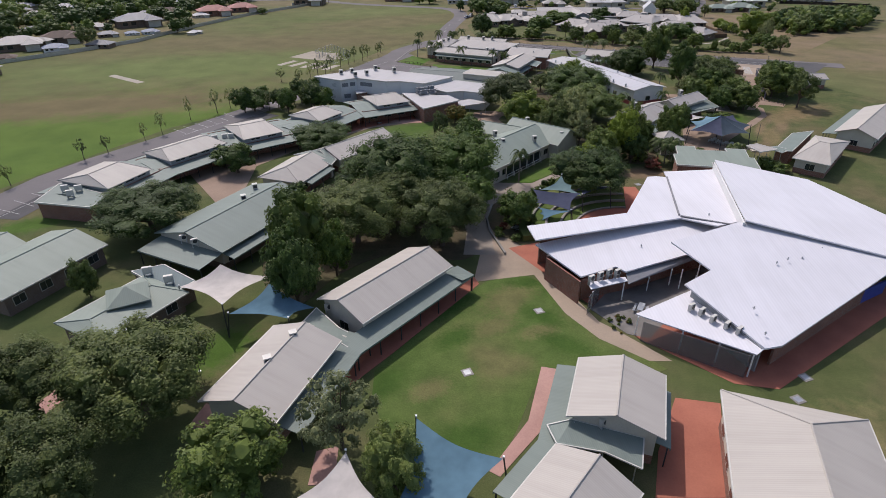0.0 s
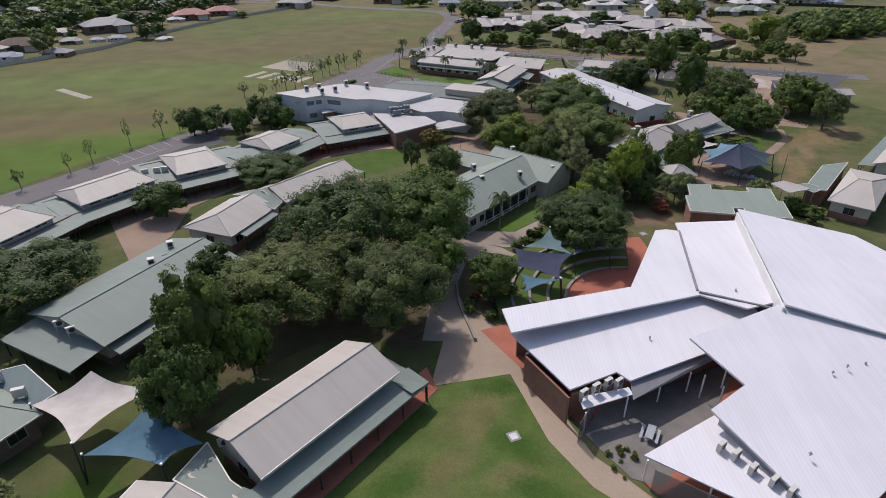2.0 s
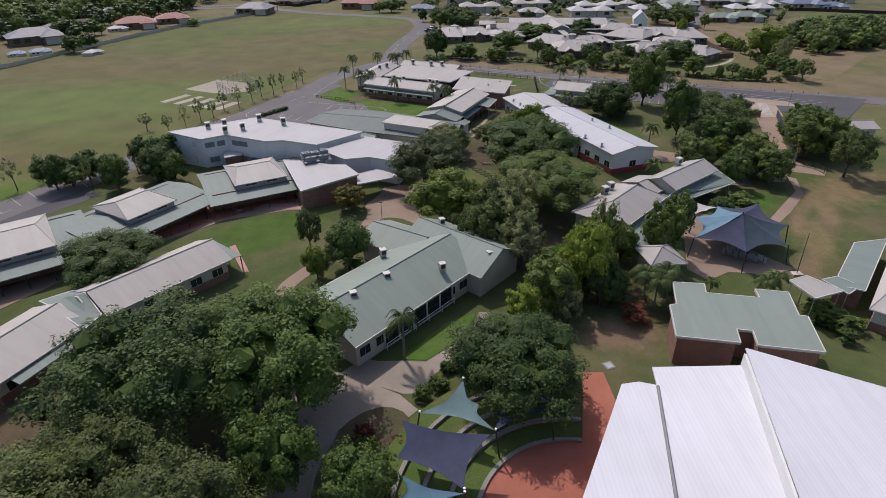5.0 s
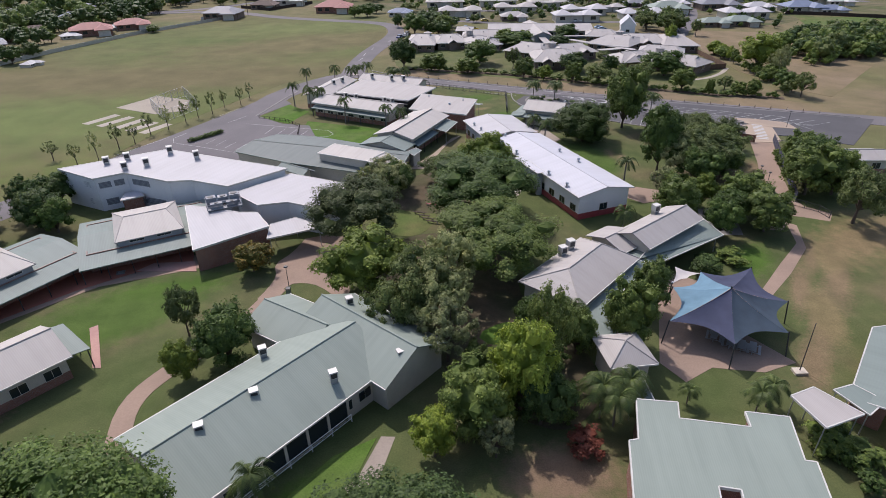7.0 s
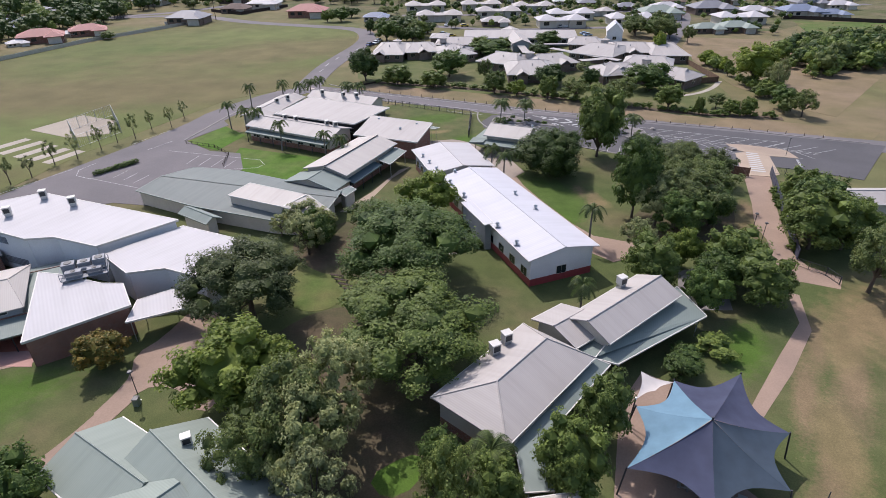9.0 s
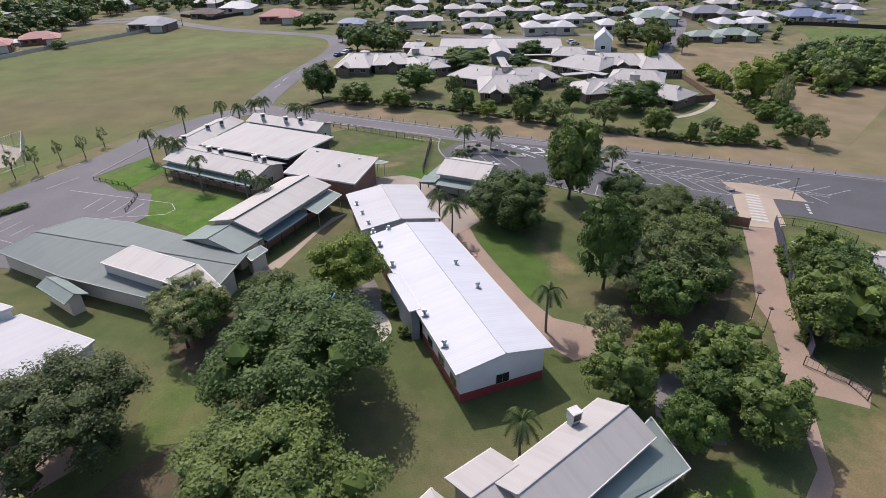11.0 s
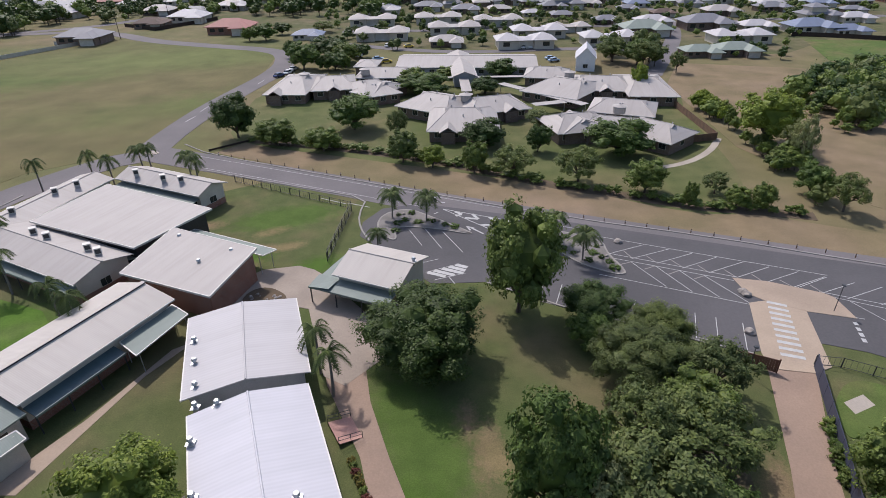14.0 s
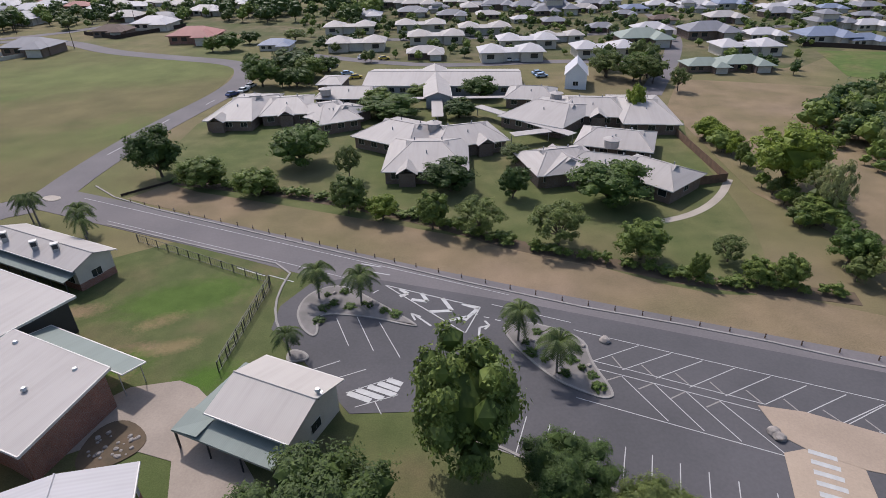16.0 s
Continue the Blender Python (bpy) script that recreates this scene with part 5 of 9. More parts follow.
# ---- shade sails ----
def sail(corners, material, label, dip=0.1, pull=0.12, steps=10):
    """A tensioned fabric between three or four corners: edges curve inward, the middle hangs."""
    c = [Vector(p) for p in corners]
    mid = sum(c, Vector()) / len(c)
    if len(c) == 3:
        c = [c[0], c[1], c[2], c[2].lerp(c[0], 0.5)]
    s = Shape()
    n = steps
    grid = []
    for j in range(n + 1):
        for i in range(n + 1):
            u, v = i / n, j / n
            p = c[0].lerp(c[1], u).lerp(c[3].lerp(c[2], u), v)
            edge = max(abs(2 * u - 1), abs(2 * v - 1))
            bow = (4 * u * (1 - u) if abs(2 * v - 1) >= abs(2 * u - 1) else 4 * v * (1 - v))
            p = p.lerp(mid, pull * bow * edge ** 2 * 1.6)
            p.z -= dip * (c[0] - c[2]).length * 0.25 * 16 * u * (1 - u) * v * (1 - v)
            grid.append(p)
    top = [tuple(p) for p in grid]
    low = [(x, y, z - 0.02) for x, y, z in top]
    m = (n + 1) ** 2
    f = []
    for j in range(n):
        for i in range(n):
            a = j * (n + 1) + i
            q = (a, a + 1, a + n + 2, a + n + 1)
            f += [q, tuple(m + k for k in q[::-1])]
    s.add(top + low, f)
    return part("fabric", s, material, None, "", True)


def shade(corners, material, label, posts, lean=0.6, **kw):
    """One sail with its own leaning steel posts, as one thing standing on the ground."""
    mid = sum((Vector(p) for p in corners), Vector()) / len(corners)
    ob = thing("shade_sail", mid.x, mid.y, 0, 0, label, "shade sail")
    inv = ob.matrix_basis.inverted()
    cloth = sail([inv @ Vector(p) for p in corners], material, label, **kw)
    cloth.parent = ob
    for k in posts:
        p = inv @ Vector(corners[k])
        out = Vector((p.x, p.y, 0)).normalized() * lean
        post = part("post", Shape().tube((p.x + out.x, p.y + out.y, -0.05), (p.x + out.x * 0.1, p.y + out.y * 0.1, p.z + 0.15), 0.09, 0.075), DARK, ob)
        part("cap", Shape().tube((p.x + out.x * 0.1, p.y + out.y * 0.1, p.z + 0.15), (p.x + out.x * 0.1, p.y + out.y * 0.1, p.z + 0.3), 0.11), WHITE, post)
    return ob


shade([(-34.82, 62.77, 3.40), (-30.31, 66.16, 4.80), (-23.37, 64.77, 3.60), (-26.96, 56.78, 4.60)], SAIL_WHITE, "cream shade sail stretched between steel posts", (0, 3, 2))
shade([(-26.30, 56.56, 3.40), (-22.66, 62.41, 4.20), (-16.15, 57.99, 3.20), (-18.70, 55.24, 3.60)], SAIL_BLUE, "teal blue shade sail stretched between steel posts", (0, 3))
shade([(-2.65, 38.51, 4.20), (5.11, 34.40, 3.40), (0.49, 27.41, 3.60), (-4.02, 29.42, 3.60)], SAIL_BLUE, "large teal blue shade sail beside the lawn", (0, 1))
shade([(-12.86, 30.18, 3.40), (-8.76, 34.79, 4.00), (-4.45, 29.17, 3.60), (-8.12, 26.57, 3.60)], SAIL_WHITE, "pale shade sail dappled by tree shadow", (1,))
# sails over the terraced seats
shade([(21.70, 95.97, 5.20), (17.51, 93.27, 3.60), (24.45, 91.14, 3.40)], SAIL_GREEN, "sea green triangular sail over the terraces", (0, 1, 2), pull=0.2)
shade([(15.88, 91.64, 4.40), (23.88, 89.78, 4.40), (21.28, 84.89, 3.40), (15.49, 88.28, 3.40)], SAIL_NAVY, "navy blue sail over the terraces", (2,))
shade([(16.02, 86.43, 3.40), (21.26, 84.37, 3.60), (16.17, 82.60, 2.80)], SAIL_BLUE, "grey teal triangular sail over the terraces", (1,), pull=0.2)
shade([(23.79, 95.49, 3.60), (29.81, 92.73, 4.20), (24.45, 91.14, 3.40)], SAIL_NAVY, "navy triangular sail over the terraces", (1,), pull=0.2)
# the great sail on its mast
MAST = (65.60, 130.54, 5.8)
RING = [(57.61, 127.80, 3.20), (63.26, 123.31, 3.20), (70.26, 125.13, 3.20), (73.35, 130.96, 3.40), (72.54, 138.61, 3.60), (65.42, 137.90, 3.60), (60.67, 134.90, 3.20)]
tent = thing("tent_sail", MAST[0], MAST[1], 0, 0, "great navy, teal and aqua shade sail on a central mast", "shade sail")
_inv = tent.matrix_basis.inverted()
part("mast", Shape().tube((0, 0, -0.05), (0, 0, 6.1), 0.12, 0.1), DARK, tent)
for k, m in enumerate((SAIL_NAVY, SAIL_TEAL, SAIL_TEAL, SAIL_NAVY, SAIL_NAVY, SAIL_AQUA, SAIL_AQUA)):
    a, b = _inv @ Vector(RING[k]), _inv @ Vector(RING[(k + 1) % 7])
    top = Vector((0, 0, 5.8 + 0.02 * k))
    s = Shape()
    n = 8
    pts = []
    for j in range(n + 1):
        for i in range(n + 1):
            u, v = i / n, j / n
            e = a.lerp(b, u)
            e = e.lerp(Vector((0, 0, e.z)), 0.19 * u * (1 - u) * 4)
            p = top.lerp(e, v)
            p.z -= 0.9 * v * (1 - v) * 1.4
            pts.append(tuple(p))
    f = []
    for j in range(n):
        for i in range(n):
            q = j * (n + 1) + i
            f.append((q, q + 1, q + n + 2, q + n + 1))
    s.add(pts, f)
    part("panel", s, m, tent, "", True)
    out = Vector((a.x, a.y, 0)).normalized() * 0.5
    part("post", Shape().tube((a.x + out.x, a.y + out.y, -0.05), (a.x, a.y, a.z + 0.15), 0.08), DARK, tent)
shade([(60.96, 135.81, 3.20), (62.58, 139.33, 3.60), (65.44, 137.81, 3.40)], SAIL_WHITE, "small white triangular shade sail", (0,), pull=0.15)


# terraced seats
def arc_step(cx, cy, r, a0, a1, z, w, name, material, label):
    s = Shape()
    n = 24
    top = []
    for rr in (r, r + w):
        for i in range(n + 1):
            a = radians(a0 + (a1 - a0) * i / n)
            top.append((cx + rr * math.cos(a), cy + rr * math.sin(a)))
    v = [(x, y, z) for x, y in top] + [(x, y, 0) for x, y in top]
    m = n + 1
    f = []
    for i in range(n):
        f += [(i, m + i, m + i + 1, i + 1), (i, i + 1, 2 * m + i + 1, 2 * m + i), (m + i, 3 * m + i, 3 * m + i + 1, m + i + 1)]
    f += [(0, 2 * m, 3 * m, m), (n, m + n, 3 * m + n, 2 * m + n)]
    s.add(v, f)
    return tagged(part(name, s, material), label, "terrace seat", "terrace steps")


TC = (31.52, 83.64)
TR0 = 9.0
tagged(part("stage_floor", Shape().slab([(TC[0] + (TR0 + 0.3) * math.cos(radians(a)), TC[1] + (TR0 + 0.3) * math.sin(radians(a)), 0.075) for a in range(78, 196, 6)] + [(TC[0] + 2, TC[1] - 2, 0.075)], 0.05), PAVER), "round terracotta stage floor before the terraces", "paving", kind="structure")
for k in range(4):
    arc_step(*TC, TR0 + 2.45 * k, 80, 190, 0.3 + 0.28 * k, 0.4, "terrace_kerb", KERB, "curved concrete terrace step")
    arc_step(*TC, TR0 + 0.41 + 2.45 * k, 80, 190, 0.26 + 0.28 * k, 2.02, "terrace_turf", RICH, "curved grass terrace between concrete steps")


# ---- car park markings and islands ----
def lines(name, segments, width, label, z=0.094, material=None):
    """Painted lines, each a thin strip of its own on the asphalt."""
    for x0, y0, x1, y1 in segments:
        d = Vector((x1 - x0, y1 - y0))
        a = math.degrees(math.atan2(d.y, d.x))
        ob = part(name, Shape().box(0, d.length, -width / 2, width / 2, 0, 0.006), material or LINE)
        ob.matrix_basis = pose(x0, y0, z, 0, 0, a)
        tagged(ob, label, "road marking", name + "s")


PL = "worn white painted bay line on asphalt"
A0, A1 = Vector((84.03, 217.46)), Vector((101.74, 208.80))
DEEP = (Vector((97.84, 205.37)) - Vector((99.53, 209.75))).normalized() * 5.4
lines("bay_line", [(*(A0 + (A1 - A0) * k / 8), *(A0 + (A1 - A0) * k / 8 + DEEP)) for k in range(-2, 9)], 0.1, PL)
lines("bay_line", [(*(A0 + (A1 - A0) * 9.25 / 8), *(A0 + (A1 - A0) * 9.25 / 8 + DEEP))], 0.1, PL)
lines("bay_line", [(93.05, 225.54, 99.12, 227.96), (95.88, 223.86, 102.37, 226.36), (99.11, 222.32, 105.47, 224.91), (102.24, 220.75, 108.53, 223.51), (105.52, 219.32, 111.76, 221.97), (109.02, 217.92, 114.86, 220.40), (112.15, 216.36, 118.20, 218.87), (115.43, 214.70, 121.34, 217.25), (95.50, 222.86, 98.18, 216.11), (98.64, 221.54, 101.20, 214.71), (101.60, 220.10, 104.24, 213.23), (104.53, 218.63, 107.70, 211.32)], 0.1, PL)
lines("bay_line", [(93.05, 225.54, 109.02, 217.92), (92.85, 224.30, 108.05, 217.10), (89.72, 219.84, 107.66, 211.26), (92.13, 231.39, 106.48, 224.67), (106.48, 224.67, 121.68, 217.72)], 0.1, PL)
lines("bay_line", [(114.51, 214.71, 121.11, 217.35), (117.24, 213.02, 124.23, 215.66), (120.77, 211.92, 127.22, 214.39), (124.24, 210.40, 130.15, 212.57), (118.09, 213.80, 124.91, 210.36), (118.74, 212.60, 124.28, 209.53), (120.74, 211.36, 122.39, 207.04), (116.96, 208.85, 120.04, 207.46)], 0.1, PL)
lines("bay_line", [(62.30, 235.32, 64.45, 229.75), (64.90, 235.55, 67.53, 228.65), (67.91, 234.18, 70.74, 227.26), (60.91, 225.70, 63.78, 227.02), (63.88, 224.16, 66.94, 225.40), (66.25, 219.57, 70.76, 221.17), (68.34, 220.21, 69.11, 218.41), (65.05, 221.71, 70.03, 223.85)], 0.1, PL)
lines("hatch_stripe", [(65.30, 221.70, 67.84, 220.39), (66.23, 222.17, 69.15, 220.66), (67.42, 222.63, 70.46, 221.10), (68.50, 223.11, 70.80, 221.86), (69.48, 223.61, 71.14, 222.72)], 0.7, "broad white hatch stripe on asphalt")
lines("wheel_stop", [(95.41, 226.21, 95.93, 224.24), (98.31, 224.59, 99.05, 222.69), (101.59, 223.02, 102.33, 221.27), (104.80, 221.50, 105.44, 219.66), (108.07, 220.04, 108.83, 218.01), (111.34, 218.54, 112.01, 216.52), (114.45, 216.87, 115.34, 215.08), (117.86, 215.40, 118.49, 213.48), (93.55, 222.24, 95.38, 222.87), (96.70, 220.77, 98.52, 221.55), (99.60, 219.19, 101.48, 220.11), (102.80, 217.82, 104.65, 218.62)], 0.16, "low concrete wheel stop in a parking bay", 0.09, KERB)
lines("wheel_stop", [(*(A0 + (A1 - A0) * (k + 0.12) / 8 + DEEP * 0.96), *(A0 + (A1 - A0) * (k + 0.88) / 8 + DEEP * 0.96)) for k in range(-2, 8)], 0.16, "low concrete wheel stop in a parking bay", 0.09, KERB)
lines("arrow_bar", [(72.44, 235.51, 74.46, 233.12), (71.92, 235.91, 73.17, 235.10), (71.92, 235.91, 72.45, 234.41), (80.21, 230.23, 80.55, 232.45), (80.55, 232.45, 81.80, 232.85), (81.80, 232.85, 81.32, 233.82), (81.80, 232.85, 81.15, 232.08)], 0.28, "white painted arrow bar on asphalt")
lines("chevron_bar", [(70.25, 241.71, 71.38, 240.53), (71.38, 240.53, 70.31, 239.90), (73.24, 240.57, 74.08, 238.49), (74.08, 238.49, 71.87, 239.14), (76.08, 239.18, 77.25, 236.25), (77.25, 236.25, 74.28, 236.16), (78.67, 237.71, 80.69, 236.57), (80.69, 236.57, 78.74, 234.08), (76.86, 234.18, 79.08, 234.79)], 0.55, "white painted chevron bar on asphalt")
lines("road_line", [(68.14, 242.84, 81.01, 236.81), (68.14, 242.84, 78.57, 231.53), (81.01, 236.81, 78.71, 231.52), (65.11, 239.51, 65.97, 240.28), (66.54, 240.94, 67.27, 241.60), (79.79, 235.49, 80.57, 235.20), (81.26, 234.67, 81.96, 234.39), (82.64, 233.99, 83.33, 233.71), (45.71, 248.87, 50.54, 246.22), (50.88, 246.51, 54.98, 244.46)], 0.15, "white painted road line")
lines("road_line", [(2.63, 305.60, 1.69, 300.71), (5.19, 328.05, 4.46, 323.06), (2.93, 315.68, 2.43, 310.51), (64.24, 248.93, 67.28, 247.78), (65.70, 246.60, 68.65, 245.50), (11.24, 347.16, 10.34, 342.24)], 0.2, "white painted lane dash")
lines("centre_line", [(18.21, 266.20, 54.05, 249.20), (54.05, 249.20, 64.71, 243.91), (82.57, 237.37, 92.12, 232.89), (9.10, 276.34, 50.90, 256.05), (50.90, 256.05, 85.12, 239.49)], 0.1, "faint white painted edge line along the road")
lines("edge_line", [(118.34, 206.94, 118.26, 206.35), (117.99, 205.88, 117.84, 205.22), (117.65, 204.85, 117.44, 204.12), (117.25, 203.76, 117.05, 203.05)], 0.5, "white painted dash at the exit")
# crossing
ground_sheet("crossing_pad", [(107.50, 211.72), (110.11, 212.14), (113.86, 209.64), (110.41, 199.00), (108.07, 198.10), (103.69, 199.09), (103.91, 201.77)], 0.1, TAN_PAD, "pale concrete crossing pad", "crossing")
ground_sheet("crossing_median", [(108.18, 217.80), (112.46, 216.67), (118.43, 213.43), (119.28, 212.34), (119.14, 207.61), (113.93, 209.43), (109.99, 211.92), (108.33, 213.73)], 0.11, CONCRETE, "tan concrete median with paths", "paving")
Z0, Z1, Z2, Z3 = [Vector(p) for p in ((109.86, 211.82), (111.96, 210.71), (105.96, 201.50), (108.36, 200.55))]
lines("zebra_stripe", [(*(Z0.lerp(Z2, k / 9)), *(Z1.lerp(Z3, k / 9))) for k in range(10)], 0.55, "white zebra crossing stripe", 0.125)


def island(outline, label):
    """A kerbed planting island: concrete kerb with gravel inside it."""
    o = rounded(outline, 2)
    n = len(o)
    c = Vector((sum(p[0] for p in o) / n, sum(p[1] for p in o) / n))
    ob = thing("planting_island", c.x, c.y, 0, 0, label, "planting island")
    rim = [(p[0] - c.x, p[1] - c.y, 0.2) for p in o]
    part("kerb", Shape().slab(rim, 0.2), KERB, ob)
    inner = []
    for i, p in enumerate(rim):
        a, b = Vector(rim[i - 1][:2]), Vector(rim[(i + 1) % n][:2])
        t = (b - a).normalized()
        area = sum(rim[k][0] * rim[(k + 1) % n][1] - rim[(k + 1) % n][0] * rim[k][1] for k in range(n))
        nn = Vector((-t.y, t.x)) * (0.3 if area > 0 else -0.3)
        inner.append((p[0] + nn.x, p[1] + nn.y, 0.215))
    part("gravel", Shape().slab(inner, 0.05), GRAVEL, ob)
    return ob


IL = "kerbed gravel island with rocks and palms"
island([(56.57, 237.49), (57.71, 241.71), (61.93, 243.62), (66.23, 239.86), (73.18, 233.19), (71.97, 233.02), (66.60, 235.33), (59.48, 236.58), (60.56, 232.48), (59.76, 231.40), (57.79, 233.77)], IL)
island([(83.13, 232.09), (84.35, 233.78), (88.50, 232.73), (93.18, 229.66), (92.79, 225.55), (94.17, 220.12), (92.89, 219.27), (90.76, 220.37), (87.60, 222.80), (84.59, 227.98)], IL)
island([(57.33, 226.85), (57.36, 229.59), (59.74, 228.74), (60.21, 227.20)], "small kerbed gravel island with a palm")
ground_sheet("roundabout", rounded([(0.27, 276.93), (1.78, 278.41), (4.99, 276.88), (3.75, 274.91)], 2), 0.14, PALE_CONCRETE, "round pale concrete roundabout centre", "roundabout")
# school court markings
CT = "faint white court and bay line on asphalt"
lines("court_line", [(-28.41, 204.39, -12.13, 196.99), (-12.91, 197.57, -8.96, 206.10), (-8.96, 206.10, -2.67, 208.30), (-23.86, 204.45, -22.71, 208.42), (-21.17, 203.11, -19.95, 207.01), (-18.40, 201.50, -17.01, 205.61), (-15.58, 199.93, -14.01, 204.23), (-26.84, 205.82, -25.61, 209.55), (-18.72, 220.39, 3.74, 213.30), (3.74, 213.30, 5.44, 210.48), (5.44, 210.48, 4.38, 208.56), (4.38, 208.56, -1.96, 207.94), (-11.65, 211.76, -10.69, 216.60), (-8.57, 210.59, -7.51, 215.34), (-5.64, 209.76, -4.49, 214.46), (-2.75, 208.95, -1.51, 213.60), (-24.07, 221.46, -20.78, 227.25), (-33.34, 209.32, -31.76, 213.22), (-33.34, 209.32, -32.20, 206.11), (-32.20, 206.11, -28.25, 204.08), (-42.14, 197.44, -34.93, 210.06), (-29.80, 224.94, -24.85, 235.81)], 0.1, CT)
lines("bay_line", [(-69.25, 142.72, -64.70, 139.03), (-67.72, 145.32, -62.25, 140.95), (-65.88, 148.03, -60.80, 144.01), (-63.85, 150.86, -58.84, 146.67), (-62.09, 153.82, -57.69, 150.05), (-60.85, 156.95, -56.39, 153.00), (-64.78, 137.58, -58.44, 148.34), (-53.85, 162.43, -49.83, 158.51), (-50.89, 168.54, -47.07, 164.66)], 0.1, PL)
lines("bay_line", [(-81.50, 94.62, -76.55, 92.60), (-81.53, 98.62, -76.10, 95.97), (-80.47, 102.06, -75.29, 99.52), (-79.38, 91.50, -75.92, 102.77)], 0.1, PL)
strip("kerb", [(-18.18, 227.51), (-14.12, 246.95), (-12.36, 253.98)], 0.35, 0.16, KERB, "pale concrete kerb of the bus bay", "kerb", 0, 0.2)
lines("pitch_strip", [(-62.00, 222.70, -57.47, 231.30), (-57.24, 220.56, -52.53, 228.94), (-52.07, 218.00, -48.08, 226.17), (-47.57, 215.97, -43.63, 223.47), (-43.17, 214.00, -39.43, 221.80)], 2.6, "pale concrete cricket practice strip on the oval", 0.05, PALE_CONCRETE)
ground_sheet("net_slab", [(-61.50, 238.58), (-54.90, 251.41), (-42.96, 245.56), (-39.30, 234.39), (-47.11, 231.16)], 0.06, NET_SLAB, "pale concrete slab of the practice nets", "slab")
lines("pitch_strip", [(-118.40, 207.80, -102.14, 195.83)], 2.6, "pale cricket pitch on the oval", 0.05, PALE_CONCRETE)
# road edge
strip("kerb", [(8.23, 282.38), (16.84, 274.55), (50.57, 257.59), (88.78, 238.35), (111.49, 229.59), (125.34, 222.76), (140.14, 216.19)], 0.3, 0.16, KERB, "pale concrete kerb along the far road edge", "kerb", 1, 0.2)
strip("kerb", [(18.86, 264.85), (42.61, 253.63), (54.18, 248.54), (53.35, 241.67), (54.07, 236.37), (56.12, 231.59)], 0.3, 0.16, KERB, "pale concrete kerb along the near road edge", "kerb", 1, 0.2)
strip("kerb", [(73.57, 218.53), (82.77, 212.34), (97.31, 204.56), (102.99, 201.65)], 0.3, 0.16, KERB, "pale kerb behind the parking bays", "kerb", 0, 0.2)
strip("footpath", [(112.61, 259.57), (120.50, 262.32), (128.00, 268.90), (133.50, 277.12)], 1.5, 0.06, PALE_CONCRETE, "curved pale footpath behind the units", "path", 2)


# ---- houses ----
def inside(x, y, poly):
    hit = False
    for i in range(len(poly)):
        (x0, y0), (x1, y1) = poly[i - 1], poly[i]
        if (y0 > y) != (y1 > y) and x < (x1 - x0) * (y - y0) / (y1 - y0) + x0:
            hit = not hit
    return hit


def house_proto(roof, wall, label, kind):
    """A suburban house about 15 m wide: hipped main roof, a cross wing, garage door and windows."""
    ob = thing("house", 0, -500, 0, 0, label, "house")
    if kind == "duplex":
        for sx in (-1, 1):
            w = part("wall", Shape().box(sx * 4.9 - 2.7, sx * 4.9 + 2.7, -3.9, 3.9, 0, 2.6), wall, ob)
            r = part("roof", roof_shape(6.8, 9.0, 2.5, 1.5, 3.3, 3.3), roof, ob)
            r.matrix_basis = pose(sx * 4.9, 0, 0)
            window(ob, sx * 5.4, -3.9, 0.9, 1.8, 1.1, 0, framed=False)
            window(ob, sx * 5.4, 3.9, 0.9, 1.8, 1.1, 180, framed=False)
        part("link_wall", Shape().box(-2.2, 2.2, -2.6, 3.0, 0, 2.4), wall, ob)
        part("link_roof", roof_shape(4.4, 7.2, 2.35, 0.5), roof, ob)
        part("garage_door", Shape().box(-1.9, 1.9, -2.66, -2.6, 0, 2.1), TRIM, ob)
    else:
        part("wall", Shape().box(-6.9, 6.9, -4.4, 4.4, 0, 2.6), wall, ob)
        part("roof", roof_shape(15.2, 10.2, 2.5, 2.1, 5.1, 5.1), roof, ob)
        wing = part("wing_wall", Shape().box(1.4, 6.6, -7.4, -4.4, 0, 2.6), wall, ob)
        r = part("wing_roof", roof_shape(9.4, 6.4, 2.5, 1.5, 3.2, 0.0), roof, ob)
        r.matrix_basis = pose(4.0, -4.2, 0, 0, 0, 90)
        part("garage_door", Shape().box(1.9, 6.1, -7.46, -7.4, 0, 2.1), TRIM, ob)
        for x in (-5.2, -2.4):
            window(ob, x, -4.4, 0.9, 1.6, 1.1, 0, framed=False)
        for x in (-4.8, -1.2, 2.6):
            window(ob, x, 4.4, 0.9, 1.6, 1.1, 180, framed=False)
        if kind == "high":
            part("upper_wall", Shape().box(-4.5, 1.5, -3.6, 3.0, 2.6, 5.2), wall, ob)
            r = part("upper_roof", roof_shape(7.4, 8.0, 5.1, 1.4, 3.4, 3.4), roof, ob)
            r.matrix_basis = pose(-1.5, -0.3, 0)
    return ob


HOUSES = {}
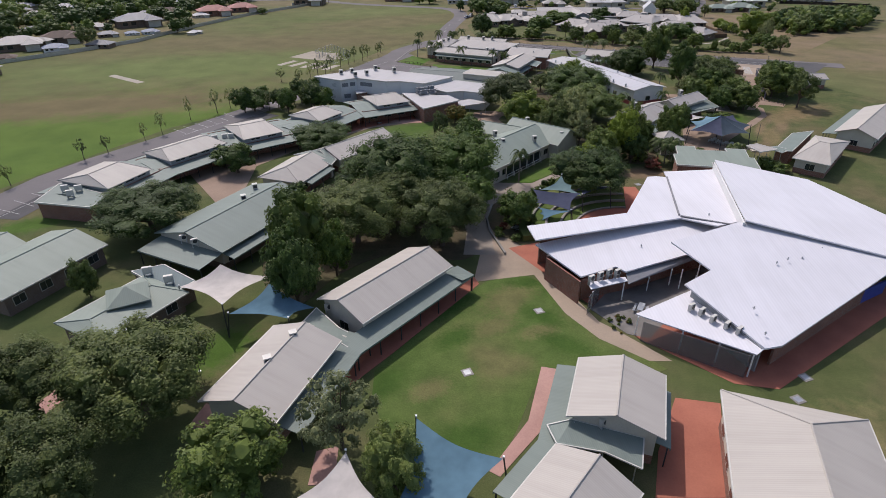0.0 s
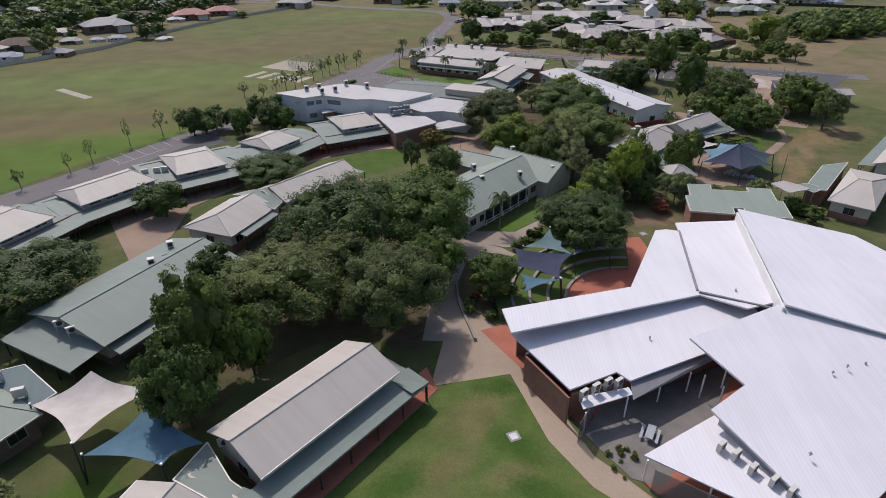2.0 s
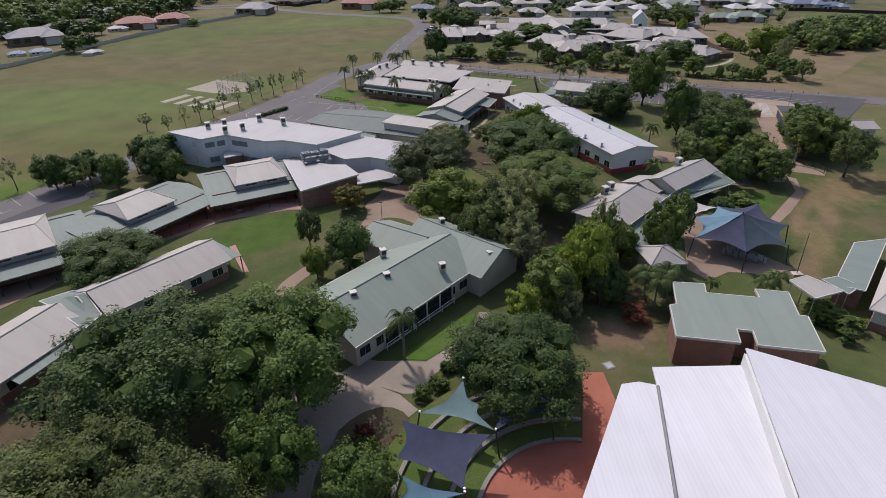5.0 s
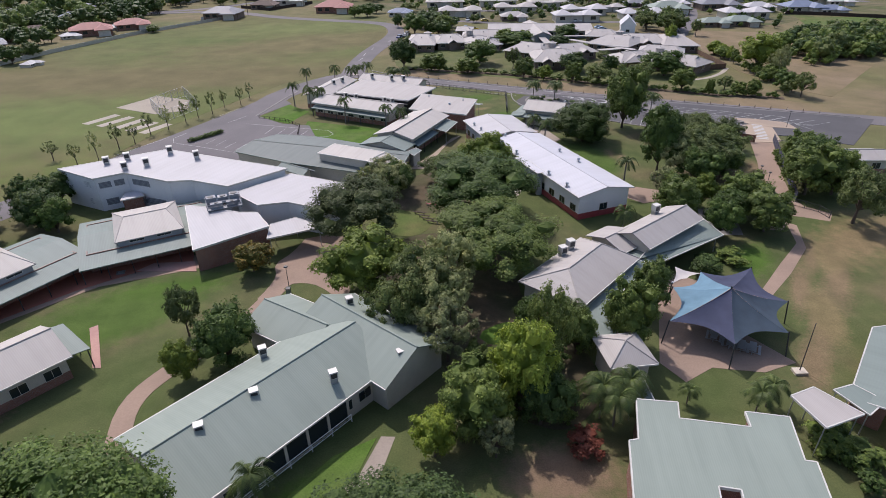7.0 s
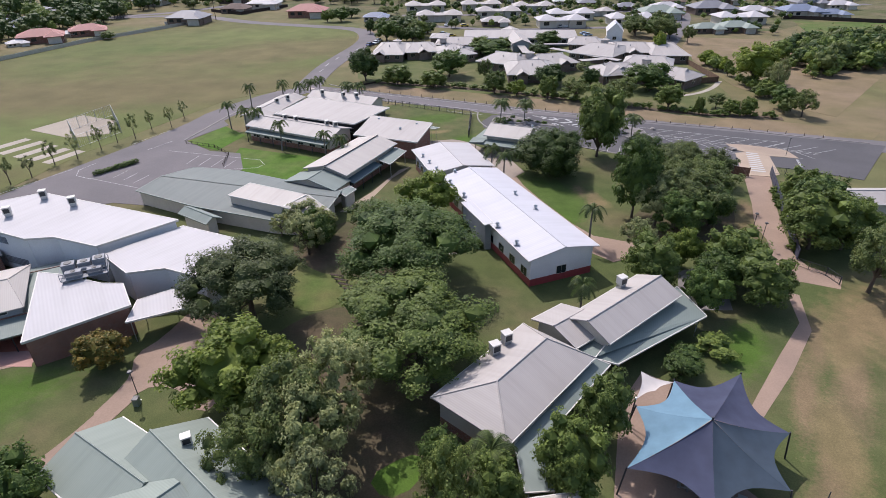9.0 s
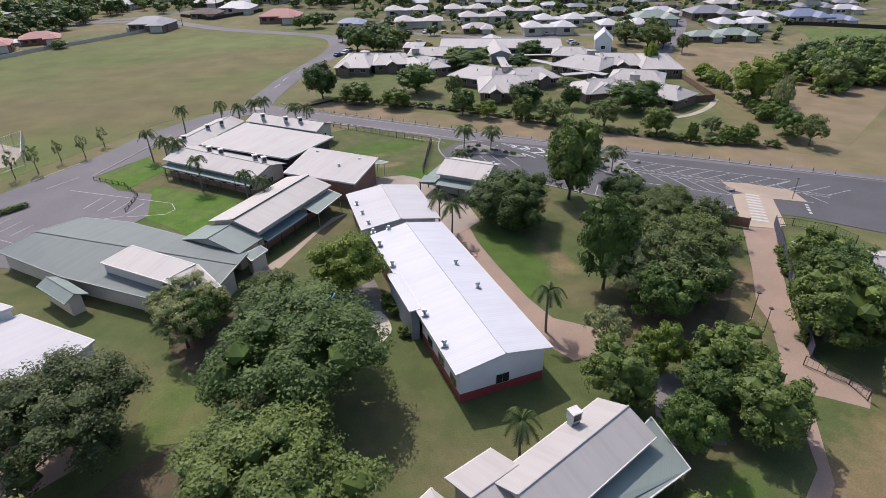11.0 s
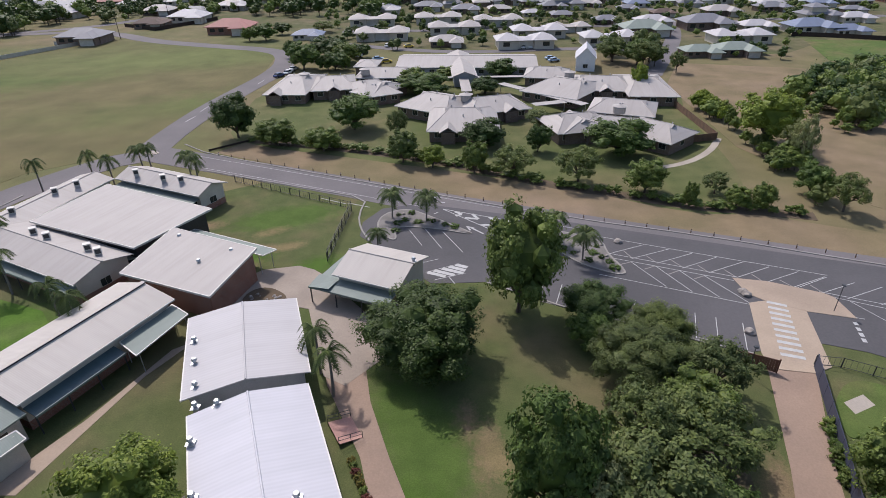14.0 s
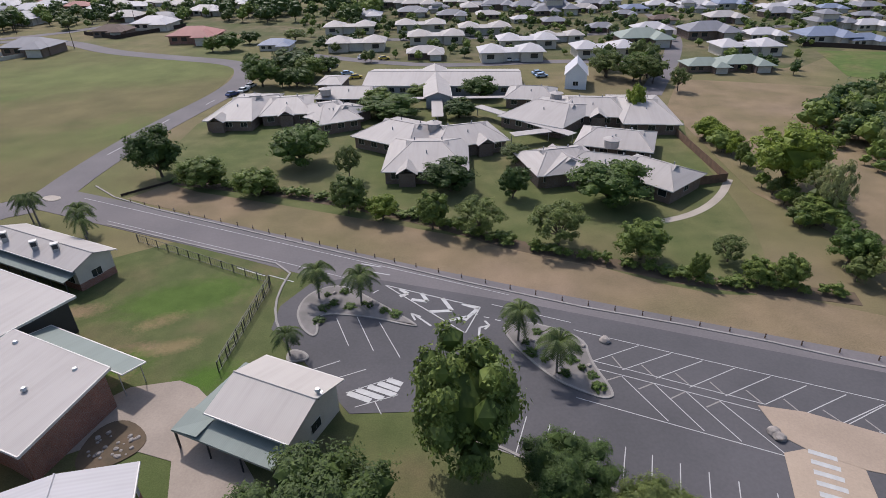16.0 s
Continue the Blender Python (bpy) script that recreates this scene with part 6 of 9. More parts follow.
for key, roof, wall, kind, label in (
        ("cream_duplex", PALE_ROOF, CREAM, "duplex", "cream hip-roofed duplex with a joined garage"),
        ("white_duplex", OFF_WHITE, CREAM, "duplex", "white hip-roofed duplex with a joined garage"),
        ("cream", PALE_ROOF, BRICK_BROWN, "single", "brick house under a cream hipped roof"),
        ("white", OFF_WHITE, CREAM, "single", "cream house under a white hipped roof"),
        ("grey", GREY_ROOF, BRICK_BROWN, "single", "brick house under a dark grey hipped roof"),
        ("grey_high", GREY_ROOF, CREAM, "high", "two-storey house under dark grey roofs"),
        ("blue", BLUE_ROOF, CREAM, "single", "cream house under a slate blue hipped roof"),
        ("green", SAGE_ROOF, BRICK_BROWN, "single", "brick house under a pale green roof"),
        ("brown", BROWN_ROOF, BRICK_BROWN, "single", "low brick house under a dark brown roof"),
        ("red", RED_ROOF, BRICK, "single", "long brick house under a faded red roof"),
        ("shed", BLUE_ROOF, WHITE_WALL, "single", "small pale metal shed by the oval fence")):
    HOUSES[key] = [house_proto(roof, wall, label, kind), False]
HOUSE_AT = []
H_RNG = random.Random(5)


def settle(key, x, y, w, turn=None):
    ob, used = HOUSES[key]
    k = min(1.5, max(0.35, w / 15.5))
    turn = H_RNG.choice((0, 0, 180, 90, 8, -8)) if turn is None else turn
    f = ob.scale[0] if used else 1.0
    m = pose(x, y, 0, 0, 0, turn) @ Matrix.Scale(k / f, 4)
    HOUSE_AT.append((x, y))
    if not used:
        HOUSES[key][1] = True
        ob.matrix_basis = m
        return ob
    return copy_thing(ob, m)


settle("cream_duplex", 38.5, 470.3, 24.3, 0)
settle("cream_duplex", 46.3, 425.0, 26.0, 0)
settle("cream_duplex", 72.7, 472.5, 24.5, H_RNG.choice((0, 0, 8, -8, 180)))
settle("cream", 74.7, 405.7, 15.2, 0)
settle("cream_duplex", 79.5, 437.8, 26.0, 0)
settle("cream_duplex", 102.8, 458.5, 23.2, 0)
settle("white_duplex", 106.9, 397.9, 25.1, 0)
settle("white_duplex", 117.0, 422.7, 24.9, 0)
settle("white", 126.3, 494.1, 12.5, H_RNG.choice((0, 0, 8, -8, 180)))
settle("cream_duplex", 134.0, 435.3, 18.4, 0)
settle("grey", 143.1, 521.4, 16.2, H_RNG.choice((0, 0, 8, -8, 180)))
settle("grey", 141.0, 482.3, 13.5, H_RNG.choice((0, 0, 8, -8, 180)))
settle("white_duplex", 143.4, 401.1, 26.0, 0)
settle("grey", 158.5, 458.6, 14.5, H_RNG.choice((0, 0, 8, -8, 180)))
settle("green", 165.5, 424.2, 22.0, 0)
settle("white", 179.0, 450.1, 17.5, 0)
settle("grey", 184.1, 504.9, 13.0, H_RNG.choice((0, 0, 8, -8, 180)))
settle("white", 213.8, 535.7, 17.6, H_RNG.choice((0, 0, 8, -8, 180)))
settle("grey", 199.1, 436.8, 24.7, 0)
settle("green", 169.7, 372.8, 14.4, 0)
settle("green", 183.4, 373.6, 16.3, 0)
settle("white_duplex", 197.1, 398.2, 25.9, 0)
settle("white", 220.4, 429.4, 16.3, 0)
settle("cream", 227.1, 480.9, 18.8, H_RNG.choice((0, 0, 8, -8, 180)))
settle("blue", 240.0, 420.0, 21.2, 0)
settle("blue", 252.4, 411.8, 15.4, 0)
settle("grey_high", 267.3, 458.4, 19.3, H_RNG.choice((0, 0, 8, -8, 180)))
settle("white", 280.0, 448.9, 15.9, H_RNG.choice((0, 0, 8, -8, 180)))
settle("grey", 262.4, 493.9, 17.4, H_RNG.choice((0, 0, 8, -8, 180)))
settle("grey_high", 227.6, 522.3, 15.2, H_RNG.choice((0, 0, 8, -8, 180)))
settle("white", 289.0, 522.9, 16.8, H_RNG.choice((0, 0, 8, -8, 180)))
settle("blue", 301.7, 510.1, 14.7, H_RNG.choice((0, 0, 8, -8, 180)))
settle("grey", 324.2, 511.8, 16.3, H_RNG.choice((0, 0, 8, -8, 180)))
settle("blue", 11.7, 430.7, 15.0, 0)
settle("red", -30.3, 454.3, 26.0, 0)
settle("brown", -79.2, 477.9, 18.2, 0)
settle("white", -66.7, 498.5, 22.1, H_RNG.choice((0, 0, 8, -8, 180)))
settle("grey", -92.0, 433.5, 22.3, 0)
settle("cream", 110.2, 512.1, 14.6, H_RNG.choice((0, 0, 8, -8, 180)))
settle("grey", 89.8, 511.5, 17.5, H_RNG.choice((0, 0, 8, -8, 180)))
settle("white", 41.6, 515.1, 20.5, H_RNG.choice((0, 0, 8, -8, 180)))
settle("grey", 67.9, 528.9, 18.3, H_RNG.choice((0, 0, 8, -8, 180)))
settle("cream", -59.5, 554.2, 19.4, H_RNG.choice((0, 0, 8, -8, 180)))
settle("grey", 107.4, 553.1, 16.3, H_RNG.choice((0, 0, 8, -8, 180)))
settle("brown", 196.4, 482.1, 13.5, H_RNG.choice((0, 0, 8, -8, 180)))
settle("cream", 168.4, 532.1, 15.5, H_RNG.choice((0, 0, 8, -8, 180)))
settle("grey_high", 151.2, 526.7, 26.1)
settle("grey", 119.8, 552.6, 20.9)
settle("cream", 71.0, 564.6, 21.5)
settle("cream", 52.6, 574.5, 22.0)
settle("grey", 135.4, 540.8, 20.3)
settle("cream", 102.0, 546.7, 17.1)
settle("grey", 178.2, 548.1, 20.7)
settle("white", 234.2, 531.8, 20.0)
settle("blue", 255.3, 533.9, 20.1)
settle("white", -174.6, 574.2, 28.9)
settle("white", -153.8, 530.8, 22.7)
settle("white", -57.0, 554.2, 19.0)
settle("grey", -28.7, 558.0, 17.5)
settle("white", -208.1, 602.0, 23.1)
settle("red", -155.7, 592.7, 18.9)
settle("white", -115.2, 585.5, 18.6)
settle("cream", -97.7, 534.2, 19.7)
settle("grey", -72.1, 522.8, 19.1)
settle("white", -182.7, 607.6, 19.5)
settle("cream", -87.4, 590.3, 18.8)
settle("white", -49.9, 590.2, 18.9)
settle("cream", -186.9, 262.7, 19.6, 35)
settle("shed", -168.4, 259.0, 10.5, 35)
settle("brown", -178.4, 281.3, 17.7, 30)
settle("grey", -165.1, 297.0, 9.3, 40)
settle("shed", -155.5, 301.7, 6.8, 40)
settle("shed", -147.5, 304.9, 8.5, 40)
settle("grey", -167.4, 333.9, 23.0, 40)
settle("brown", -142.2, 328.0, 9.6, 40)
settle("red", -140.5, 378.1, 20.0, 30)
settle("red", -128.8, 397.2, 17.6, 30)
settle("white", -145.5, 367.8, 9.4, 40)
settle("white", -137.3, 392.0, 9.4, 40)
settle("white", -132.9, 403.7, 8.9, 30)
settle("white", -253.8, 419.7, 17.8, 20)
settle("brown", -175.9, 237.0, 9.2, 30)
settle("grey", -211.8, 312.5, 10.8, 30)
settle("cream", -184.8, 322.5, 11.1, 30)
settle("brown", -170.7, 383.1, 14.7, 30)
settle("white", -237.3, 389.7, 21.6)
settle("white", -220.3, 424.6, 23.4)
settle("grey", -175.6, 364.6, 15.2)
settle("cream", -186.2, 267.6, 15.2)
settle("grey", -152.2, 265.7, 11.3)
settle("cream", -168.0, 206.4, 18.0)
settle("grey", -200.0, 240.8, 18.4)
settle("white", -124.5, 301.5, 7.1)

# more houses of the suburb, between those along its near edge
for poly, n in (([(53.12, 647.87), (396.71, 579.33), (310.65, 465.38), (183.11, 505.95), (77.64, 527.30)], 46), ([(-317.00, 703.17), (-74.08, 673.25), (-57.63, 588.39), (-126.51, 576.05), (-202.73, 541.55)], 26), ([(-344.41, 414.22), (-201.17, 500.03), (-171.74, 413.09), (-195.69, 349.28), (-249.85, 293.54)], 24)):
    xs, ys = [p[0] for p in poly], [p[1] for p in poly]
    for _ in range(n * 14):
        x, y = H_RNG.uniform(min(xs), max(xs)), H_RNG.uniform(min(ys), max(ys))
        if n > 0 and inside(x, y, poly) and all((x - a) ** 2 + (y - b) ** 2 > 20 ** 2 for a, b in HOUSE_AT):
            settle(H_RNG.choice(("grey", "cream", "white", "grey_high", "blue", "cream", "grey", "red")), x, y, H_RNG.uniform(13, 18))
            n -= 1

# care home of joined hipped units
QL = "pale hipped roof of a brick care home unit"
def care_unit(cx, cy, L, W, ang, rise, hip, bay=None, bay_side=-1):
    """One wing of the care home: hipped roof with louvred gablets and, on some, a gabled bay."""
    L, W = L * 1.12, W * 1.1
    ob = block("care_unit", cx, cy, L, W, ang, 2.9, rise, QL, hip=(hip, hip), roof=PALE_ROOF, wall=BRICK_BROWN, group="care units", category="care home", over=0.7)
    for sx in (-1, 1):
        x = sx * (L / 2 - hip)
        g = part("gablet", roof_shape(1.6, 2.6, 2.9 + rise - 0.75, 0.85), PALE_ROOF, ob)
        g.matrix_basis = pose(x + sx * 0.5, 0, 0)
        v = Shape().add([(0, -0.95, 2.3 + rise), (0, 0.95, 2.3 + rise), (0, 0, 2.9 + rise - 0.02)], [(0, 1, 2)])
        v.add([(-0.06 * sx, -0.95, 2.3 + rise), (-0.06 * sx, 0.95, 2.3 + rise), (-0.06 * sx, 0, 2.9 + rise - 0.02)], [(0, 2, 1)])
        lv = part("louvre", v, GREY_WALL, ob)
        lv.matrix_basis = pose(x + sx * 1.24, 0, 0)
    if bay is not None:
        g = part("bay_roof", roof_shape(5.0, 4.2, 2.88, 1.3), PALE_ROOF, ob)
        g.matrix_basis = pose(bay, bay_side * (W / 2 - 1.0), 0, 0, 0, 90)
        part("bay_wall", Shape().box(bay - 1.6, bay + 1.6, *sorted((bay_side * (W / 2 - 0.7), bay_side * (W / 2 + 0.9))), 0, 2.85), BRICK_BROWN, ob)
    for k in range(3):
        part("roof_vent", Shape().tube(((k - 1) * L * 0.17, (-1) ** k * W * 0.2, 2.9 + rise * 0.5), ((k - 1) * L * 0.17, (-1) ** k * W * 0.2, 2.9 + rise * 0.75 + 0.25), 0.14), GREY_WALL, ob)
    return ob


care_unit(26.05, 328.94, 11.41, 24.33, -5.0, 2.3, 4.5, -2.5, -1)
care_unit(37.24, 329.64, 12.10, 18.01, 8.0, 2.0, 4.0, 0.0, -1)
care_unit(49.38, 321.88, 10.28, 18.77, 24.6, 2.3, 4.5, None, -1)
care_unit(52.07, 320.91, 8.40, 14.76, -38.7, 2.0, 3.6, None, -1)
care_unit(52.92, 340.47, 16.83, 11.64, -5.4, 2.0, 4, None, -1)
care_unit(68.86, 303.78, 14.61, 16.04, -35.6, 2.3, 4.5, None, -1)
care_unit(74.58, 288.49, 15.34, 18.65, -3.1, 2.6, 5.5, -3.5, -1)
care_unit(82.94, 300.85, 14.99, 13.54, 14.4, 2.2, 4.5, 2.5, -1)
care_unit(101.35, 282.89, 14.10, 12.87, 11.5, 2.3, 4.8, 1.0, -1)
care_unit(109.6, 279.6, 15.0, 10.5, -24.0, 2.2, 4.2, None, -1)
care_unit(117.49, 275.21, 13.25, 11.18, -50.2, 2.3, 4.5, None, -1)
care_unit(116.35, 295.19, 14.77, 13.09, -22.9, 2.0, 4, None, -1)
care_unit(101.18, 282.20, 12.05, 11.50, -77.7, 2.0, 3.6, None, -1)
care_unit(106.66, 317.70, 16.05, 21.42, -39.0, 2.3, 4.5, None, -1)
care_unit(104.46, 335.92, 12.67, 13.13, -14.0, 2.0, 4, None, -1)
care_unit(117.68, 321.54, 15.57, 17.96, -10.9, 2.1, 4, 1.0, -1)
care_unit(129.51, 317.77, 12.47, 24.58, -7.2, 2.3, 4.5, None, -1)


def turret(x, y):
    """A squat eight-sided roof lantern with a shallow cap where care home wings meet."""
    ob = thing("roof_turret", x, y, 0, 22, "squat grey roof lantern with a pale cap", "roof lantern", "roof lanterns")
    part("drum", Shape().tube((0, 0, 3.6), (0, 0, 5.35), 1.5, sides=8), PALE_ROOF, ob)
    part("louvre_band", Shape().tube((0, 0, 4.95), (0, 0, 5.2), 1.54, sides=8), GREY_WALL, ob)
    part("cap", Shape().tube((0, 0, 5.35), (0, 0, 5.8), 1.95, 0.25, 8), PALE_ROOF, ob)
    part("finial", Shape().tube((0, 0, 5.75), (0, 0, 6.1), 0.16), GREY_WALL, ob)


for x, y, z in [(46.48, 336.04, 4.00), (109.17, 325.47, 4.00), (112.78, 287.42, 4.00), (76.16, 301.80, 4.00), (28.23, 331.30, 4.00)]:
    turret(x, y)
block("care_hall", 80.30, 356.79, 47.84, 23.03, -5.6, 3.2, 1.6, "long pale gabled roof of the care home hall", roof=PALE_ROOF, wall=GREY_WALL, category="care home")
block("care_porch", 77.76, 350.29, 37.89, 7.71, 90.2, 3.4, 1.4, "pale gabled porch of the care home hall", roof=PALE_ROOF, wall=GREY_WALL, category="care home", win=False)
block("church", 121.92, 356.07, 13.0, 7.0, 76, 4.4, 3.4, "small white weatherboard church with a steep roof", roof=WHITE_ROOF, wall=WHITE_WALL, category="church", over=0.3)
block("care_shed", 45.51, 358.26, 8.24, 13.00, -5.6, 2.8, 1.0, "small pale hipped shelter roof", hip=(3,3), roof=PALE_ROOF, wall=BRICK_BROWN, category="care home", win=False)
s_ = strip("covered_walk", [(88.16, 324.63), (107.62, 299.08)], 3.0, 2.7, PALE_ROOF, "pale roofed covered walk between care units", "covered walk", 0, 0.15)
for (x, y) in [(88.16, 324.63), (107.62, 299.08)]:
    part("post", Shape().tube((x, y, 0), (x, y, 2.6), 0.1), STEEL, s_)
s_ = strip("covered_walk", [(77.66, 349.60), (77.34, 315.59)], 3.0, 2.7, PALE_ROOF, "pale roofed covered walk between care units", "covered walk", 0, 0.15)
for (x, y) in [(77.66, 349.60), (77.34, 315.59)]:
    part("post", Shape().tube((x, y, 0), (x, y, 2.6), 0.1), STEEL, s_)
s_ = strip("covered_walk", [(57.91, 334.44), (77.00, 333.90)], 2.2, 2.7, PALE_ROOF, "pale roofed covered walk between care units", "covered walk", 0, 0.15)
for (x, y) in [(57.91, 334.44), (77.00, 333.90)]:
    part("post", Shape().tube((x, y, 0), (x, y, 2.6), 0.1), STEEL, s_)
s_ = strip("covered_walk", [(80.17, 333.62), (98.44, 333.15)], 2.2, 2.7, PALE_ROOF, "pale roofed covered walk between care units", "covered walk", 0, 0.15)
for (x, y) in [(80.17, 333.62), (98.44, 333.15)]:
    part("post", Shape().tube((x, y, 0), (x, y, 2.6), 0.1), STEEL, s_)
s_ = strip("covered_walk", [(82.12, 299.50), (90.47, 298.86)], 3.0, 2.7, PALE_ROOF, "pale roofed covered walk between care units", "covered walk", 0, 0.15)
for (x, y) in [(82.12, 299.50), (90.47, 298.86)]:
    part("post", Shape().tube((x, y, 0), (x, y, 2.6), 0.1), STEEL, s_)
s_ = strip("covered_walk", [(93.88, 300.14), (102.85, 302.62)], 3.0, 2.7, PALE_ROOF, "pale roofed covered walk between care units", "covered walk", 0, 0.15)
for (x, y) in [(93.88, 300.14), (102.85, 302.62)]:
    part("post", Shape().tube((x, y, 0), (x, y, 2.6), 0.1), STEEL, s_)


def fence(points, height, material, label, solid=True, every=2.4):
    """A paling or mesh fence: posts, and between them boards or rails with bars."""
    for (x0, y0), (x1, y1) in zip(points, points[1:]):
        d = Vector((x1 - x0, y1 - y0))
        ob = thing("fence", x0, y0, 0, math.degrees(math.atan2(d.y, d.x)), label, "fence", "fences")
        n = max(1, round(d.length / every))
        for i in range(n + 1):
            x = d.length * i / n
            part("post", Shape().box(x - 0.05, x + 0.05, -0.05, 0.05, 0, height + 0.05), material, ob)
        if solid:
            part("board_panel", Shape().box(0, d.length, -0.03, 0.03, 0.05, height), material, ob)
        else:
            for z in (0.15, height - 0.05):
                part("rail", Shape().box(0, d.length, -0.025, 0.025, z, z + 0.05), material, ob)
            s = Shape()
            m = int(d.length / 0.5)
            for i in range(m):
                x = d.length * (i + 0.5) / m
                s.box(x - 0.012, x + 0.012, -0.012, 0.012, 0.15, height)
            tagged(part("mesh_infill", s, material, ob), kind="stuff")


fence([(128.55, 311.37), (133.58, 304.33), (132.43, 276.05), (125.06, 274.34)], 1.8, TIMBER, "grey brown paling fence round the care home")
fence([(227.45, 410.75), (240.23, 405.44), (272.45, 386.66)], 1.8, DARK_TIMBER, "dark paling fence behind houses")
fence([(-103.68, 427.81), (-85.90, 435.75)], 1.6, STEEL, "grey fence at the end of the oval")
fence([(-96.44, 482.19), (-73.33, 465.80), (-52.95, 502.44)], 1.8, DARK_TIMBER, "dark paling fence beside the street")
fence([(-187.05, 224.49), (-173.57, 230.23), (-158.62, 250.66), (-142.55, 277.78), (-132.06, 327.35), (-118.12, 373.72), (-87.75, 433.11)], 1.6, STEEL, "grey fence along the edge of the oval")
fence([(108.48, 199.13), (101.83, 182.85), (98.20, 173.67), (95.20, 166.42)], 1.9, MESH_BLUE, "dark blue screened fence beside the path")
fence([(108.72, 199.55), (111.42, 198.98), (116.53, 195.93), (117.84, 192.61)], 1.4, DARK, "dark rail fence by the car park", False)
fence([(93.67, 165.26), (96.72, 161.96), (97.10, 159.53)], 1.4, DARK, "black pool-style fence on the slope", False)
fence([(50.11, 226.89), (51.76, 244.09)], 1.6, DARK, "dark mesh fence at the edge of the lawn", False)
fence([(51.76, 244.09), (39.42, 251.15), (27.06, 258.22)], 1.4, DARK, "dark mesh fence along the verge", False)
fence([(50.18, 225.77), (51.97, 242.88)], 1.6, DARK, "dark mesh fence beside the hut", False)
fence([(-16.71, 225.37), (-8.99, 222.13), (-4.14, 216.95), (-3.19, 209.96)], 0.8, DARK_TIMBER, "low dark log rail round the court", False, 1.8)
fence([(-50.51, 237.40), (-46.22, 250.68), (-36.60, 235.16), (-41.21, 224.02), (-50.51, 237.40)], 3.0, STEEL, "tall steel mesh cricket net", False, 3.0)
fence([(15.74, 276.94), (23.41, 283.65)], 0.5, DARK_TIMBER, "low dark log barrier by the bend")


# ---- scattered trees ----
SCATTER = random.Random(99)


def scatter(poly, count, keys, h0, h1, clear=0.0, wide=0.5):
    xs, ys = [p[0] for p in poly], [p[1] for p in poly]
    made = 0
    for _ in range(count * 12):
        if made >= count:
            break
        x, y = SCATTER.uniform(min(xs), max(xs)), SCATTER.uniform(min(ys), max(ys))
        if not inside(x, y, poly) or any((x - a) ** 2 + (y - b) ** 2 < clear ** 2 for a, b in HOUSE_AT):
            continue
        h = SCATTER.uniform(h0, h1)
        plant(SCATTER.choice(keys), x, y, h * wide * SCATTER.uniform(0.75, 1.2), h)
        made += 1
# ---- trees ----
ICO = bmesh.new()
bmesh.ops.create_icosphere(ICO, subdivisions=1, radius=1)
ICO_V = [v.co.copy() for v in ICO.verts]
ICO_F = [tuple(v.index for v in f.verts) for f in ICO.faces]
ICO.free()


KINDS = {  # trunk top, crown middle, half height, lowest lobe, lobes, lobe radius, flatness, clumps in a lobe, leaves in a clump, core
    "spread": (0.26, 0.57, 0.40, -0.55, 46, 0.112, 1.15, 15, 38, 0.78),
    "round": (0.14, 0.55, 0.44, -0.8, 36, 0.135, 0.80, 8, 23, 0.79),
    "broad": (0.12, 0.53, 0.46, -0.9, 56, 0.115, 1.2, 10, 36, 0.80),
    "tall": (0.16, 0.56, 0.43, -0.85, 40, 0.140, 0.55, 9, 30, 0.76),
    "wispy": (0.28, 0.58, 0.40, -0.7, 36, 0.115, 0.85, 8, 32, 0.55),
    "young": (0.34, 0.66, 0.32, -0.9, 12, 0.125, 0.8, 5, 16, 0.0),
    "bush": (0.04, 0.44, 0.46, -0.7, 11, 0.200, 0.80, 5, 22, 0.76),
    "far": (0.16, 0.52, 0.44, -0.7, 9, 0.22, 0.80, 4, 8, 0.84)}


def unit_rows(a):
    return a / np.maximum(np.linalg.norm(a, axis=1, keepdims=True), 1e-6)


def leaf_spray(s, rng, centres, outward, radii, flat, count, size):
    """Leaves over small clumps: each a bent triangle lying roughly along its clump's surface, so that the clump takes light as a body."""
    n = len(centres) * count
    c, o, r = np.repeat(centres, count, 0), np.repeat(outward, count, 0), np.repeat(radii, count)[:, None]
    d = unit_rows(rng.normal(size=(n, 3)) + o * 0.75 + np.array((0, 0, 0.35)))
    p = c + d * r * np.array((1, 1, flat)) * (rng.uniform(0.6, 1.05, (n, 1)) + rng.random((n, 1)) ** 5 * 0.6)
    nrm = unit_rows(d * 0.55 + o * 0.4 + np.array((0, 0, 0.3)) + rng.normal(size=(n, 3)) * 0.36)
    t1 = unit_rows(np.cross(nrm, rng.normal(size=(n, 3))))
    t2 = np.cross(nrm, t1)
    w = size * rng.uniform(0.55, 1.4, (n, 1))
    v = np.stack([p - t1 * w, p + t1 * w - nrm * w * 0.3, p + t2 * w * rng.uniform(0.8, 1.5, (n, 1))], 1).reshape(-1, 3)
    k = len(s.v)
    s.v += [tuple(q) for q in v.tolist()]
    s.f += [(k + 3 * i, k + 3 * i + 1, k + 3 * i + 2) for i in range(n)]


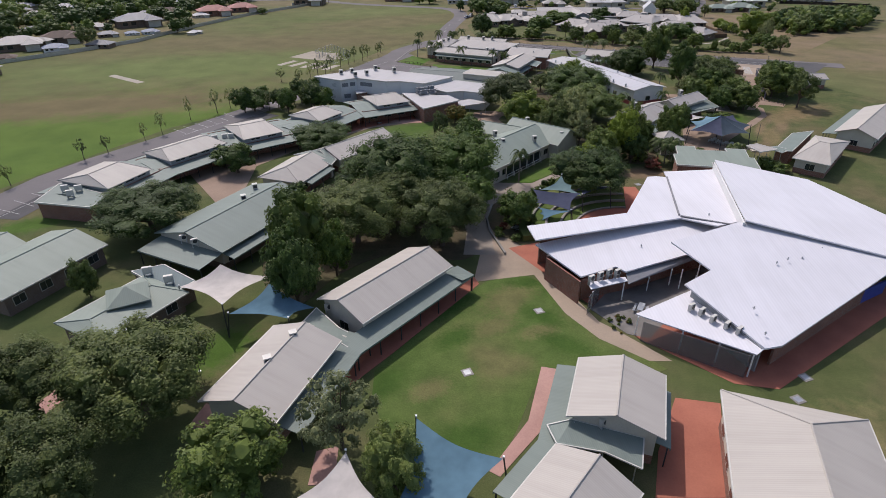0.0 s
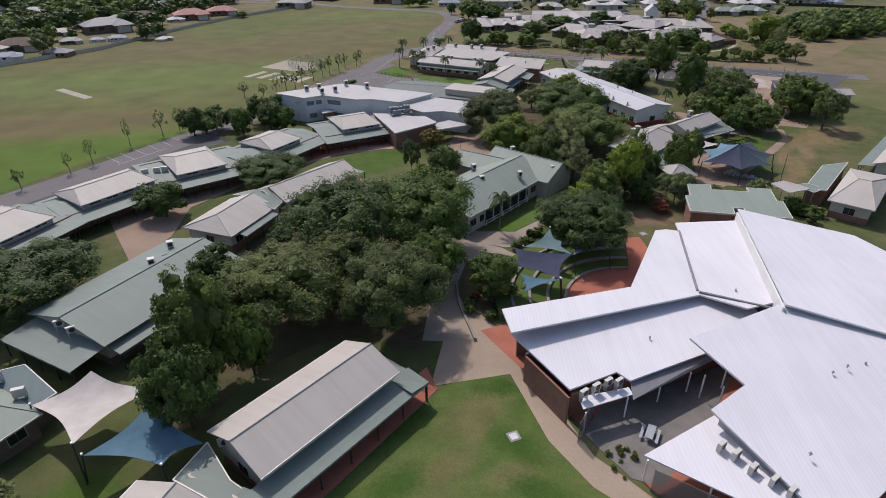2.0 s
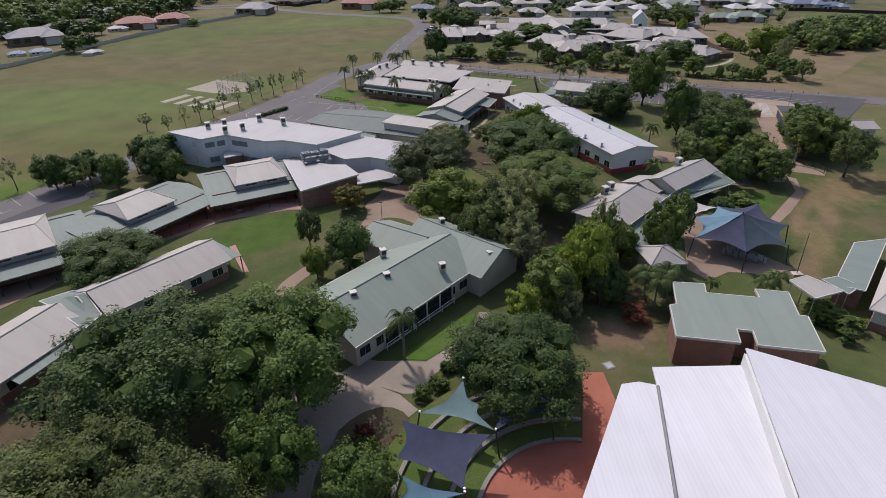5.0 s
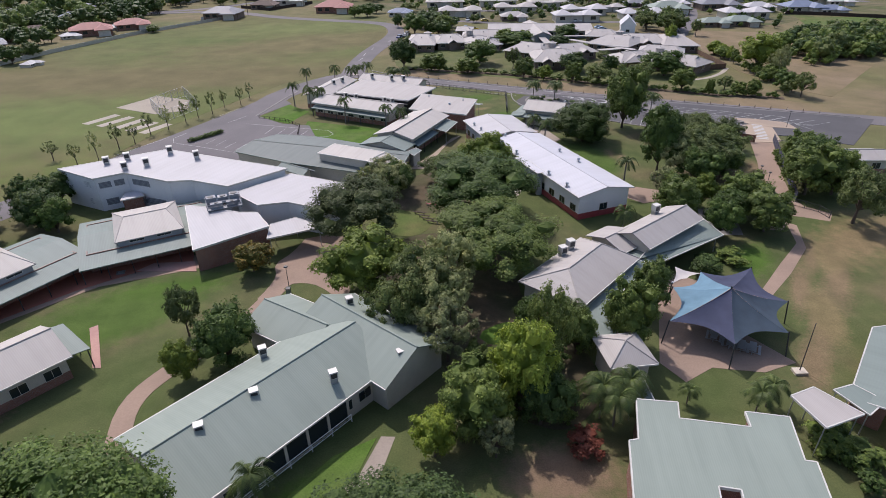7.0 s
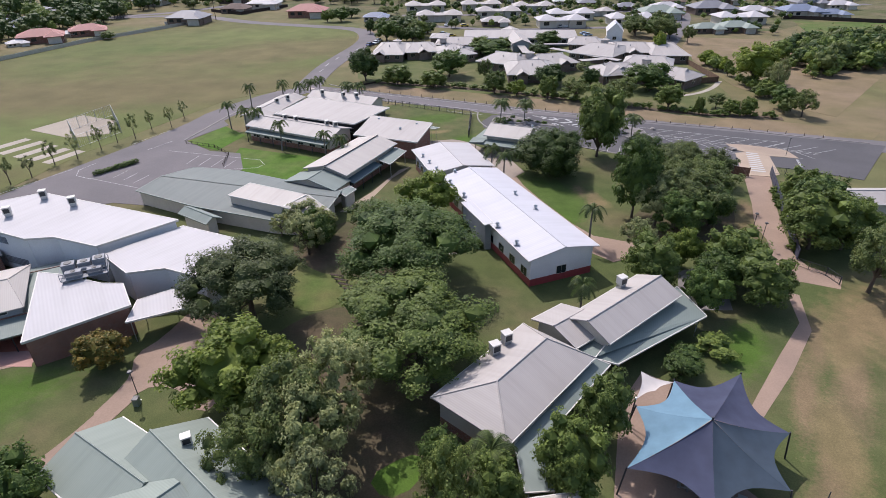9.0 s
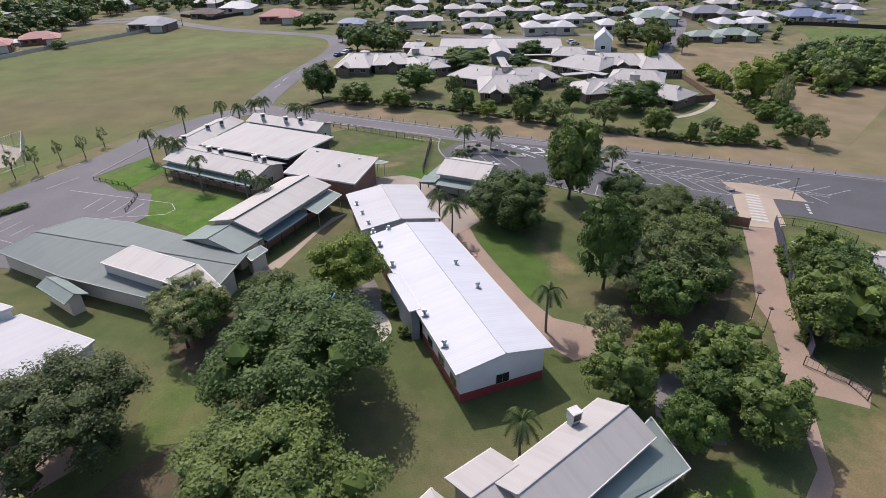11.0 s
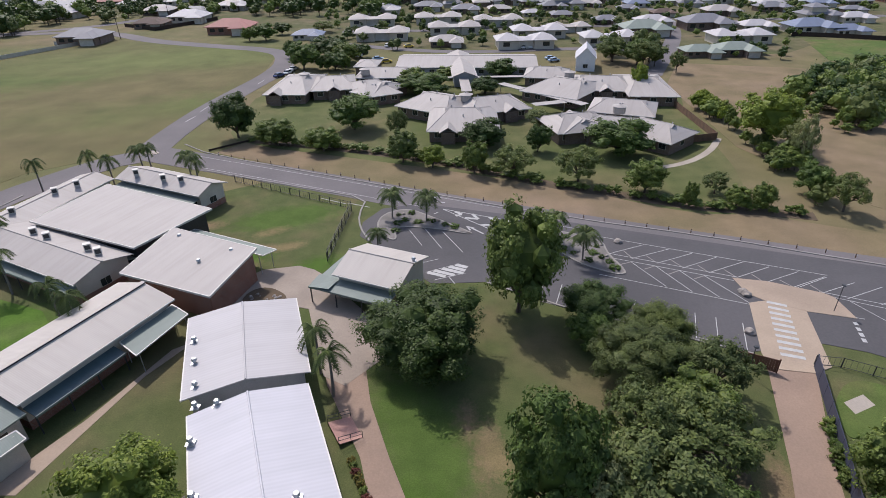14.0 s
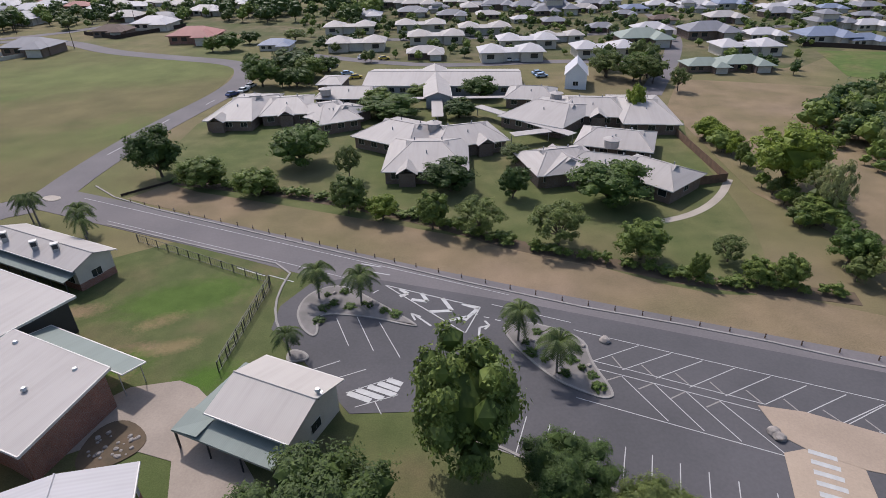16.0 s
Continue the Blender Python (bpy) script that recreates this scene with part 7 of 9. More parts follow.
def tree_proto(seed, leaf, kind, leaf_size, label, gaps=0.0):
    """A tree of height 1 and crown radius 0.5: tapered trunk, forked limbs, and a crown of lobes, each of many leafy clumps; gaps: the share of lobes left out."""
    rng = np.random.default_rng(seed)
    ob = thing("shrub", 0, 0, 0, 0, label, "shrub") if kind == "bush" else thing("tree", 0, 0, 0, 0, label, "tree")
    base, mid, tall, low, lobes, lr, flat, clumps, leaves, core = KINDS[kind]
    t, c = Shape(), Shape()
    t.tube((0, 0, -0.02), (0.006, 0.002, base * 0.5), 0.034, 0.026, 4 if kind == "far" else 7)
    t.tube((0.006, 0.002, base * 0.5 - 0.005), (0.014, 0.004, base), 0.026, 0.021, 4 if kind == "far" else 7)
    phase = rng.uniform(0, 6.28, 4)
    spots = []
    for i in range(lobes):
        u = low + (1 - low) * (i + 0.5) / lobes
        a = i * 2.39996 + rng.uniform(-0.35, 0.35)
        k = math.sqrt(max(0.0, 1 - u * u))
        swell = 1 + 0.10 * math.cos(a - phase[0]) + 0.09 * math.cos(2 * a - phase[1]) + 0.08 * math.cos(3 * a - phase[2] + 2 * u)
        if rng.random() < gaps:
            continue
        r = lr * rng.uniform(0.72, 1.3)
        d = rng.uniform(0.8, 1.06) if i % 5 else rng.uniform(0.45, 0.75)
        rr = (0.5 - lr * 0.85) * k * swell * d * (rng.uniform(0.5, 1.1) if kind == "young" else 1)
        z = mid + (tall - lr * flat * 0.6) * u * d * (1 + 0.14 * math.cos(a - phase[3]))
        spots.append((Vector((rr * math.cos(a), rr * math.sin(a), z)), r, Vector((k * math.cos(a), k * math.sin(a), max(u, -0.2) + 0.25)).normalized()))
    step = max(1, len(spots) // (2 if kind == "far" else 4 if kind in ("bush", "young") else 11))
    for p, r, o in spots[::step]:
        m = Vector((p.x * 0.45, p.y * 0.45, base + (p.z - base) * 0.5))
        t.tube((0.014, 0.004, base - 0.02), m, 0.017, 0.011, 3 if kind == "far" else 5)
        t.tube(m, p, 0.011, 0.004, 3 if kind == "far" else 4)
    for p, r, o in spots:
        ov = np.array(o)
        dirs = unit_rows(rng.normal(size=(clumps, 3)) + ov * 0.9)
        cc = np.array(p) + dirs * r * np.array((1, 1, flat)) * rng.uniform(0.55, 0.9, (clumps, 1))
        leaf_spray(c, rng, cc, unit_rows(dirs + ov * 0.5), r * rng.uniform(0.28, 0.58, clumps), flat, leaves, leaf_size)
        if core:
            j = rng.uniform(0.75, 1.15, len(ICO_V))
            c.add([(p.x + v.x * r * core * q, p.y + v.y * r * core * q, p.z + v.z * r * core * flat * q) for v, q in zip(ICO_V, j)], ICO_F)
    if kind in ("round", "broad", "tall", "spread", "far"):
        k = 0.30 if kind == "spread" else 0.34
        c.add([(v.x * k, v.y * k, mid + v.z * tall * (0.42 if kind == "spread" else 0.7)) for v in ICO_V], ICO_F)
    part("trunk", t, BARK, ob)
    part("crown", c, leaf, ob)
    return ob


PROTO = {}


def proto(key, *args):
    ob = tree_proto(*args)
    ob.matrix_basis = pose(0, -400, 0)
    PROTO[key] = [ob, False]


proto("spread_olive", 1, LEAF_OLIVE, "spread", 0.0098, "broad spreading tree with fine olive leaves")
proto("spread_dark", 2, LEAF_DARK, "spread", 0.0098, "broad spreading tree with dark leaves")
proto("spread_mid", 32, LEAF_MID, "spread", 0.0098, "broad spreading tree with fresh green leaves")
proto("round_dark", 3, LEAF_DARK, "round", 0.019, "dense round tree with dark glossy leaves")
proto("round_mid", 4, LEAF_MID, "round", 0.019, "rounded leafy green tree")
proto("round_bright", 5, LEAF_BRIGHT, "round", 0.019, "bright green leafy tree")
proto("round_olive", 33, LEAF_GUM, "round", 0.016, "rounded tree with fine pale olive leaves")
proto("broad_dark", 34, LEAF_DEEP, "broad", 0.0115, "large dense dome-shaped tree with dark glossy leaves")
proto("tall_dark", 16, LEAF_DARK, "tall", 0.018, "tall upright dark green tree")
proto("wispy_grey", 7, LEAF_GREY, "wispy", 0.0145, "thin grey-green tree with open crown", 0.12)
proto("wispy_olive", 8, LEAF_GUM, "wispy", 0.016, "open-crowned gum tree with olive leaves", 0.06)
proto("young", 17, LEAF_YOUNG, "young", 0.028, "thin young street tree with a sparse crown")
proto("young_grey", 18, LEAF_GREY, "young", 0.028, "thin young grey-green tree with a sparse crown")
proto("bush_mid", 9, LEAF_MID, "bush", 0.034, "low leafy green shrub")
proto("bush_dark", 10, LEAF_DARK, "bush", 0.034, "low dark green shrub")
proto("bush_red", 11, LEAF_RED, "bush", 0.034, "low dark red shrub")
proto("bush_gold", 13, LEAF_GOLD, "bush", 0.034, "low shrub with golden flowers")
proto("gold", 12, LEAF_GOLD, "round", 0.022, "small tree with golden flowers")
proto("far_mid", 21, LEAF_MID, "far", 0.05, "leafy green garden trees among houses")
proto("far_dark", 22, LEAF_DARK, "far", 0.05, "dark green trees among houses")
proto("far_olive", 23, LEAF_OLIVE, "far", 0.045, "olive gum trees on the far edge")
proto("far_hedge", 24, LEAF_MID, "far", 0.05, "low uneven green hedge along the verge")
TREE_RNG = random.Random(77)


WOODS = {}


def plant(key, x, y, r, h):
    ob, used = PROTO[key]
    if key.startswith("far_"):
        WOODS.setdefault(key, []).append(pose(x, y, 0, 0, 0, TREE_RNG.uniform(0, 360)) @ Matrix.Diagonal((r * 2, r * 2, h, 1)))
        return None
    turn = TREE_RNG.uniform(0, 360)
    k = ob.scale if used else (1, 1, 1)
    m = pose(x, y, 0, 0, 0, turn) @ Matrix.Diagonal((r * 2 / k[0], r * 2 / k[1], h / k[2], 1))
    if not used:
        PROTO[key][1] = True
        ob.matrix_basis = m
        return ob
    return copy_thing(ob, m)


plant("spread_olive", -31.5, 43.5, 8.00, 10.0)
plant("spread_olive", -42.0, 42.0, 5.50, 9.5)
plant("spread_olive", -34.0, 31.5, 5.60, 10.0)
plant("round_mid", -18.6, 34.2, 4.70, 8.0)
plant("wispy_grey", -10.0, 38.6, 3.60, 8.5)
plant("round_olive", -4.4, 33.6, 3.00, 8.0)
plant("spread_dark", -49.2, 85.6, 8.40, 8.0)
plant("round_mid", -49.0, 65.5, 2.00, 6.0)
plant("round_mid", -20.3, 69.6, 4.30, 14.0)
plant("round_dark", -19.5, 62.8, 3.90, 12.0)
plant("round_dark", -15.6, 70.7, 2.90, 9.0)
plant("spread_olive", -13.8, 80.8, 8.00, 10.0)
plant("spread_olive", -0.1, 79.4, 6.80, 11.0)
plant("spread_dark", -9.0, 96.0, 9.20, 12.5)
plant("spread_dark", 3.2, 98.5, 8.60, 12.5)
plant("round_dark", 4.5, 88.0, 3.80, 9.0)
plant("round_dark", -24.5, 86.5, 3.60, 8.0)
plant("spread_olive", -7.5, 88.0, 6.00, 9.5)
plant("spread_dark", -26.7, 123.7, 6.90, 6.8)
plant("round_dark", -43.0, 112.1, 4.30, 6.5)
plant("round_dark", 6.2, 125.7, 3.70, 8.0)
plant("wispy_olive", -0.5, 131.1, 2.20, 7.5)
plant("round_bright", 2.0, 123.3, 2.00, 5.3)
plant("round_dark", 12.8, 85.2, 3.50, 7.0)
plant("spread_dark", 27.8, 98.4, 7.00, 9.0)
plant("round_bright", 20.6, 139.9, 5.80, 9.5)
plant("spread_olive", 18.0, 155.1, 7.40, 10.5)
plant("spread_mid", 38.7, 146.5, 8.90, 9.5)
plant("wispy_olive", 28.7, 132.5, 4.60, 11.0)
plant("wispy_grey", 31.5, 136.8, 4.30, 11.0)
plant("wispy_olive", 25.5, 128.5, 3.60, 9.0)
plant("round_bright", 38.8, 117.6, 3.50, 11.5)
plant("round_mid", 33.5, 115.0, 3.80, 8.0)
plant("round_bright", 29.9, 111.8, 2.40, 6.0)
plant("wispy_grey", 35.7, 111.5, 1.90, 5.0)
plant("round_mid", 57.3, 133.9, 2.80, 8.0)
plant("round_mid", 52.6, 127.6, 3.10, 9.0)
plant("wispy_olive", 42.6, 123.2, 2.60, 11.5)
plant("round_dark", 41.6, 129.8, 2.20, 5.5)
plant("round_dark", 40.6, 115.5, 2.80, 7.0)
plant("round_mid", 46.5, 126.2, 2.40, 6.5)
plant("tall_dark", 75.3, 181.6, 4.00, 14.0)
plant("wispy_olive", 83.0, 179.5, 6.20, 9.5)
plant("round_dark", 80.2, 174.6, 4.20, 8.0)
plant("wispy_olive", 89.3, 186.6, 5.20, 8.0)
plant("wispy_grey", 78.2, 178.4, 3.80, 9.0)
plant("round_dark", 87.0, 178.0, 3.40, 7.0)
plant("round_mid", 90.8, 190.5, 3.60, 7.0)
plant("wispy_olive", 84.5, 187.5, 4.00, 8.5)
plant("spread_olive", 88.0, 197.6, 5.20, 7.0)
plant("spread_dark", 85.7, 208.6, 4.00, 5.5)
plant("spread_olive", 92.0, 203.0, 3.80, 6.0)
plant("wispy_olive", 95.2, 195.5, 3.40, 7.0)
plant("round_dark", 84.2, 203.4, 2.60, 5.0)
plant("round_mid", 71.1, 160.1, 3.90, 8.0)
plant("round_dark", 75.2, 153.8, 2.90, 7.0)
plant("round_mid", 83.2, 162.8, 4.20, 7.5)
plant("round_mid", 83.8, 155.4, 4.30, 7.5)
plant("round_bright", 76.9, 164.9, 2.60, 6.5)
plant("round_dark", 79.2, 158.4, 3.40, 6.5)
plant("wispy_grey", 71.9, 168.6, 2.60, 6.5)
plant("round_mid", 77.0, 211.4, 5.20, 15.0)
plant("broad_dark", 65.2, 202.1, 7.30, 9.0)
plant("round_bright", 40.6, 182.2, 4.70, 8.8)
plant("wispy_olive", 31.0, 179.0, 3.50, 5.5)
plant("round_mid", 98.6, 169.6, 5.40, 10.0)
plant("round_dark", 102.6, 176.0, 4.80, 9.5)
plant("wispy_olive", 99.8, 157.6, 4.40, 10.0)
plant("round_mid", 104.2, 182.2, 3.60, 8.0)
plant("round_mid", 103.4, 169.2, 4.60, 9.0)
plant("gold", 3.4, 146.2, 2.90, 5.0)
plant("round_dark", -36.5, 161.5, 4.00, 7.5)
plant("round_dark", -33.2, 160.2, 3.20, 6.5)
plant("bush_red", 44.3, 111.9, 2.00, 2.5)
plant("bush_mid", 67.9, 111.9, 2.40, 2.5)
plant("bush_mid", 69.7, 109.8, 2.33, 2.5)
plant("round_dark", 68.5, 142.4, 2.20, 3.0)
plant("bush_mid", 74.0, 146.0, 2.60, 2.4)
plant("bush_dark", 69.9, 145.0, 1.90, 2.5)
plant("spread_dark", 38.0, 162.0, 9.60, 11.0)
plant("round_dark", 19.8, 286.4, 5.18, 10.8)
plant("round_mid", 30.6, 280.1, 4.66, 6.3)
plant("round_mid", 42.2, 275.2, 4.21, 5.6)
plant("round_dark", 47.5, 290.6, 6.50, 9.0)
plant("wispy_olive", 58.8, 281.9, 2.53, 7.3)
plant("round_mid", 60.4, 266.7, 3.39, 6.9)
plant("round_bright", 66.6, 263.3, 2.75, 4.9)
plant("round_mid", 75.1, 259.4, 2.78, 6.7)
plant("round_dark", 78.9, 275.2, 4.96, 6.7)
plant("wispy_olive", 82.7, 257.1, 4.09, 6.4)
plant("round_dark", 90.1, 271.1, 2.94, 6.5)
plant("wispy_olive", 94.6, 252.6, 4.56, 7.4)
plant("round_dark", 107.5, 266.8, 6.96, 8.4)
plant("round_mid", 106.0, 247.9, 3.89, 6.5)
plant("round_mid", 111.6, 241.2, 1.28, 4.7)
plant("wispy_olive", 118.6, 246.5, 2.65, 4.1)
plant("round_mid", 119.6, 240.4, 2.27, 4.0)
plant("round_mid", 123.7, 239.6, 2.26, 4.7)
plant("round_dark", 65.5, 324.1, 8.20, 6.4)
plant("round_dark", 83.5, 323.1, 4.50, 5.2)
plant("round_dark", 90.8, 342.5, 5.43, 6.4)
plant("round_mid", 36.1, 373.6, 5.18, 7.0)
plant("round_bright", 127.8, 317.8, 2.80, 9.1)
plant("round_bright", 141.7, 272.2, 7.47, 12.5)
plant("wispy_olive", 150.1, 344.8, 2.95, 7.1)
plant("wispy_olive", 134.3, 364.6, 6.55, 8.4)
plant("wispy_olive", 142.0, 355.0, 6.28, 9.0)
plant("round_mid", 138.5, 257.1, 3.72, 4.8)
plant("round_dark", 135.4, 244.6, 3.42, 6.5)
plant("wispy_olive", 137.0, 237.6, 3.46, 6.8)
plant("round_mid", 139.3, 284.3, 1.63, 5.0)
plant("wispy_grey", 142.4, 262.3, 3.05, 8.6)
plant("round_mid", 73.6, 345.2, 5.03, 3.7)
plant("wispy_olive", 93.2, 288.4, 3.66, 4.5)
plant("round_bright", 141.3, 292.8, 2.41, 4.5)
plant("round_bright", 139.5, 301.4, 3.06, 4.9)
plant("wispy_grey", 30.3, 130.0, 4.24, 10.0)
plant("wispy_grey", 31.5, 125.3, 3.21, 8.0)
plant("round_mid", 41.2, 118.4, 2.18, 7.0)
plant("wispy_grey", 22.3, 171.2, 3.38, 7.0)
plant("round_dark", 23.6, 172.6, 2.82, 7.0)
plant("wispy_olive", -157.7, 265.3, 4.81, 9.3)
plant("round_dark", -195.5, 295.4, 5.58, 6.7)
plant("round_dark", -134.1, 305.9, 4.32, 7.4)
plant("round_mid", -134.3, 319.3, 3.75, 6.0)
plant("round_mid", -111.6, 381.4, 3.54, 3.7)
plant("round_dark", -201.8, 279.5, 5.31, 10.6)
plant("round_dark", 21.7, 363.5, 6.25, 9.8)
plant("round_dark", 28.0, 379.9, 7.53, 8.8)
plant("round_mid", 28.7, 397.8, 4.70, 6.1)
plant("round_dark", 33.2, 361.2, 4.73, 6.5)
plant("round_dark", -7.6, 428.6, 5.51, 7.6)
plant("round_mid", -14.9, 427.4, 3.58, 6.1)
plant("round_dark", -3.8, 444.2, 4.43, 5.8)
plant("wispy_olive", 15.5, 449.1, 5.81, 5.5)
plant("round_dark", 39.8, 382.7, 4.01, 5.7)
plant("round_mid", 61.4, 330.2, 4.67, 6.4)
plant("wispy_grey", 140.9, 257.8, 2.35, 10.7)
plant("round_dark", 134.1, 365.9, 3.76, 8.9)
plant("round_dark", 141.3, 358.8, 5.46, 9.4)
FAR3 = ("far_mid", "far_dark", "far_dark", "far_olive")
scatter([(-214.54, 248.47), (-213.75, 266.95), (-191.31, 307.58), (-168.32, 377.46), (-136.91, 437.34), (-126.86, 397.09), (-153.44, 341.80), (-170.61, 285.68), (-196.02, 242.69), (-197.77, 227.08)], 46, FAR3, 4, 8, 9)
scatter([(-249.85, 293.54), (-222.89, 351.16), (-189.32, 427.77), (-148.74, 477.43), (-141.04, 437.70), (-170.69, 383.13), (-193.53, 311.44), (-227.39, 264.87)], 90, ("far_dark", "far_dark", "far_mid"), 6, 11, 9)
scatter([(-69.61, 558.50), (-19.17, 622.25), (62.53, 614.36), (45.97, 494.28), (17.11, 498.45), (-23.36, 504.31)], 80, ("far_dark", "far_dark", "far_mid"), 7, 12)
scatter([(-376.89, 490.04), (-137.92, 503.14), (-134.76, 430.08), (-166.02, 371.95), (-193.37, 327.20), (-226.27, 284.06)], 130, FAR3, 5, 11, 6)
scatter([(-400.02, 535.81), (-143.04, 530.78), (-133.87, 474.98), (-163.65, 417.37), (-188.21, 364.76), (-227.18, 319.91)], 150, ("far_dark", "far_dark", "far_mid"), 7, 13, 6)
scatter([(-287.44, 680.25), (-104.47, 645.80), (-29.66, 515.87), (-72.29, 491.57), (-112.93, 497.18), (-160.73, 494.40)], 130, FAR3, 4, 8, 8)
scatter([(17.11, 498.45), (148.21, 489.48), (186.02, 447.63), (166.66, 396.70), (138.60, 389.28), (63.37, 395.57), (32.87, 401.04)], 110, ("far_mid", "far_dark", "far_olive"), 2.5, 5, 7.5)
scatter([(78.83, 630.46), (378.98, 571.90), (279.54, 435.02), (165.90, 450.34), (77.32, 500.00)], 190, ("far_mid", "far_dark", "far_olive"), 2.5, 5, 8)
scatter([(165.38, 303.91), (183.71, 321.66), (213.50, 336.75), (235.61, 331.48), (204.13, 290.86), (164.91, 277.23)], 110, ("far_dark", "far_dark", "far_mid", "far_olive"), 5, 9)
scatter([(133.58, 268.53), (134.36, 257.17), (132.19, 232.18), (135.83, 231.99), (140.96, 252.82), (140.64, 268.06)], 8, ("far_mid", "far_olive", "far_dark"), 3, 5)
scatter([(140.64, 308.11), (144.48, 297.38), (140.50, 282.01), (137.89, 279.15), (138.21, 292.24)], 12, ("far_mid", "round_bright"), 3.5, 5)
scatter([(179.10, 395.27), (210.83, 386.32), (193.46, 358.18), (176.12, 362.38)], 14, ("far_mid", "far_dark"), 2.5, 5, 6)
scatter([(10.38, 388.49), (50.33, 399.09), (51.46, 386.96), (40.62, 353.10), (23.73, 358.25)], 7, ("round_mid", "round_dark", "far_mid"), 5, 8)
scatter([(129.56, 395.51), (154.79, 387.48), (144.19, 346.71), (129.55, 363.07)], 6, ("wispy_olive", "far_dark", "far_olive"), 7, 10, 6)
scatter([(-3.37, 565.67), (337.79, 506.47), (260.82, 400.52), (191.33, 415.19), (125.70, 400.06), (15.16, 451.23)], 170, ("far_mid", "far_dark", "far_mid"), 2, 4.5, 7.5)
scatter([(162.33, 299.96), (183.71, 321.66), (213.50, 336.75), (235.61, 331.48), (204.13, 290.86), (163.91, 275.85)], 70, ("far_hedge", "far_mid"), 2, 4)
scatter([(136.17, 273.58), (136.73, 261.27), (135.16, 237.13), (136.95, 234.40), (141.66, 256.71), (141.42, 273.21)], 16, ("far_hedge", "far_mid", "far_olive"), 1.5, 3.5)
# hedge row along the verge
HR = [(23.99, 283.61), (53.44, 273.90), (74.59, 262.62), (89.48, 252.25), (102.77, 246.36), (112.34, 241.22), (120.78, 239.03), (126.21, 237.63), (131.30, 236.01)]
strip("hedge_bed", HR, 3.2, 0.05, SOIL, "bare soil and leaf litter under the hedge", "garden bed", 1)
for (x0, y0), (x1, y1) in zip(HR, HR[1:]):
    d = math.hypot(x1 - x0, y1 - y0)
    for i in range(int(d / 1.5)):
        k = (i + SCATTER.uniform(0, 1)) / int(d / 1.5 + 1)
        plant("far_hedge", x0 + (x1 - x0) * k, y0 + (y1 - y0) * k + SCATTER.uniform(-0.6, 0.6), SCATTER.uniform(0.9, 1.6), SCATTER.uniform(1.1, 2.2))
HB = [(-28.11, 206.51), (-23.15, 213.08)]
for i in range(14):
    k = i / 13
    plant("bush_dark", HB[0][0] + (HB[1][0] - HB[0][0]) * k, HB[0][1] + (HB[1][1] - HB[0][1]) * k, SCATTER.uniform(0.8, 1.1), SCATTER.uniform(0.9, 1.3))
# young trees along the oval
for x, y in [(-54.31, 195.22), (-47.44, 192.29), (-44.05, 194.68), (-43.12, 202.21), (-41.10, 205.83), (-40.52, 213.00), (-37.31, 216.24), (-35.26, 222.49), (-33.78, 227.27), (-30.81, 230.14), (-29.51, 236.50), (-25.63, 239.08), (-25.27, 246.84)]:
    plant(SCATTER.choice(("young", "young_grey", "young")), x, y, SCATTER.uniform(1.3, 2.1), SCATTER.uniform(4.2, 6.8))
for x, y in [(-86.9, 105.9), (-80.1, 120.5), (-77.0, 124.9), (-72.4, 133.6), (-70.5, 138.9), (-67.8, 150.5), (-63.0, 157.4), (-61.0, 162.6), (-56.3, 160.1), (-53.1, 160.0), (-48.2, 157.5), (-45.9, 162.1), (-43.1, 165.6)]:
    plant(SCATTER.choice(("young", "young_grey", "young")), x, y, SCATTER.uniform(1.1, 2.0), SCATTER.uniform(4.0, 6.8))
for x, y in [(-55.08, 157.39), (-52.83, 158.96), (-51.32, 162.33), (-46.89, 162.16), (-42.88, 156.93), (-41.38, 167.40), (-38.81, 171.18), (-37.43, 161.80)]:
    plant(SCATTER.choice(("round_dark", "wispy_olive", "spread_dark")), x, y, SCATTER.uniform(2.6, 3.6), SCATTER.uniform(5, 7.5))


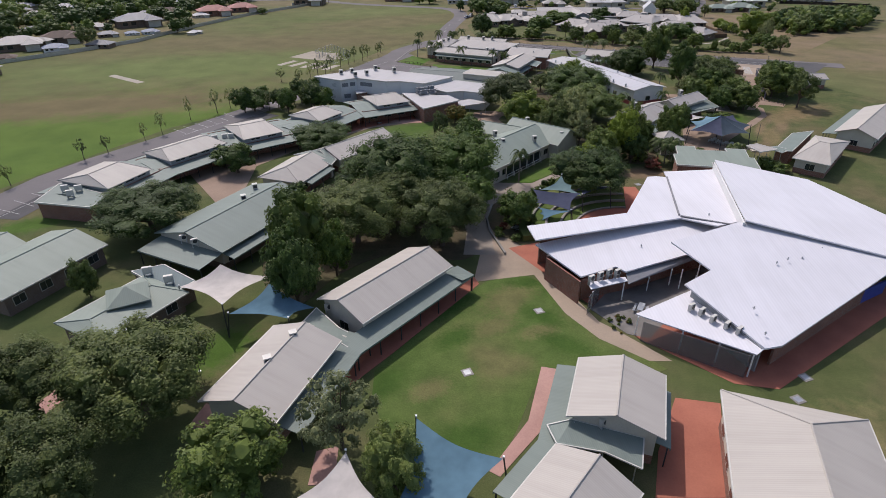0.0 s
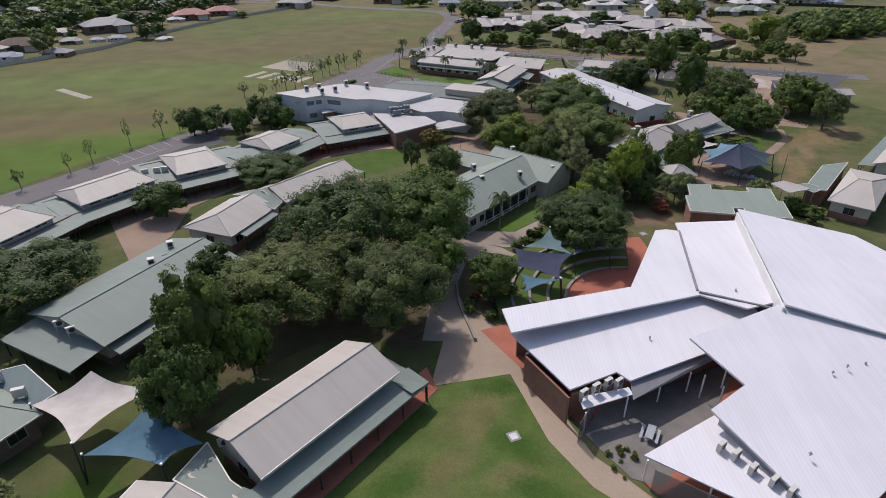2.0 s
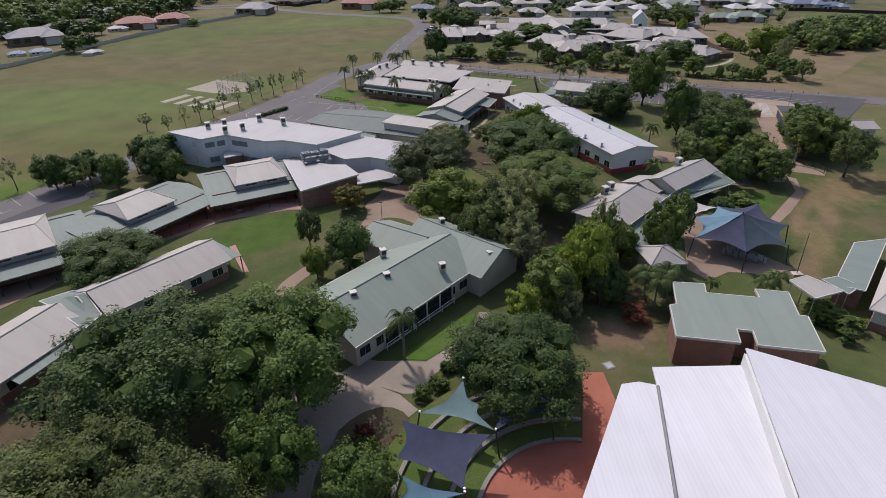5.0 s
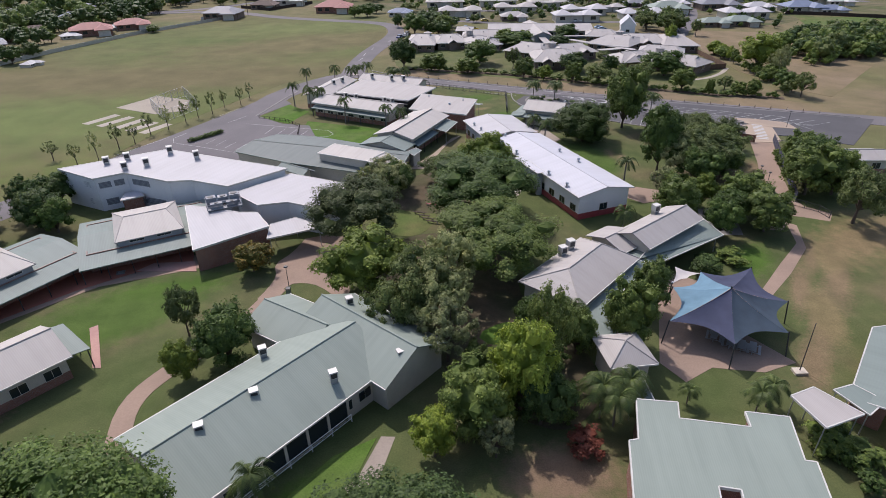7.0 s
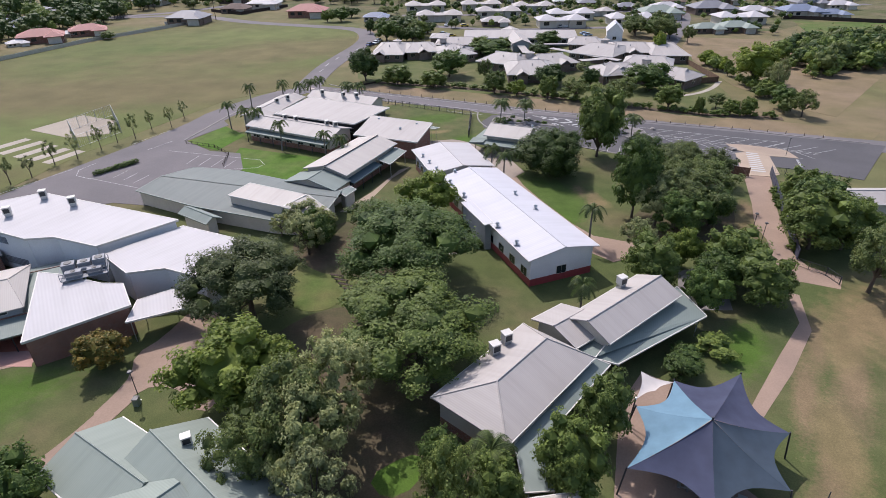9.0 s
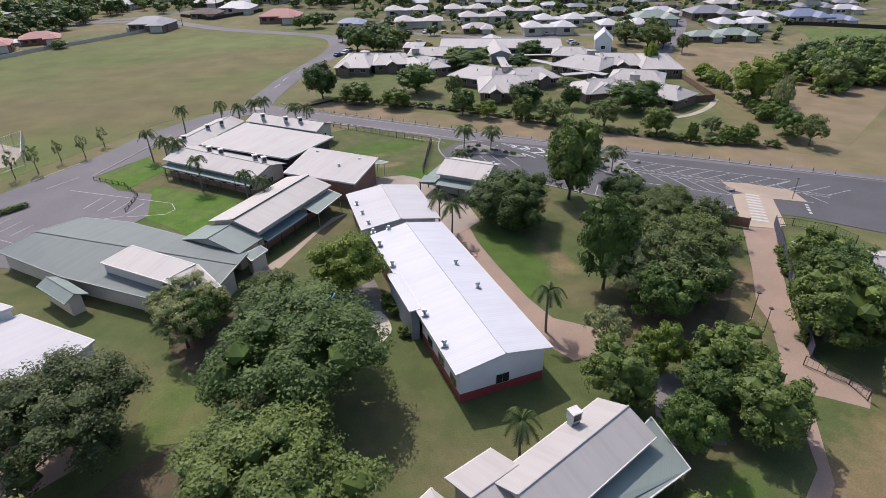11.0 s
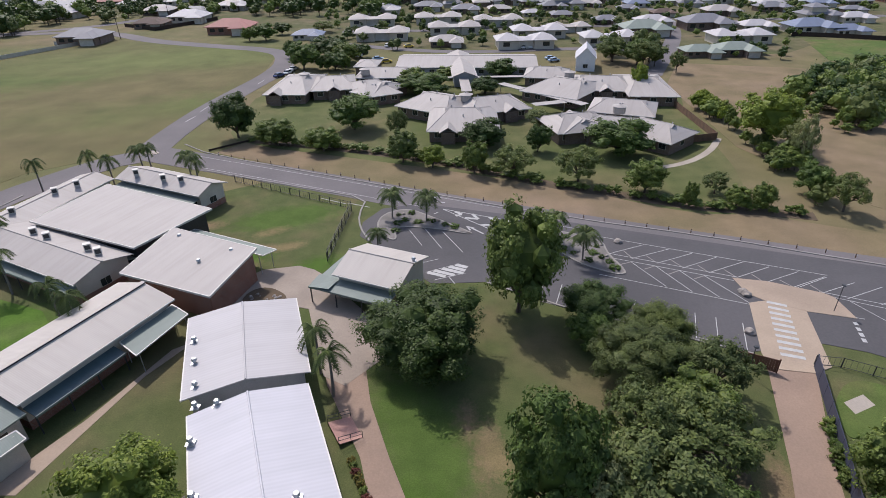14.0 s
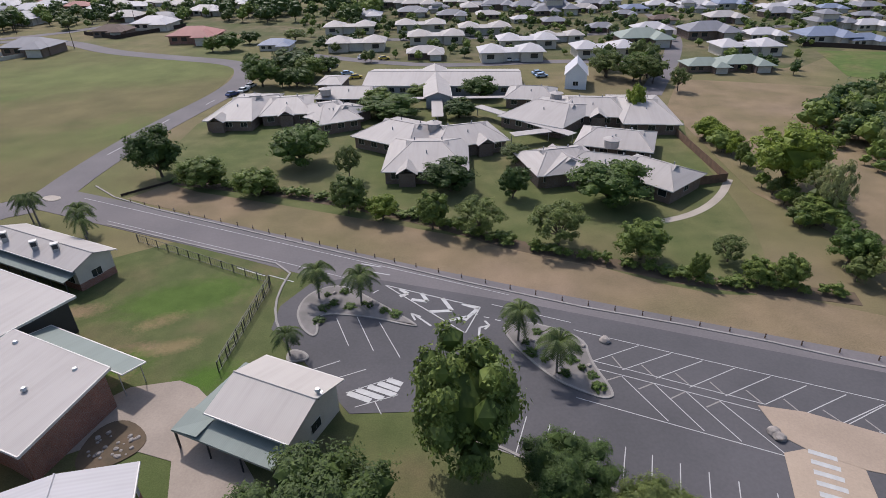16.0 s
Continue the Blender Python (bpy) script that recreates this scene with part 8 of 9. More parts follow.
# ---- palms ----
def palm_proto(seed, label, slim=True):
    """A palm of height 1 with a ringed trunk and drooping feathered fronds."""
    rng = random.Random(seed)
    ob = thing("palm", 0, -600, 0, 0, label, "palm tree", "palms")
    t = Shape()
    n = 7
    tall = 0.8 if slim else 0.72
    for i in range(n):
        z0, z1 = tall * i / n - 0.01, tall * (i + 1) / n
        t.tube((0.02 * math.sin(z0 * 3), 0, z0), (0.02 * math.sin(z1 * 3), 0, z1), 0.024 - 0.008 * i / n, 0.022 - 0.008 * i / n)
    part("trunk", t, PALM_BARK, ob)
    top = Vector((0.02 * math.sin(tall * 3), 0, tall))
    for k in range(13 if slim else 20):
        a = k * 2.4 + rng.uniform(-0.2, 0.2)
        rise = rng.uniform(0.0, 0.24) if slim else rng.uniform(-0.05, 0.26)
        reach = rng.uniform(0.24, 0.31) if slim else rng.uniform(0.34, 0.44)
        leaflet = 0.075 if slim else 0.135
        s = Shape()
        m = 12
        out = Vector((math.cos(a), math.sin(a), 0))
        side = Vector((-math.sin(a), math.cos(a), 0))
        pts = [top + out * reach * u + Vector((0, 0, rise * math.sin(u * 2.0) + 0.03 - 0.27 * u * u)) for u in [i / m for i in range(m + 1)]]
        for i in range(m):
            s.tube(pts[i], pts[i + 1], 0.006 * (1 - i / m) + 0.002, sides=3)
            w = leaflet * math.sin(math.pi * (0.12 + 0.8 * i / m)) + 0.01
            for sg in (-1, 1):
                b = pts[i]
                tip = b + side * sg * w + out * 0.03 + Vector((0, 0, -0.035 - 0.25 * w))
                e = (pts[i + 1] - b) * 0.5
                s.add([b, b + e, tip + e * 0.5], [(0, 1, 2)])
                b2 = b + (pts[i + 1] - b) * 0.5
                tip2 = b2 + side * sg * w + out * 0.03 + Vector((0, 0, -0.03 - 0.25 * w))
                s.add([b2, b2 + e, tip2 + e * 0.5], [(0, 1, 2)])
        part("frond", s, LEAF_PALM, ob)
    return ob


PALMS = [[palm_proto(1, "feathery green palm with a pale ringed trunk"), False], [palm_proto(2, "slender green palm with drooping fronds"), False], [palm_proto(3, "bushy green palm with many broad fronds", False), False]]


def palm(x, y, h, which):
    ob, used = PALMS[which]
    f = ob.scale[0] if used else 1.0
    m = pose(x, y, 0, 0, 0, TREE_RNG.uniform(0, 360)) @ Matrix.Scale(h / f, 4)
    if used:
        return copy_thing(ob, m)
    PALMS[which][1] = True
    ob.matrix_basis = m


for k, (x, y) in enumerate([(59.31, 239.97), (65.22, 238.31), (57.79, 228.12), (84.95, 229.55), (88.41, 223.68), (5.44, 266.35), (17.22, 261.41)]):
    palm(x, y, 6.2 if k != 2 else 4.6, 2)
for k, (x, y, z) in enumerate([(-9.48, 255.65, 5.00), (-9.47, 236.58, 5.00), (-3.93, 232.04, 5.00), (7.28, 219.28, 5.00), (-0.88, 231.05, 5.00), (18.61, 211.59, 5.00), (22.23, 209.19, 5.00), (4.58, 255.82, 5.00), (-1.02, 259.01, 5.00), (9.04, 262.88, 5.00), (21.56, 254.60, 5.00), (53.09, 200.88, 5.20), (55.01, 197.10, 5.20), (65.77, 172.48, 5.20)]):
    palm(x, y, 7.4, k % 2)
for k, (x, y) in enumerate([(46.68, 116.10), (47.79, 114.93), (49.60, 117.18), (62.57, 115.99), (64.31, 117.12), (56.31, 117.77), (46.07, 128.93)]):
    palm(x, y, (6, 5.5, 5.5, 4.2, 4.2, 2.8, 6)[k], 2)
palm(15.27, 105.26, 7.4, 1)
palm(59.81, 153.13, 6.5, 0)


# ---- roof plant ----
def cooler_proto():
    ob = thing("roof_cooler", 0, -700, 0, 0, "white boxed air cooler standing on a roof", "air conditioner", "roof coolers")
    part("body", Shape().box(-0.5, 0.5, -0.45, 0.45, 0.25, 1.25), TRIM, ob)
    part("base", Shape().box(-0.42, 0.42, -0.36, 0.36, -0.7, 0.25), STEEL, ob)
    part("grille", Shape().box(-0.38, 0.38, -0.47, -0.45, 0.4, 1.1), DARK, ob)
    part("lid", Shape().box(-0.54, 0.54, -0.49, 0.49, 1.25, 1.31), TRIM, ob)
    return ob


def vent_proto():
    ob = thing("roof_vent", 0, -700, 0, 0, "galvanised turned roof vent on a sheet roof", "roof vent", "roof vents")
    part("stem", Shape().tube((0, 0, -0.5), (0, 0, 0.3), 0.14), STEEL, ob)
    part("hood", Shape().tube((0, 0, 0.3), (0, 0, 0.5), 0.25, 0.16), STEEL, ob)
    part("flange", Shape().box(-0.3, 0.3, -0.3, 0.3, -0.04, 0.02), STEEL, ob)
    return ob


def fan_proto():
    ob = thing("condenser", 0, -700, 0, 0, "beige air conditioner unit on a bracket", "air conditioner", "condensers")
    part("body", Shape().box(-0.45, 0.45, -0.18, 0.18, 0.1, 0.85), TRIM, ob)
    part("fan_grille", Shape().tube((0.08, -0.2, 0.47), (0.08, -0.18, 0.47), 0.3, sides=16), DARK, ob)
    for x in (-0.35, 0.35):
        part("foot", Shape().box(x - 0.04, x + 0.04, -0.2, 0.2, -0.5, 0.1), STEEL, ob)
    return ob


UNITS = {"cooler": [cooler_proto(), False], "vent": [vent_proto(), False], "fan": [fan_proto(), False]}


def unit(key, x, y, z, turn=0.0, size=1.0):
    ob, used = UNITS[key]
    f = ob.scale[0] if used else 1.0
    m = pose(x, y, z, 0, 0, turn) @ Matrix.Scale(size / f, 4)
    if used:
        return copy_thing(ob, m)
    UNITS[key][1] = True
    ob.matrix_basis = m


for x, y, z in [(-18.38, 45.72, 4.70), (-16.67, 49.92, 4.70), (-33.61, 87.63, 4.60), (-33.06, 92.43, 4.60)] + [(9.09, 110.86, 4.90), (12.82, 115.03, 4.90), (19.90, 117.73, 4.60), (26.47, 120.96, 4.40), (11.79, 121.85, 4.50), (19.99, 130.10, 5.00)]:
    unit("cooler", x, y, z, 25, 0.8)
for x, y, z in [(-30.20, 174.47, 6.80), (-25.56, 171.64, 6.80), (-27.19, 176.22, 6.90), (-22.36, 173.29, 6.90), (-20.31, 179.00, 7.10), (-14.34, 176.39, 7.00), (64.44, 153.27, 5.00), (47.75, 141.88, 4.40), (49.20, 143.66, 4.40)]:
    unit("cooler", x, y, z, 25, 1.0)
for x, y, z in [(-1.47, 236.18, 4.50), (0.98, 243.96, 4.50), (3.07, 247.16, 4.50), (11.58, 251.60, 4.60), (17.73, 248.65, 4.60), (21.28, 247.70, 4.60), (6.58, 228.42, 4.60), (9.49, 226.74, 4.60), (17.39, 222.92, 4.60), (19.46, 221.65, 4.60)]:
    unit("cooler", x, y, z, 30, 0.9)
for x, y, z in [(44.51, 187.02, 4.85), (46.62, 181.42, 4.85), (45.50, 191.34, 5.00), (55.01, 180.81, 5.20), (57.46, 175.21, 5.20), (50.99, 170.21, 4.85), (53.10, 164.64, 4.85), (39.60, 201.80, 4.35), (40.88, 198.20, 4.35), (42.18, 194.60, 4.35), (43.14, 191.79, 4.35)] + [(63.53, 216.48, 5.10), (29.03, 226.04, 4.60), (37.98, 221.24, 4.60), (34.34, 218.68, 4.50)]:
    unit("vent", x, y, z, 0, 1.3)
for x, y, z in [(30.29, 56.51, 3.40), (31.15, 55.55, 3.40), (31.88, 54.06, 3.40), (33.01, 52.83, 3.40), (33.93, 51.78, 3.40), (19.60, 63.18, 3.40), (21.00, 64.00, 3.40), (22.39, 64.69, 3.40), (23.45, 64.67, 3.40), (-14.36, 58.02, 2.90), (14.91, 38.12, 3.50), (-38.99, 74.95, 3.90), (-36.81, 73.67, 3.90)]:
    unit("fan", x, y, z, 35, 1.05)
for x, y, z in [(-51.36, 123.98, 3.30), (-49.39, 124.71, 3.30), (-48.10, 125.27, 3.30)] + [(-68.35, 94.84, 3.60), (-66.11, 92.53, 3.60), (-65.86, 94.78, 3.60), (-40.70, 66.45, 3.20), (-36.81, 64.22, 3.20)]:
    unit("fan", x, y, z, 200, 1.3)
for x, y, z in [(44.00, 63.86, 5.60), (36.21, 50.63, 4.30), (36.66, 54.56, 5.00), (45.78, 64.52, 5.80), (48.22, 65.31, 5.40), (52.38, 67.86, 5.40), (41.11, 78.43, 5.60), (28.67, 71.31, 4.20)]:
    unit("vent", x, y, z, 0, 0.42)
plant_unit = thing("roof_plant", -4.34, 159.72, 4.55, 24, "cluster of grey ducts and chillers on the kitchen roof", "roof plant")
part("platform", Shape().box(-2.7, 2.7, -1.7, 1.7, 0.25, 0.33), PLANT_GREY, plant_unit)
for x in (-2.5, 0, 2.5):
    for y in (-1.5, 1.5):
        part("leg", Shape().box(x - 0.06, x + 0.06, y - 0.06, y + 0.06, -0.5, 0.25), PLANT_GREY, plant_unit)
for a, b, w_, d_, h_ in ((-1.8, 0.7, 1.5, 1.3, 1.3), (0.0, 0.8, 1.5, 1.2, 1.15), (1.8, 0.6, 1.4, 1.4, 1.4), (-1.2, -0.9, 1.9, 0.8, 0.8), (1.2, -0.9, 1.7, 0.8, 0.75)):
    chiller = part("chiller", Shape().box(a - w_ / 2, a + w_ / 2, b - d_ / 2, b + d_ / 2, 0.33, 0.33 + h_), PLANT_GREY, plant_unit)
    part("fan_grille", Shape().tube((a, b, 0.33 + h_), (a, b, 0.4 + h_), min(w_, d_) * 0.36, sides=14), DARK, chiller)
for y in (-1.7, 1.7):
    part("rail", Shape().tube((-2.7, y, 1.25), (2.7, y, 1.25), 0.04, sides=6), PLANT_GREY, plant_unit)
    part("rail", Shape().tube((-2.7, y, 0.8), (2.7, y, 0.8), 0.04, sides=6), PLANT_GREY, plant_unit)
for x in (-2.7, 2.7):
    part("rail", Shape().tube((x, -1.7, 1.25), (x, 1.7, 1.25), 0.04, sides=6), PLANT_GREY, plant_unit)
    part("post", Shape().tube((x, -1.7, 0.3), (x, -1.7, 1.25), 0.04, sides=6), PLANT_GREY, plant_unit)
    part("post", Shape().tube((x, 1.7, 0.3), (x, 1.7, 1.25), 0.04, sides=6), PLANT_GREY, plant_unit)
part("duct", Shape().tube((-2.0, -0.1, 0.75), (2.4, -0.1, 0.75), 0.3, sides=10), PLANT_GREY, plant_unit)


# ---- lamps, poles, bollards ----
def lamp(x, y, h=4.0):
    ob = thing("lamp_post", x, y, 0, 0, "slim dark lamp post with a flat round head", "lamp post", "lamp posts")
    part("pole", Shape().tube((0, 0, -0.05), (0, 0, h), 0.055, 0.04), DARK, ob)
    part("head", Shape().tube((0, 0, h), (0, 0, h + 0.12), 0.3, 0.22, 14), DARK, ob)
    part("base", Shape().tube((0, 0, 0), (0, 0, 0.12), 0.16), STEEL, ob)


for x, y in [(100.43, 198.24), (117.30, 209.36)] + [(92.14, 174.07)] + [(9.87, 140.66)] + [(-28.17, 50.02)] + [(91.91, 170.75)]:
    lamp(x, y)
pole = thing("flag_pole", 70.62, 122.07, 0, 0, "tall dark pole on a square timber base", "pole")
part("pole", Shape().tube((0, 0, -0.05), (0.2, 0.5, 6.5), 0.06, 0.04), DARK, pole)
part("base", Shape().box(-0.7, 0.7, -0.5, 0.5, 0, 0.35), SAND, pole)
for x, y in [(-80.87, 443.12), (-87.61, 520.04), (-135.48, 490.99)]:
    ob = thing("power_pole", x, y, 0, 20, "tall timber power pole with a crossarm", "power pole", "power poles")
    part("pole", Shape().tube((0, 0, -0.1), (0, 0, 10), 0.16, 0.11), DARK_TIMBER, ob)
    part("crossarm", Shape().box(-1.1, 1.1, -0.06, 0.06, 9.2, 9.35), DARK_TIMBER, ob)
K0 = [(19.04, 273.15), (41.97, 262.13), (69.35, 248.31), (92.28, 236.84), (111.33, 229.26), (125.61, 223.13), (135.92, 218.01)]
bollard = None
for (x0, y0), (x1, y1) in zip(K0, K0[1:]):
    d = math.hypot(x1 - x0, y1 - y0)
    for i in range(int(d / 3.4)):
        k = i / int(d / 3.4)
        m = pose(x0 + (x1 - x0) * k - 0.2, y0 + (y1 - y0) * k + 0.9, 0)
        if bollard is None:
            bollard = thing("bollard", 0, 0, 0, 0, "short weathered timber guard post on the verge", "bollard", "verge posts")
            part("post", Shape().tube((0, 0, -0.1), (0, 0, 0.75), 0.09, 0.085), TIMBER, bollard)
            part("reflector", Shape().box(-0.04, 0.04, -0.1, -0.088, 0.5, 0.62), WHITE, bollard)
            bollard.matrix_basis = m
        else:
            copy_thing(bollard, m)


# ---- rocks and island planting ----
def rock(x, y, r, z=0.0, seed=0):
    rng = random.Random(seed)
    bm = bmesh.new()
    bmesh.ops.create_icosphere(bm, subdivisions=2, radius=1)
    for v in bm.verts:
        v.co *= 1 + 0.35 * noise.noise(v.co * 1.3 + Vector((seed, 0, 0)))
        v.co.z *= 0.7
    me = bpy.data.meshes.new("rock")
    bm.to_mesh(me)
    bm.free()
    me.materials.append(ROCK)
    ob = new("rock", me)
    ob.matrix_basis = pose(x, y, z + r * 0.25, 0, 0, rng.uniform(0, 360)) @ Matrix.Scale(r, 4)
    return tagged(ob, "rough grey-brown boulder lying on gravel", "rock", "boulders")


for i, (x, y) in enumerate([(107.81, 214.11), (104.46, 205.51)] + [(95.34, 229.01), (108.02, 213.54)]):
    rock(x, y, 0.65, 0.08, i)
for i, (x, y) in enumerate([(60.37, 240.59), (62.62, 241.16), (63.78, 237.74), (66.41, 237.60), (68.35, 236.48), (69.87, 235.52), (65.60, 238.29), (61.58, 238.51), (60.44, 237.54), (85.75, 228.97), (87.49, 231.06), (86.12, 227.08), (87.54, 225.82), (89.29, 223.35), (90.46, 225.67), (91.40, 224.18), (92.23, 222.93), (92.45, 220.97), (91.58, 227.62), (89.01, 229.88), (60.12, 234.83)]):
    plant("bush_dark", x, y, 0.55 + 0.2 * (i % 3), 0.7 + 0.25 * (i % 2))
    if i % 3 == 0:
        rock(x + 0.9, y + 0.4, 0.3, 0.2, 20 + i)
ground_sheet("rock_garden", rounded([(39.99, 214.01), (40.22, 217.86), (42.71, 219.27), (46.03, 216.85), (46.10, 214.74), (43.74, 212.87), (41.56, 212.02)], 2), 0.12, SOIL, "oval rock garden bed beside the office", "garden bed")
for i in range(26):
    x0, y0 = 43.00, 215.57
    rock(x0 + SCATTER.uniform(-2.2, 2.2), y0 + SCATTER.uniform(-1.6, 1.6), SCATTER.uniform(0.12, 0.3), 0.08, 60 + i)


# ---- cars ----
def car_proto(paint, label):
    """A small parked car: lower body, cabin, glass, four wheels, lights."""
    ob = thing("car", 0, -800, 0, 0, label, "car", "parked cars")
    prof = [(-2.1, 0.35), (2.1, 0.35), (2.15, 0.75), (1.2, 0.95), (-1.9, 0.98), (-2.15, 0.8)]
    s = Shape()
    n = len(prof)
    s.add([(x, y, z) for y in (-0.86, 0.86) for x, z in prof], [tuple(range(n)), tuple(range(2 * n - 1, n - 1, -1))] + [(i, n + i, n + (i + 1) % n, (i + 1) % n) for i in range(n)])
    body = part("body", s, paint, ob)
    top = Shape()
    low, up = [(-1.75, -0.8), (1.05, -0.8), (1.05, 0.8), (-1.75, 0.8)], [(-1.3, -0.64), (0.35, -0.64), (0.35, 0.64), (-1.3, 0.64)]
    top.add([(x, y, 0.96) for x, y in low] + [(x, y, 1.42) for x, y in up], [(0, 1, 5, 4), (1, 2, 6, 5), (2, 3, 7, 6), (3, 0, 4, 7)])
    part("glass", top, GLASS, ob)
    part("cabin_roof", Shape().slab([(x * 1.02, y * 1.02, 1.46) for x, y in up], 0.05), paint, ob)
    for x in (-1.3, 1.3):
        for y in (-0.8, 0.8):
            w = part("wheel", Shape().tube((x, y - 0.1, 0.32), (x, y + 0.1, 0.32), 0.32, sides=14), RUBBER, ob)
    for y in (-0.6, 0.6):
        part("headlight", Shape().box(2.1, 2.17, y - 0.18, y + 0.18, 0.6, 0.74), WHITE, ob)
    return ob


CARS = [[car_proto(p, l), False] for p, l in zip(CAR_PAINTS, ("white parked car", "silver hatchback parked on asphalt", "dark blue car parked by the road", "yellow van parked by the care home", "pale blue car parked on asphalt"))]
CARS[0][0]["label"] = "white car parked beside the road"


def park(which, x, y, turn):
    ob, used = CARS[which]
    if used:
        return copy_thing(ob, pose(x, y, 0.06, 0, 0, turn))
    CARS[which][1] = True
    ob.matrix_basis = pose(x, y, 0.06, 0, 0, turn)


for k, (x, y) in zip((2, 0, 0, 1, 2, 4, 3, 3, 0, 3, 0, 0, 4, 4, 2), [(15.20, 352.07), (17.39, 356.71), (18.18, 362.47), (38.69, 383.63), (40.84, 390.02), (47.45, 377.34), (46.99, 369.79), (50.94, 371.86), (49.72, 405.64), (58.73, 402.43), (106.33, 394.95), (109.42, 395.65), (112.80, 371.44), (113.17, 367.18), (-90.78, 449.91)]):
    park(k, x, y, 60 if k == 2 else (75 if k == 0 else 15))


# ---- benches and tables ----
def bench(x, y, turn, mat, label):
    ob = thing("bench", x, y, 0, turn, label, "bench", "benches")
    part("seat", Shape().box(-1.1, 1.1, -0.18, 0.18, 0.4, 0.46), mat, ob)
    for sx in (-0.8, 0.8):
        part("leg", Shape().box(sx - 0.05, sx + 0.05, -0.15, 0.15, 0, 0.4), STEEL, ob)


def picnic_table(x, y, turn):
    ob = thing("picnic_table", x, y, 0, turn, "grey slatted picnic table with fixed benches", "picnic table", "picnic tables")
    part("tabletop", Shape().box(-0.95, 0.95, -0.38, 0.38, 0.7, 0.76), STEEL, ob)
    for sy in (-0.75, 0.75):
        part("seat", Shape().box(-0.95, 0.95, sy - 0.14, sy + 0.14, 0.42, 0.47), STEEL, ob)
    for sx in (-0.7, 0.7):
        part("leg", Shape().box(sx - 0.04, sx + 0.04, -0.75, 0.75, 0.36, 0.42), STEEL, ob)
        part("leg", Shape().box(sx - 0.04, sx + 0.04, -0.06, 0.06, 0, 0.7), STEEL, ob)


for k, (x, y) in enumerate([(27.53, 164.40), (28.34, 163.17), (29.05, 161.98), (29.82, 160.81), (29.65, 167.77)]):
    bench(x, y, -18, DARK_TIMBER if k < 4 else DEEP_RED, "dark slatted bench on the bare ground" if k < 4 else "red slatted bench on the bare ground")
for x, y in [(65.03, 126.99), (66.07, 126.33), (67.19, 125.88), (63.72, 128.32), (64.64, 129.17)] + [(12.64, 84.90)] + [(26.01, 61.06)]:
    picnic_table(x, y, 60)


# ---- red ramp, flower bed, gate, drains ----
ramp = thing("entry_ramp", 56.87, 192.15, 0, -62, "red ramp with black handrails at the classroom", "ramp")
part("deck", Shape().slab([(-1.6, -1.2, 0.5), (1.6, -1.2, 0.5), (1.6, 1.2, 0.1), (-1.6, 1.2, 0.1)], 0.1), PINK, ramp)
for sx in (-1.6, 1.6):
    part("rail", Shape().tube((sx, -1.2, 1.4), (sx, 1.2, 1.0), 0.03), DARK, ramp)
    part("rail", Shape().tube((sx, -1.2, 0.95), (sx, 1.2, 0.55), 0.03), DARK, ramp)
    for y, z in ((-1.2, 1.4), (0, 1.2), (1.2, 1.0)):
        part("post", Shape().tube((sx, y, 0), (sx, y, z), 0.03), DARK, ramp)
FB = [(58.10, 188.36), (59.30, 185.69), (60.52, 182.26), (61.53, 179.56), (62.41, 177.05), (63.06, 175.47)]
for i in range(22):
    k = i / 21 * (len(FB) - 1)
    a = min(int(k), len(FB) - 2)
    x, y = Vector(FB[a]).lerp(Vector(FB[a + 1]), k - a)
    plant(("bush_gold", "bush_mid", "bush_red", "bush_gold")[i % 4], x - 0.2, y, 0.5, 0.8)
gate = thing("entry_gate", 101.92, 199.41, 0, -28, "open brown slatted steel gate by the crossing", "gate")
part("gate_frame", Shape().box(-2.0, 2.0, -0.04, 0.04, 0.15, 0.25).box(-2.0, 2.0, -0.04, 0.04, 1.75, 1.85).box(-2.0, -1.92, -0.04, 0.04, 0.15, 1.85).box(1.92, 2.0, -0.04, 0.04, 0.15, 1.85), GATE_BROWN, gate)
for i in range(15):
    part("slat", Shape().box(-1.85 + i * 0.255, -1.61 + i * 0.255, -0.02, 0.02, 0.25, 1.75), GATE_BROWN, gate)
for sx in (-2.1, 2.1):
    part("post", Shape().box(sx - 0.08, sx + 0.08, -0.08, 0.08, 0, 2.0), GATE_BROWN, gate)
for x, y in [(2.64, 49.40), (12.66, 61.26), (40.51, 48.02), (37.81, 44.63)] + [(38.75, 103.56), (-16.37, 146.60)]:
    ob = thing("drain_pit", x, y, 0.055, 20, "square pale concrete drain pit in the lawn", "drain", "drain pits")
    part("surround", Shape().box(-0.6, 0.6, -0.6, 0.6, -0.05, 0.03), KERB, ob)
    part("grate", Shape().box(-0.38, 0.38, -0.38, 0.38, 0.03, 0.045), STEEL, ob)
ob = thing("wheelie_bin", 9.89, 140.04, 0, 0, "green wheeled bin beside a lamp post", "bin")
part("body", Shape().box(-0.28, 0.28, -0.32, 0.32, 0.05, 0.95), GUTTER, ob)
part("lid", Shape().box(-0.3, 0.3, -0.36, 0.34, 0.95, 1.02), DARK, ob)
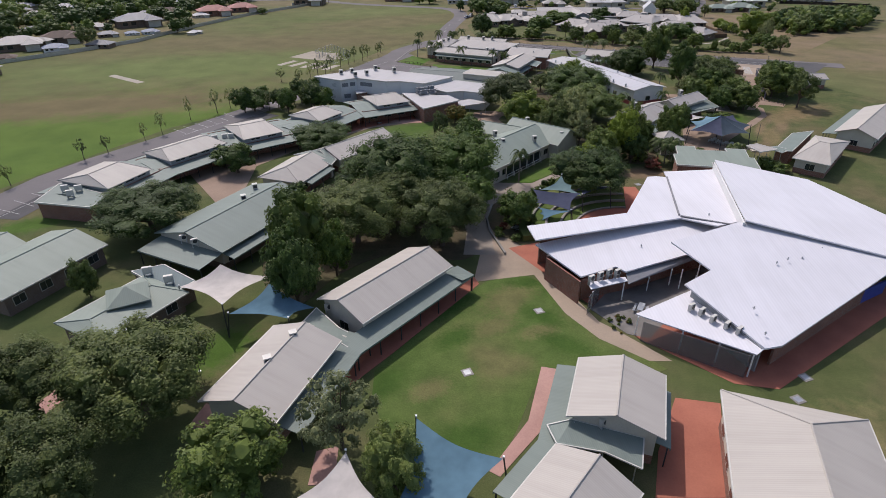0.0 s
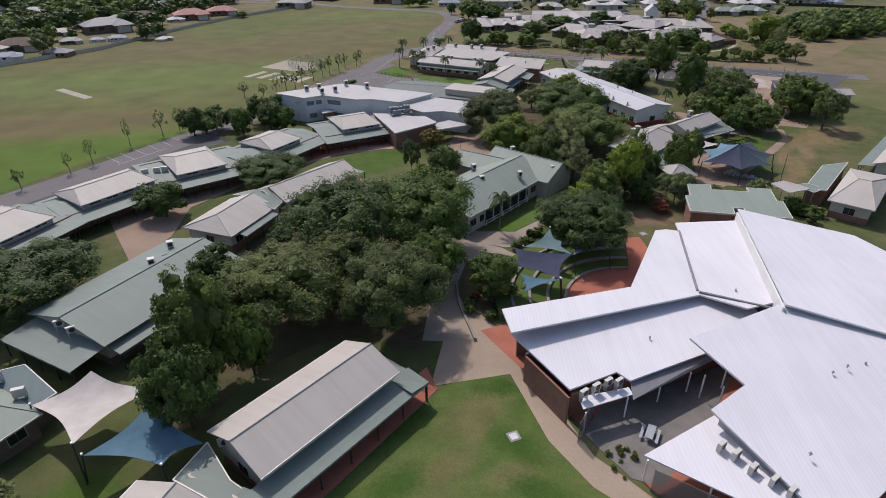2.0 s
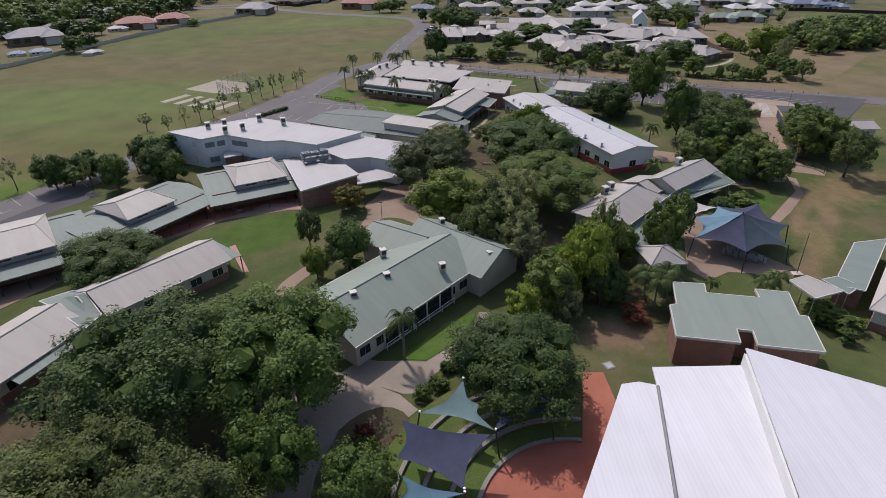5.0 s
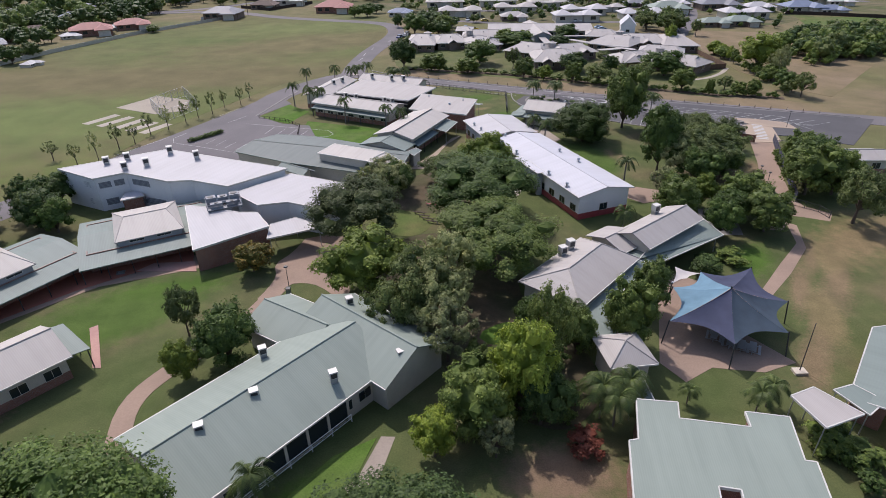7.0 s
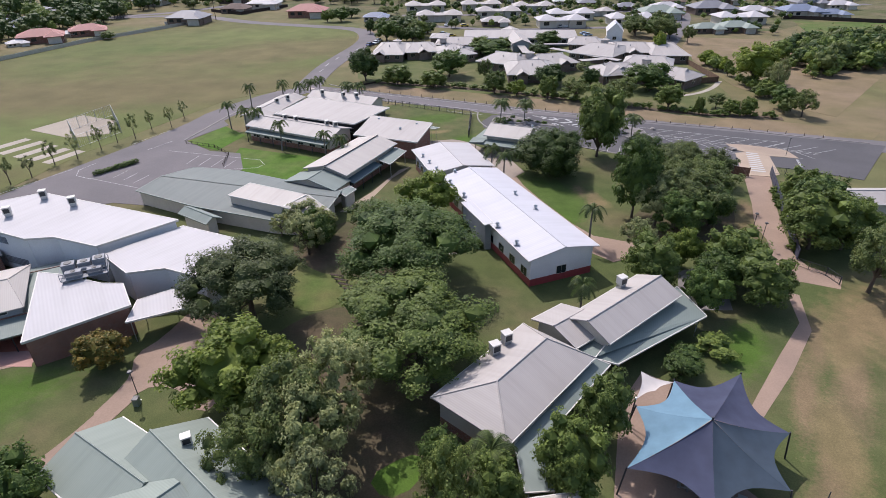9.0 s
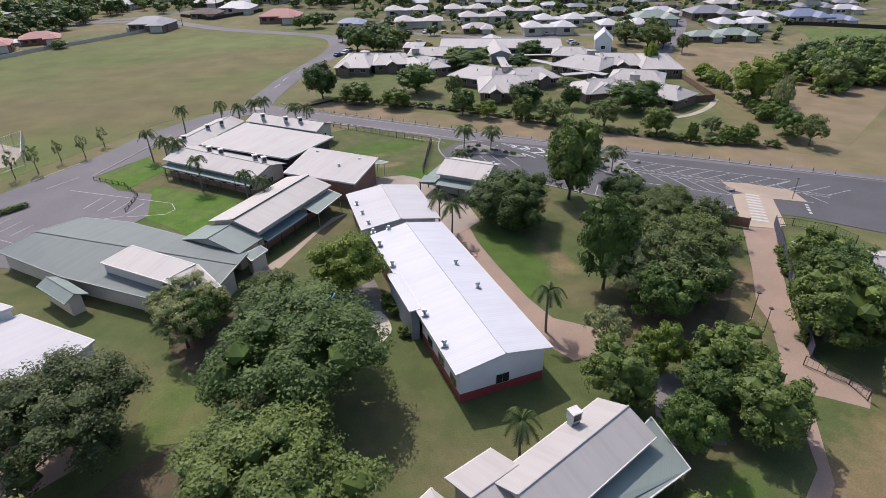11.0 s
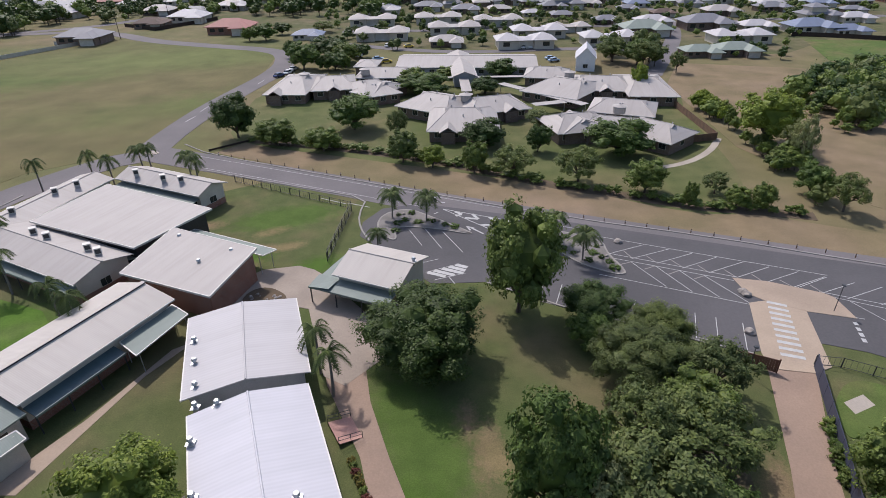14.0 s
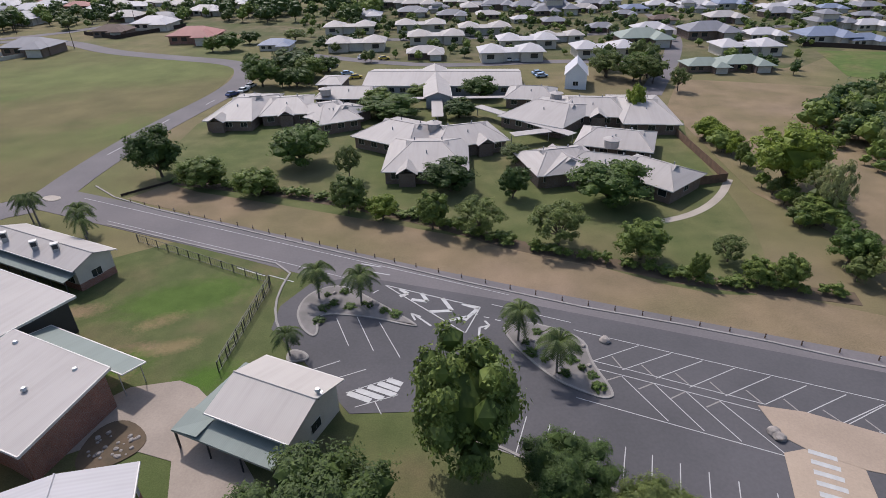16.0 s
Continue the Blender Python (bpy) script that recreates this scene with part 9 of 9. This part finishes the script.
# garden wall by the terraces
GW = [(9.70, 76.27), (7.89, 84.10), (7.70, 88.86), (9.06, 94.33)]
for (x0, y0), (x1, y1) in zip(GW, GW[1:]):
    d = Vector((x1 - x0, y1 - y0))
    w = part("garden_wall", Shape().box(0, d.length, -0.15, 0.15, 0, 0.45), KERB)
    w.matrix_basis = pose(x0, y0, 0, 0, 0, math.degrees(math.atan2(d.y, d.x)))
    tagged(w, "low curved concrete garden wall beside the path", "garden wall")
scatter([(9.57, 78.04), (8.02, 87.19), (10.37, 94.30), (15.63, 94.19), (14.78, 81.82)], 26, ("bush_mid", "bush_dark", "bush_mid", "bush_red"), 0.8, 2.0)
scatter([(16.46, 99.45), (21.93, 105.39), (22.49, 103.46), (18.49, 98.29)], 12, ("bush_mid", "bush_dark"), 1.0, 2.0)
scatter([(20.72, 58.77), (23.97, 59.94), (24.35, 57.52), (21.93, 55.27)], 12, ("bush_mid", "bush_gold"), 0.4, 0.9)
scatter([(45.03, 180.68), (46.42, 179.76), (50.14, 170.08), (48.24, 172.12)], 12, ("bush_dark", "bush_mid"), 1.2, 2.2)
scatter([(13.63, 181.12), (18.77, 181.78), (25.04, 178.98), (23.52, 173.08), (19.08, 173.25)], 8, ("round_dark", "wispy_grey"), 4, 6)
scatter([(105.74, 193.18), (103.86, 186.85), (95.67, 166.52), (94.68, 166.56), (104.36, 191.39)], 16, ("bush_mid", "bush_dark"), 1.0, 1.8)
scatter([(33.48, 124.91), (41.39, 130.11), (44.35, 124.55), (45.21, 117.02), (39.31, 112.83), (34.44, 117.34)], 16, ("bush_mid", "bush_dark", "round_mid"), 1.5, 4)
scatter([(67.64, 116.22), (69.68, 113.90), (70.43, 107.94), (68.24, 106.82), (66.09, 112.58)], 16, ("bush_mid", "bush_dark"), 1.5, 2.4)


# far woods and garden trees, joined
for key, placed in WOODS.items():
    ob = PROTO[key][0]
    for child in list(ob.children):
        me = child.data
        co = np.empty(len(me.vertices) * 3)
        me.vertices.foreach_get("co", co)
        co = np.c_[co.reshape(-1, 3), np.ones(len(me.vertices))]
        faces = [tuple(q.vertices) for q in me.polygons]
        verts, polys = [], []
        for k, m in enumerate(placed):
            verts.append((co @ np.array(m).T)[:, :3])
            n = k * len(co)
            polys += [tuple(n + i for i in q) for q in faces]
        wood = bpy.data.meshes.new(child.name)
        wood.from_pydata(np.concatenate(verts).tolist(), [], polys)
        wood.materials.append(me.materials[0])
        kind = "far_tree_crowns" if child.name.startswith("crown") else "far_tree_trunks"
        tagged(new(kind, wood), ob["label"], "trees", kind="stuff")
        bpy.data.objects.remove(child)
    bpy.data.objects.remove(ob)
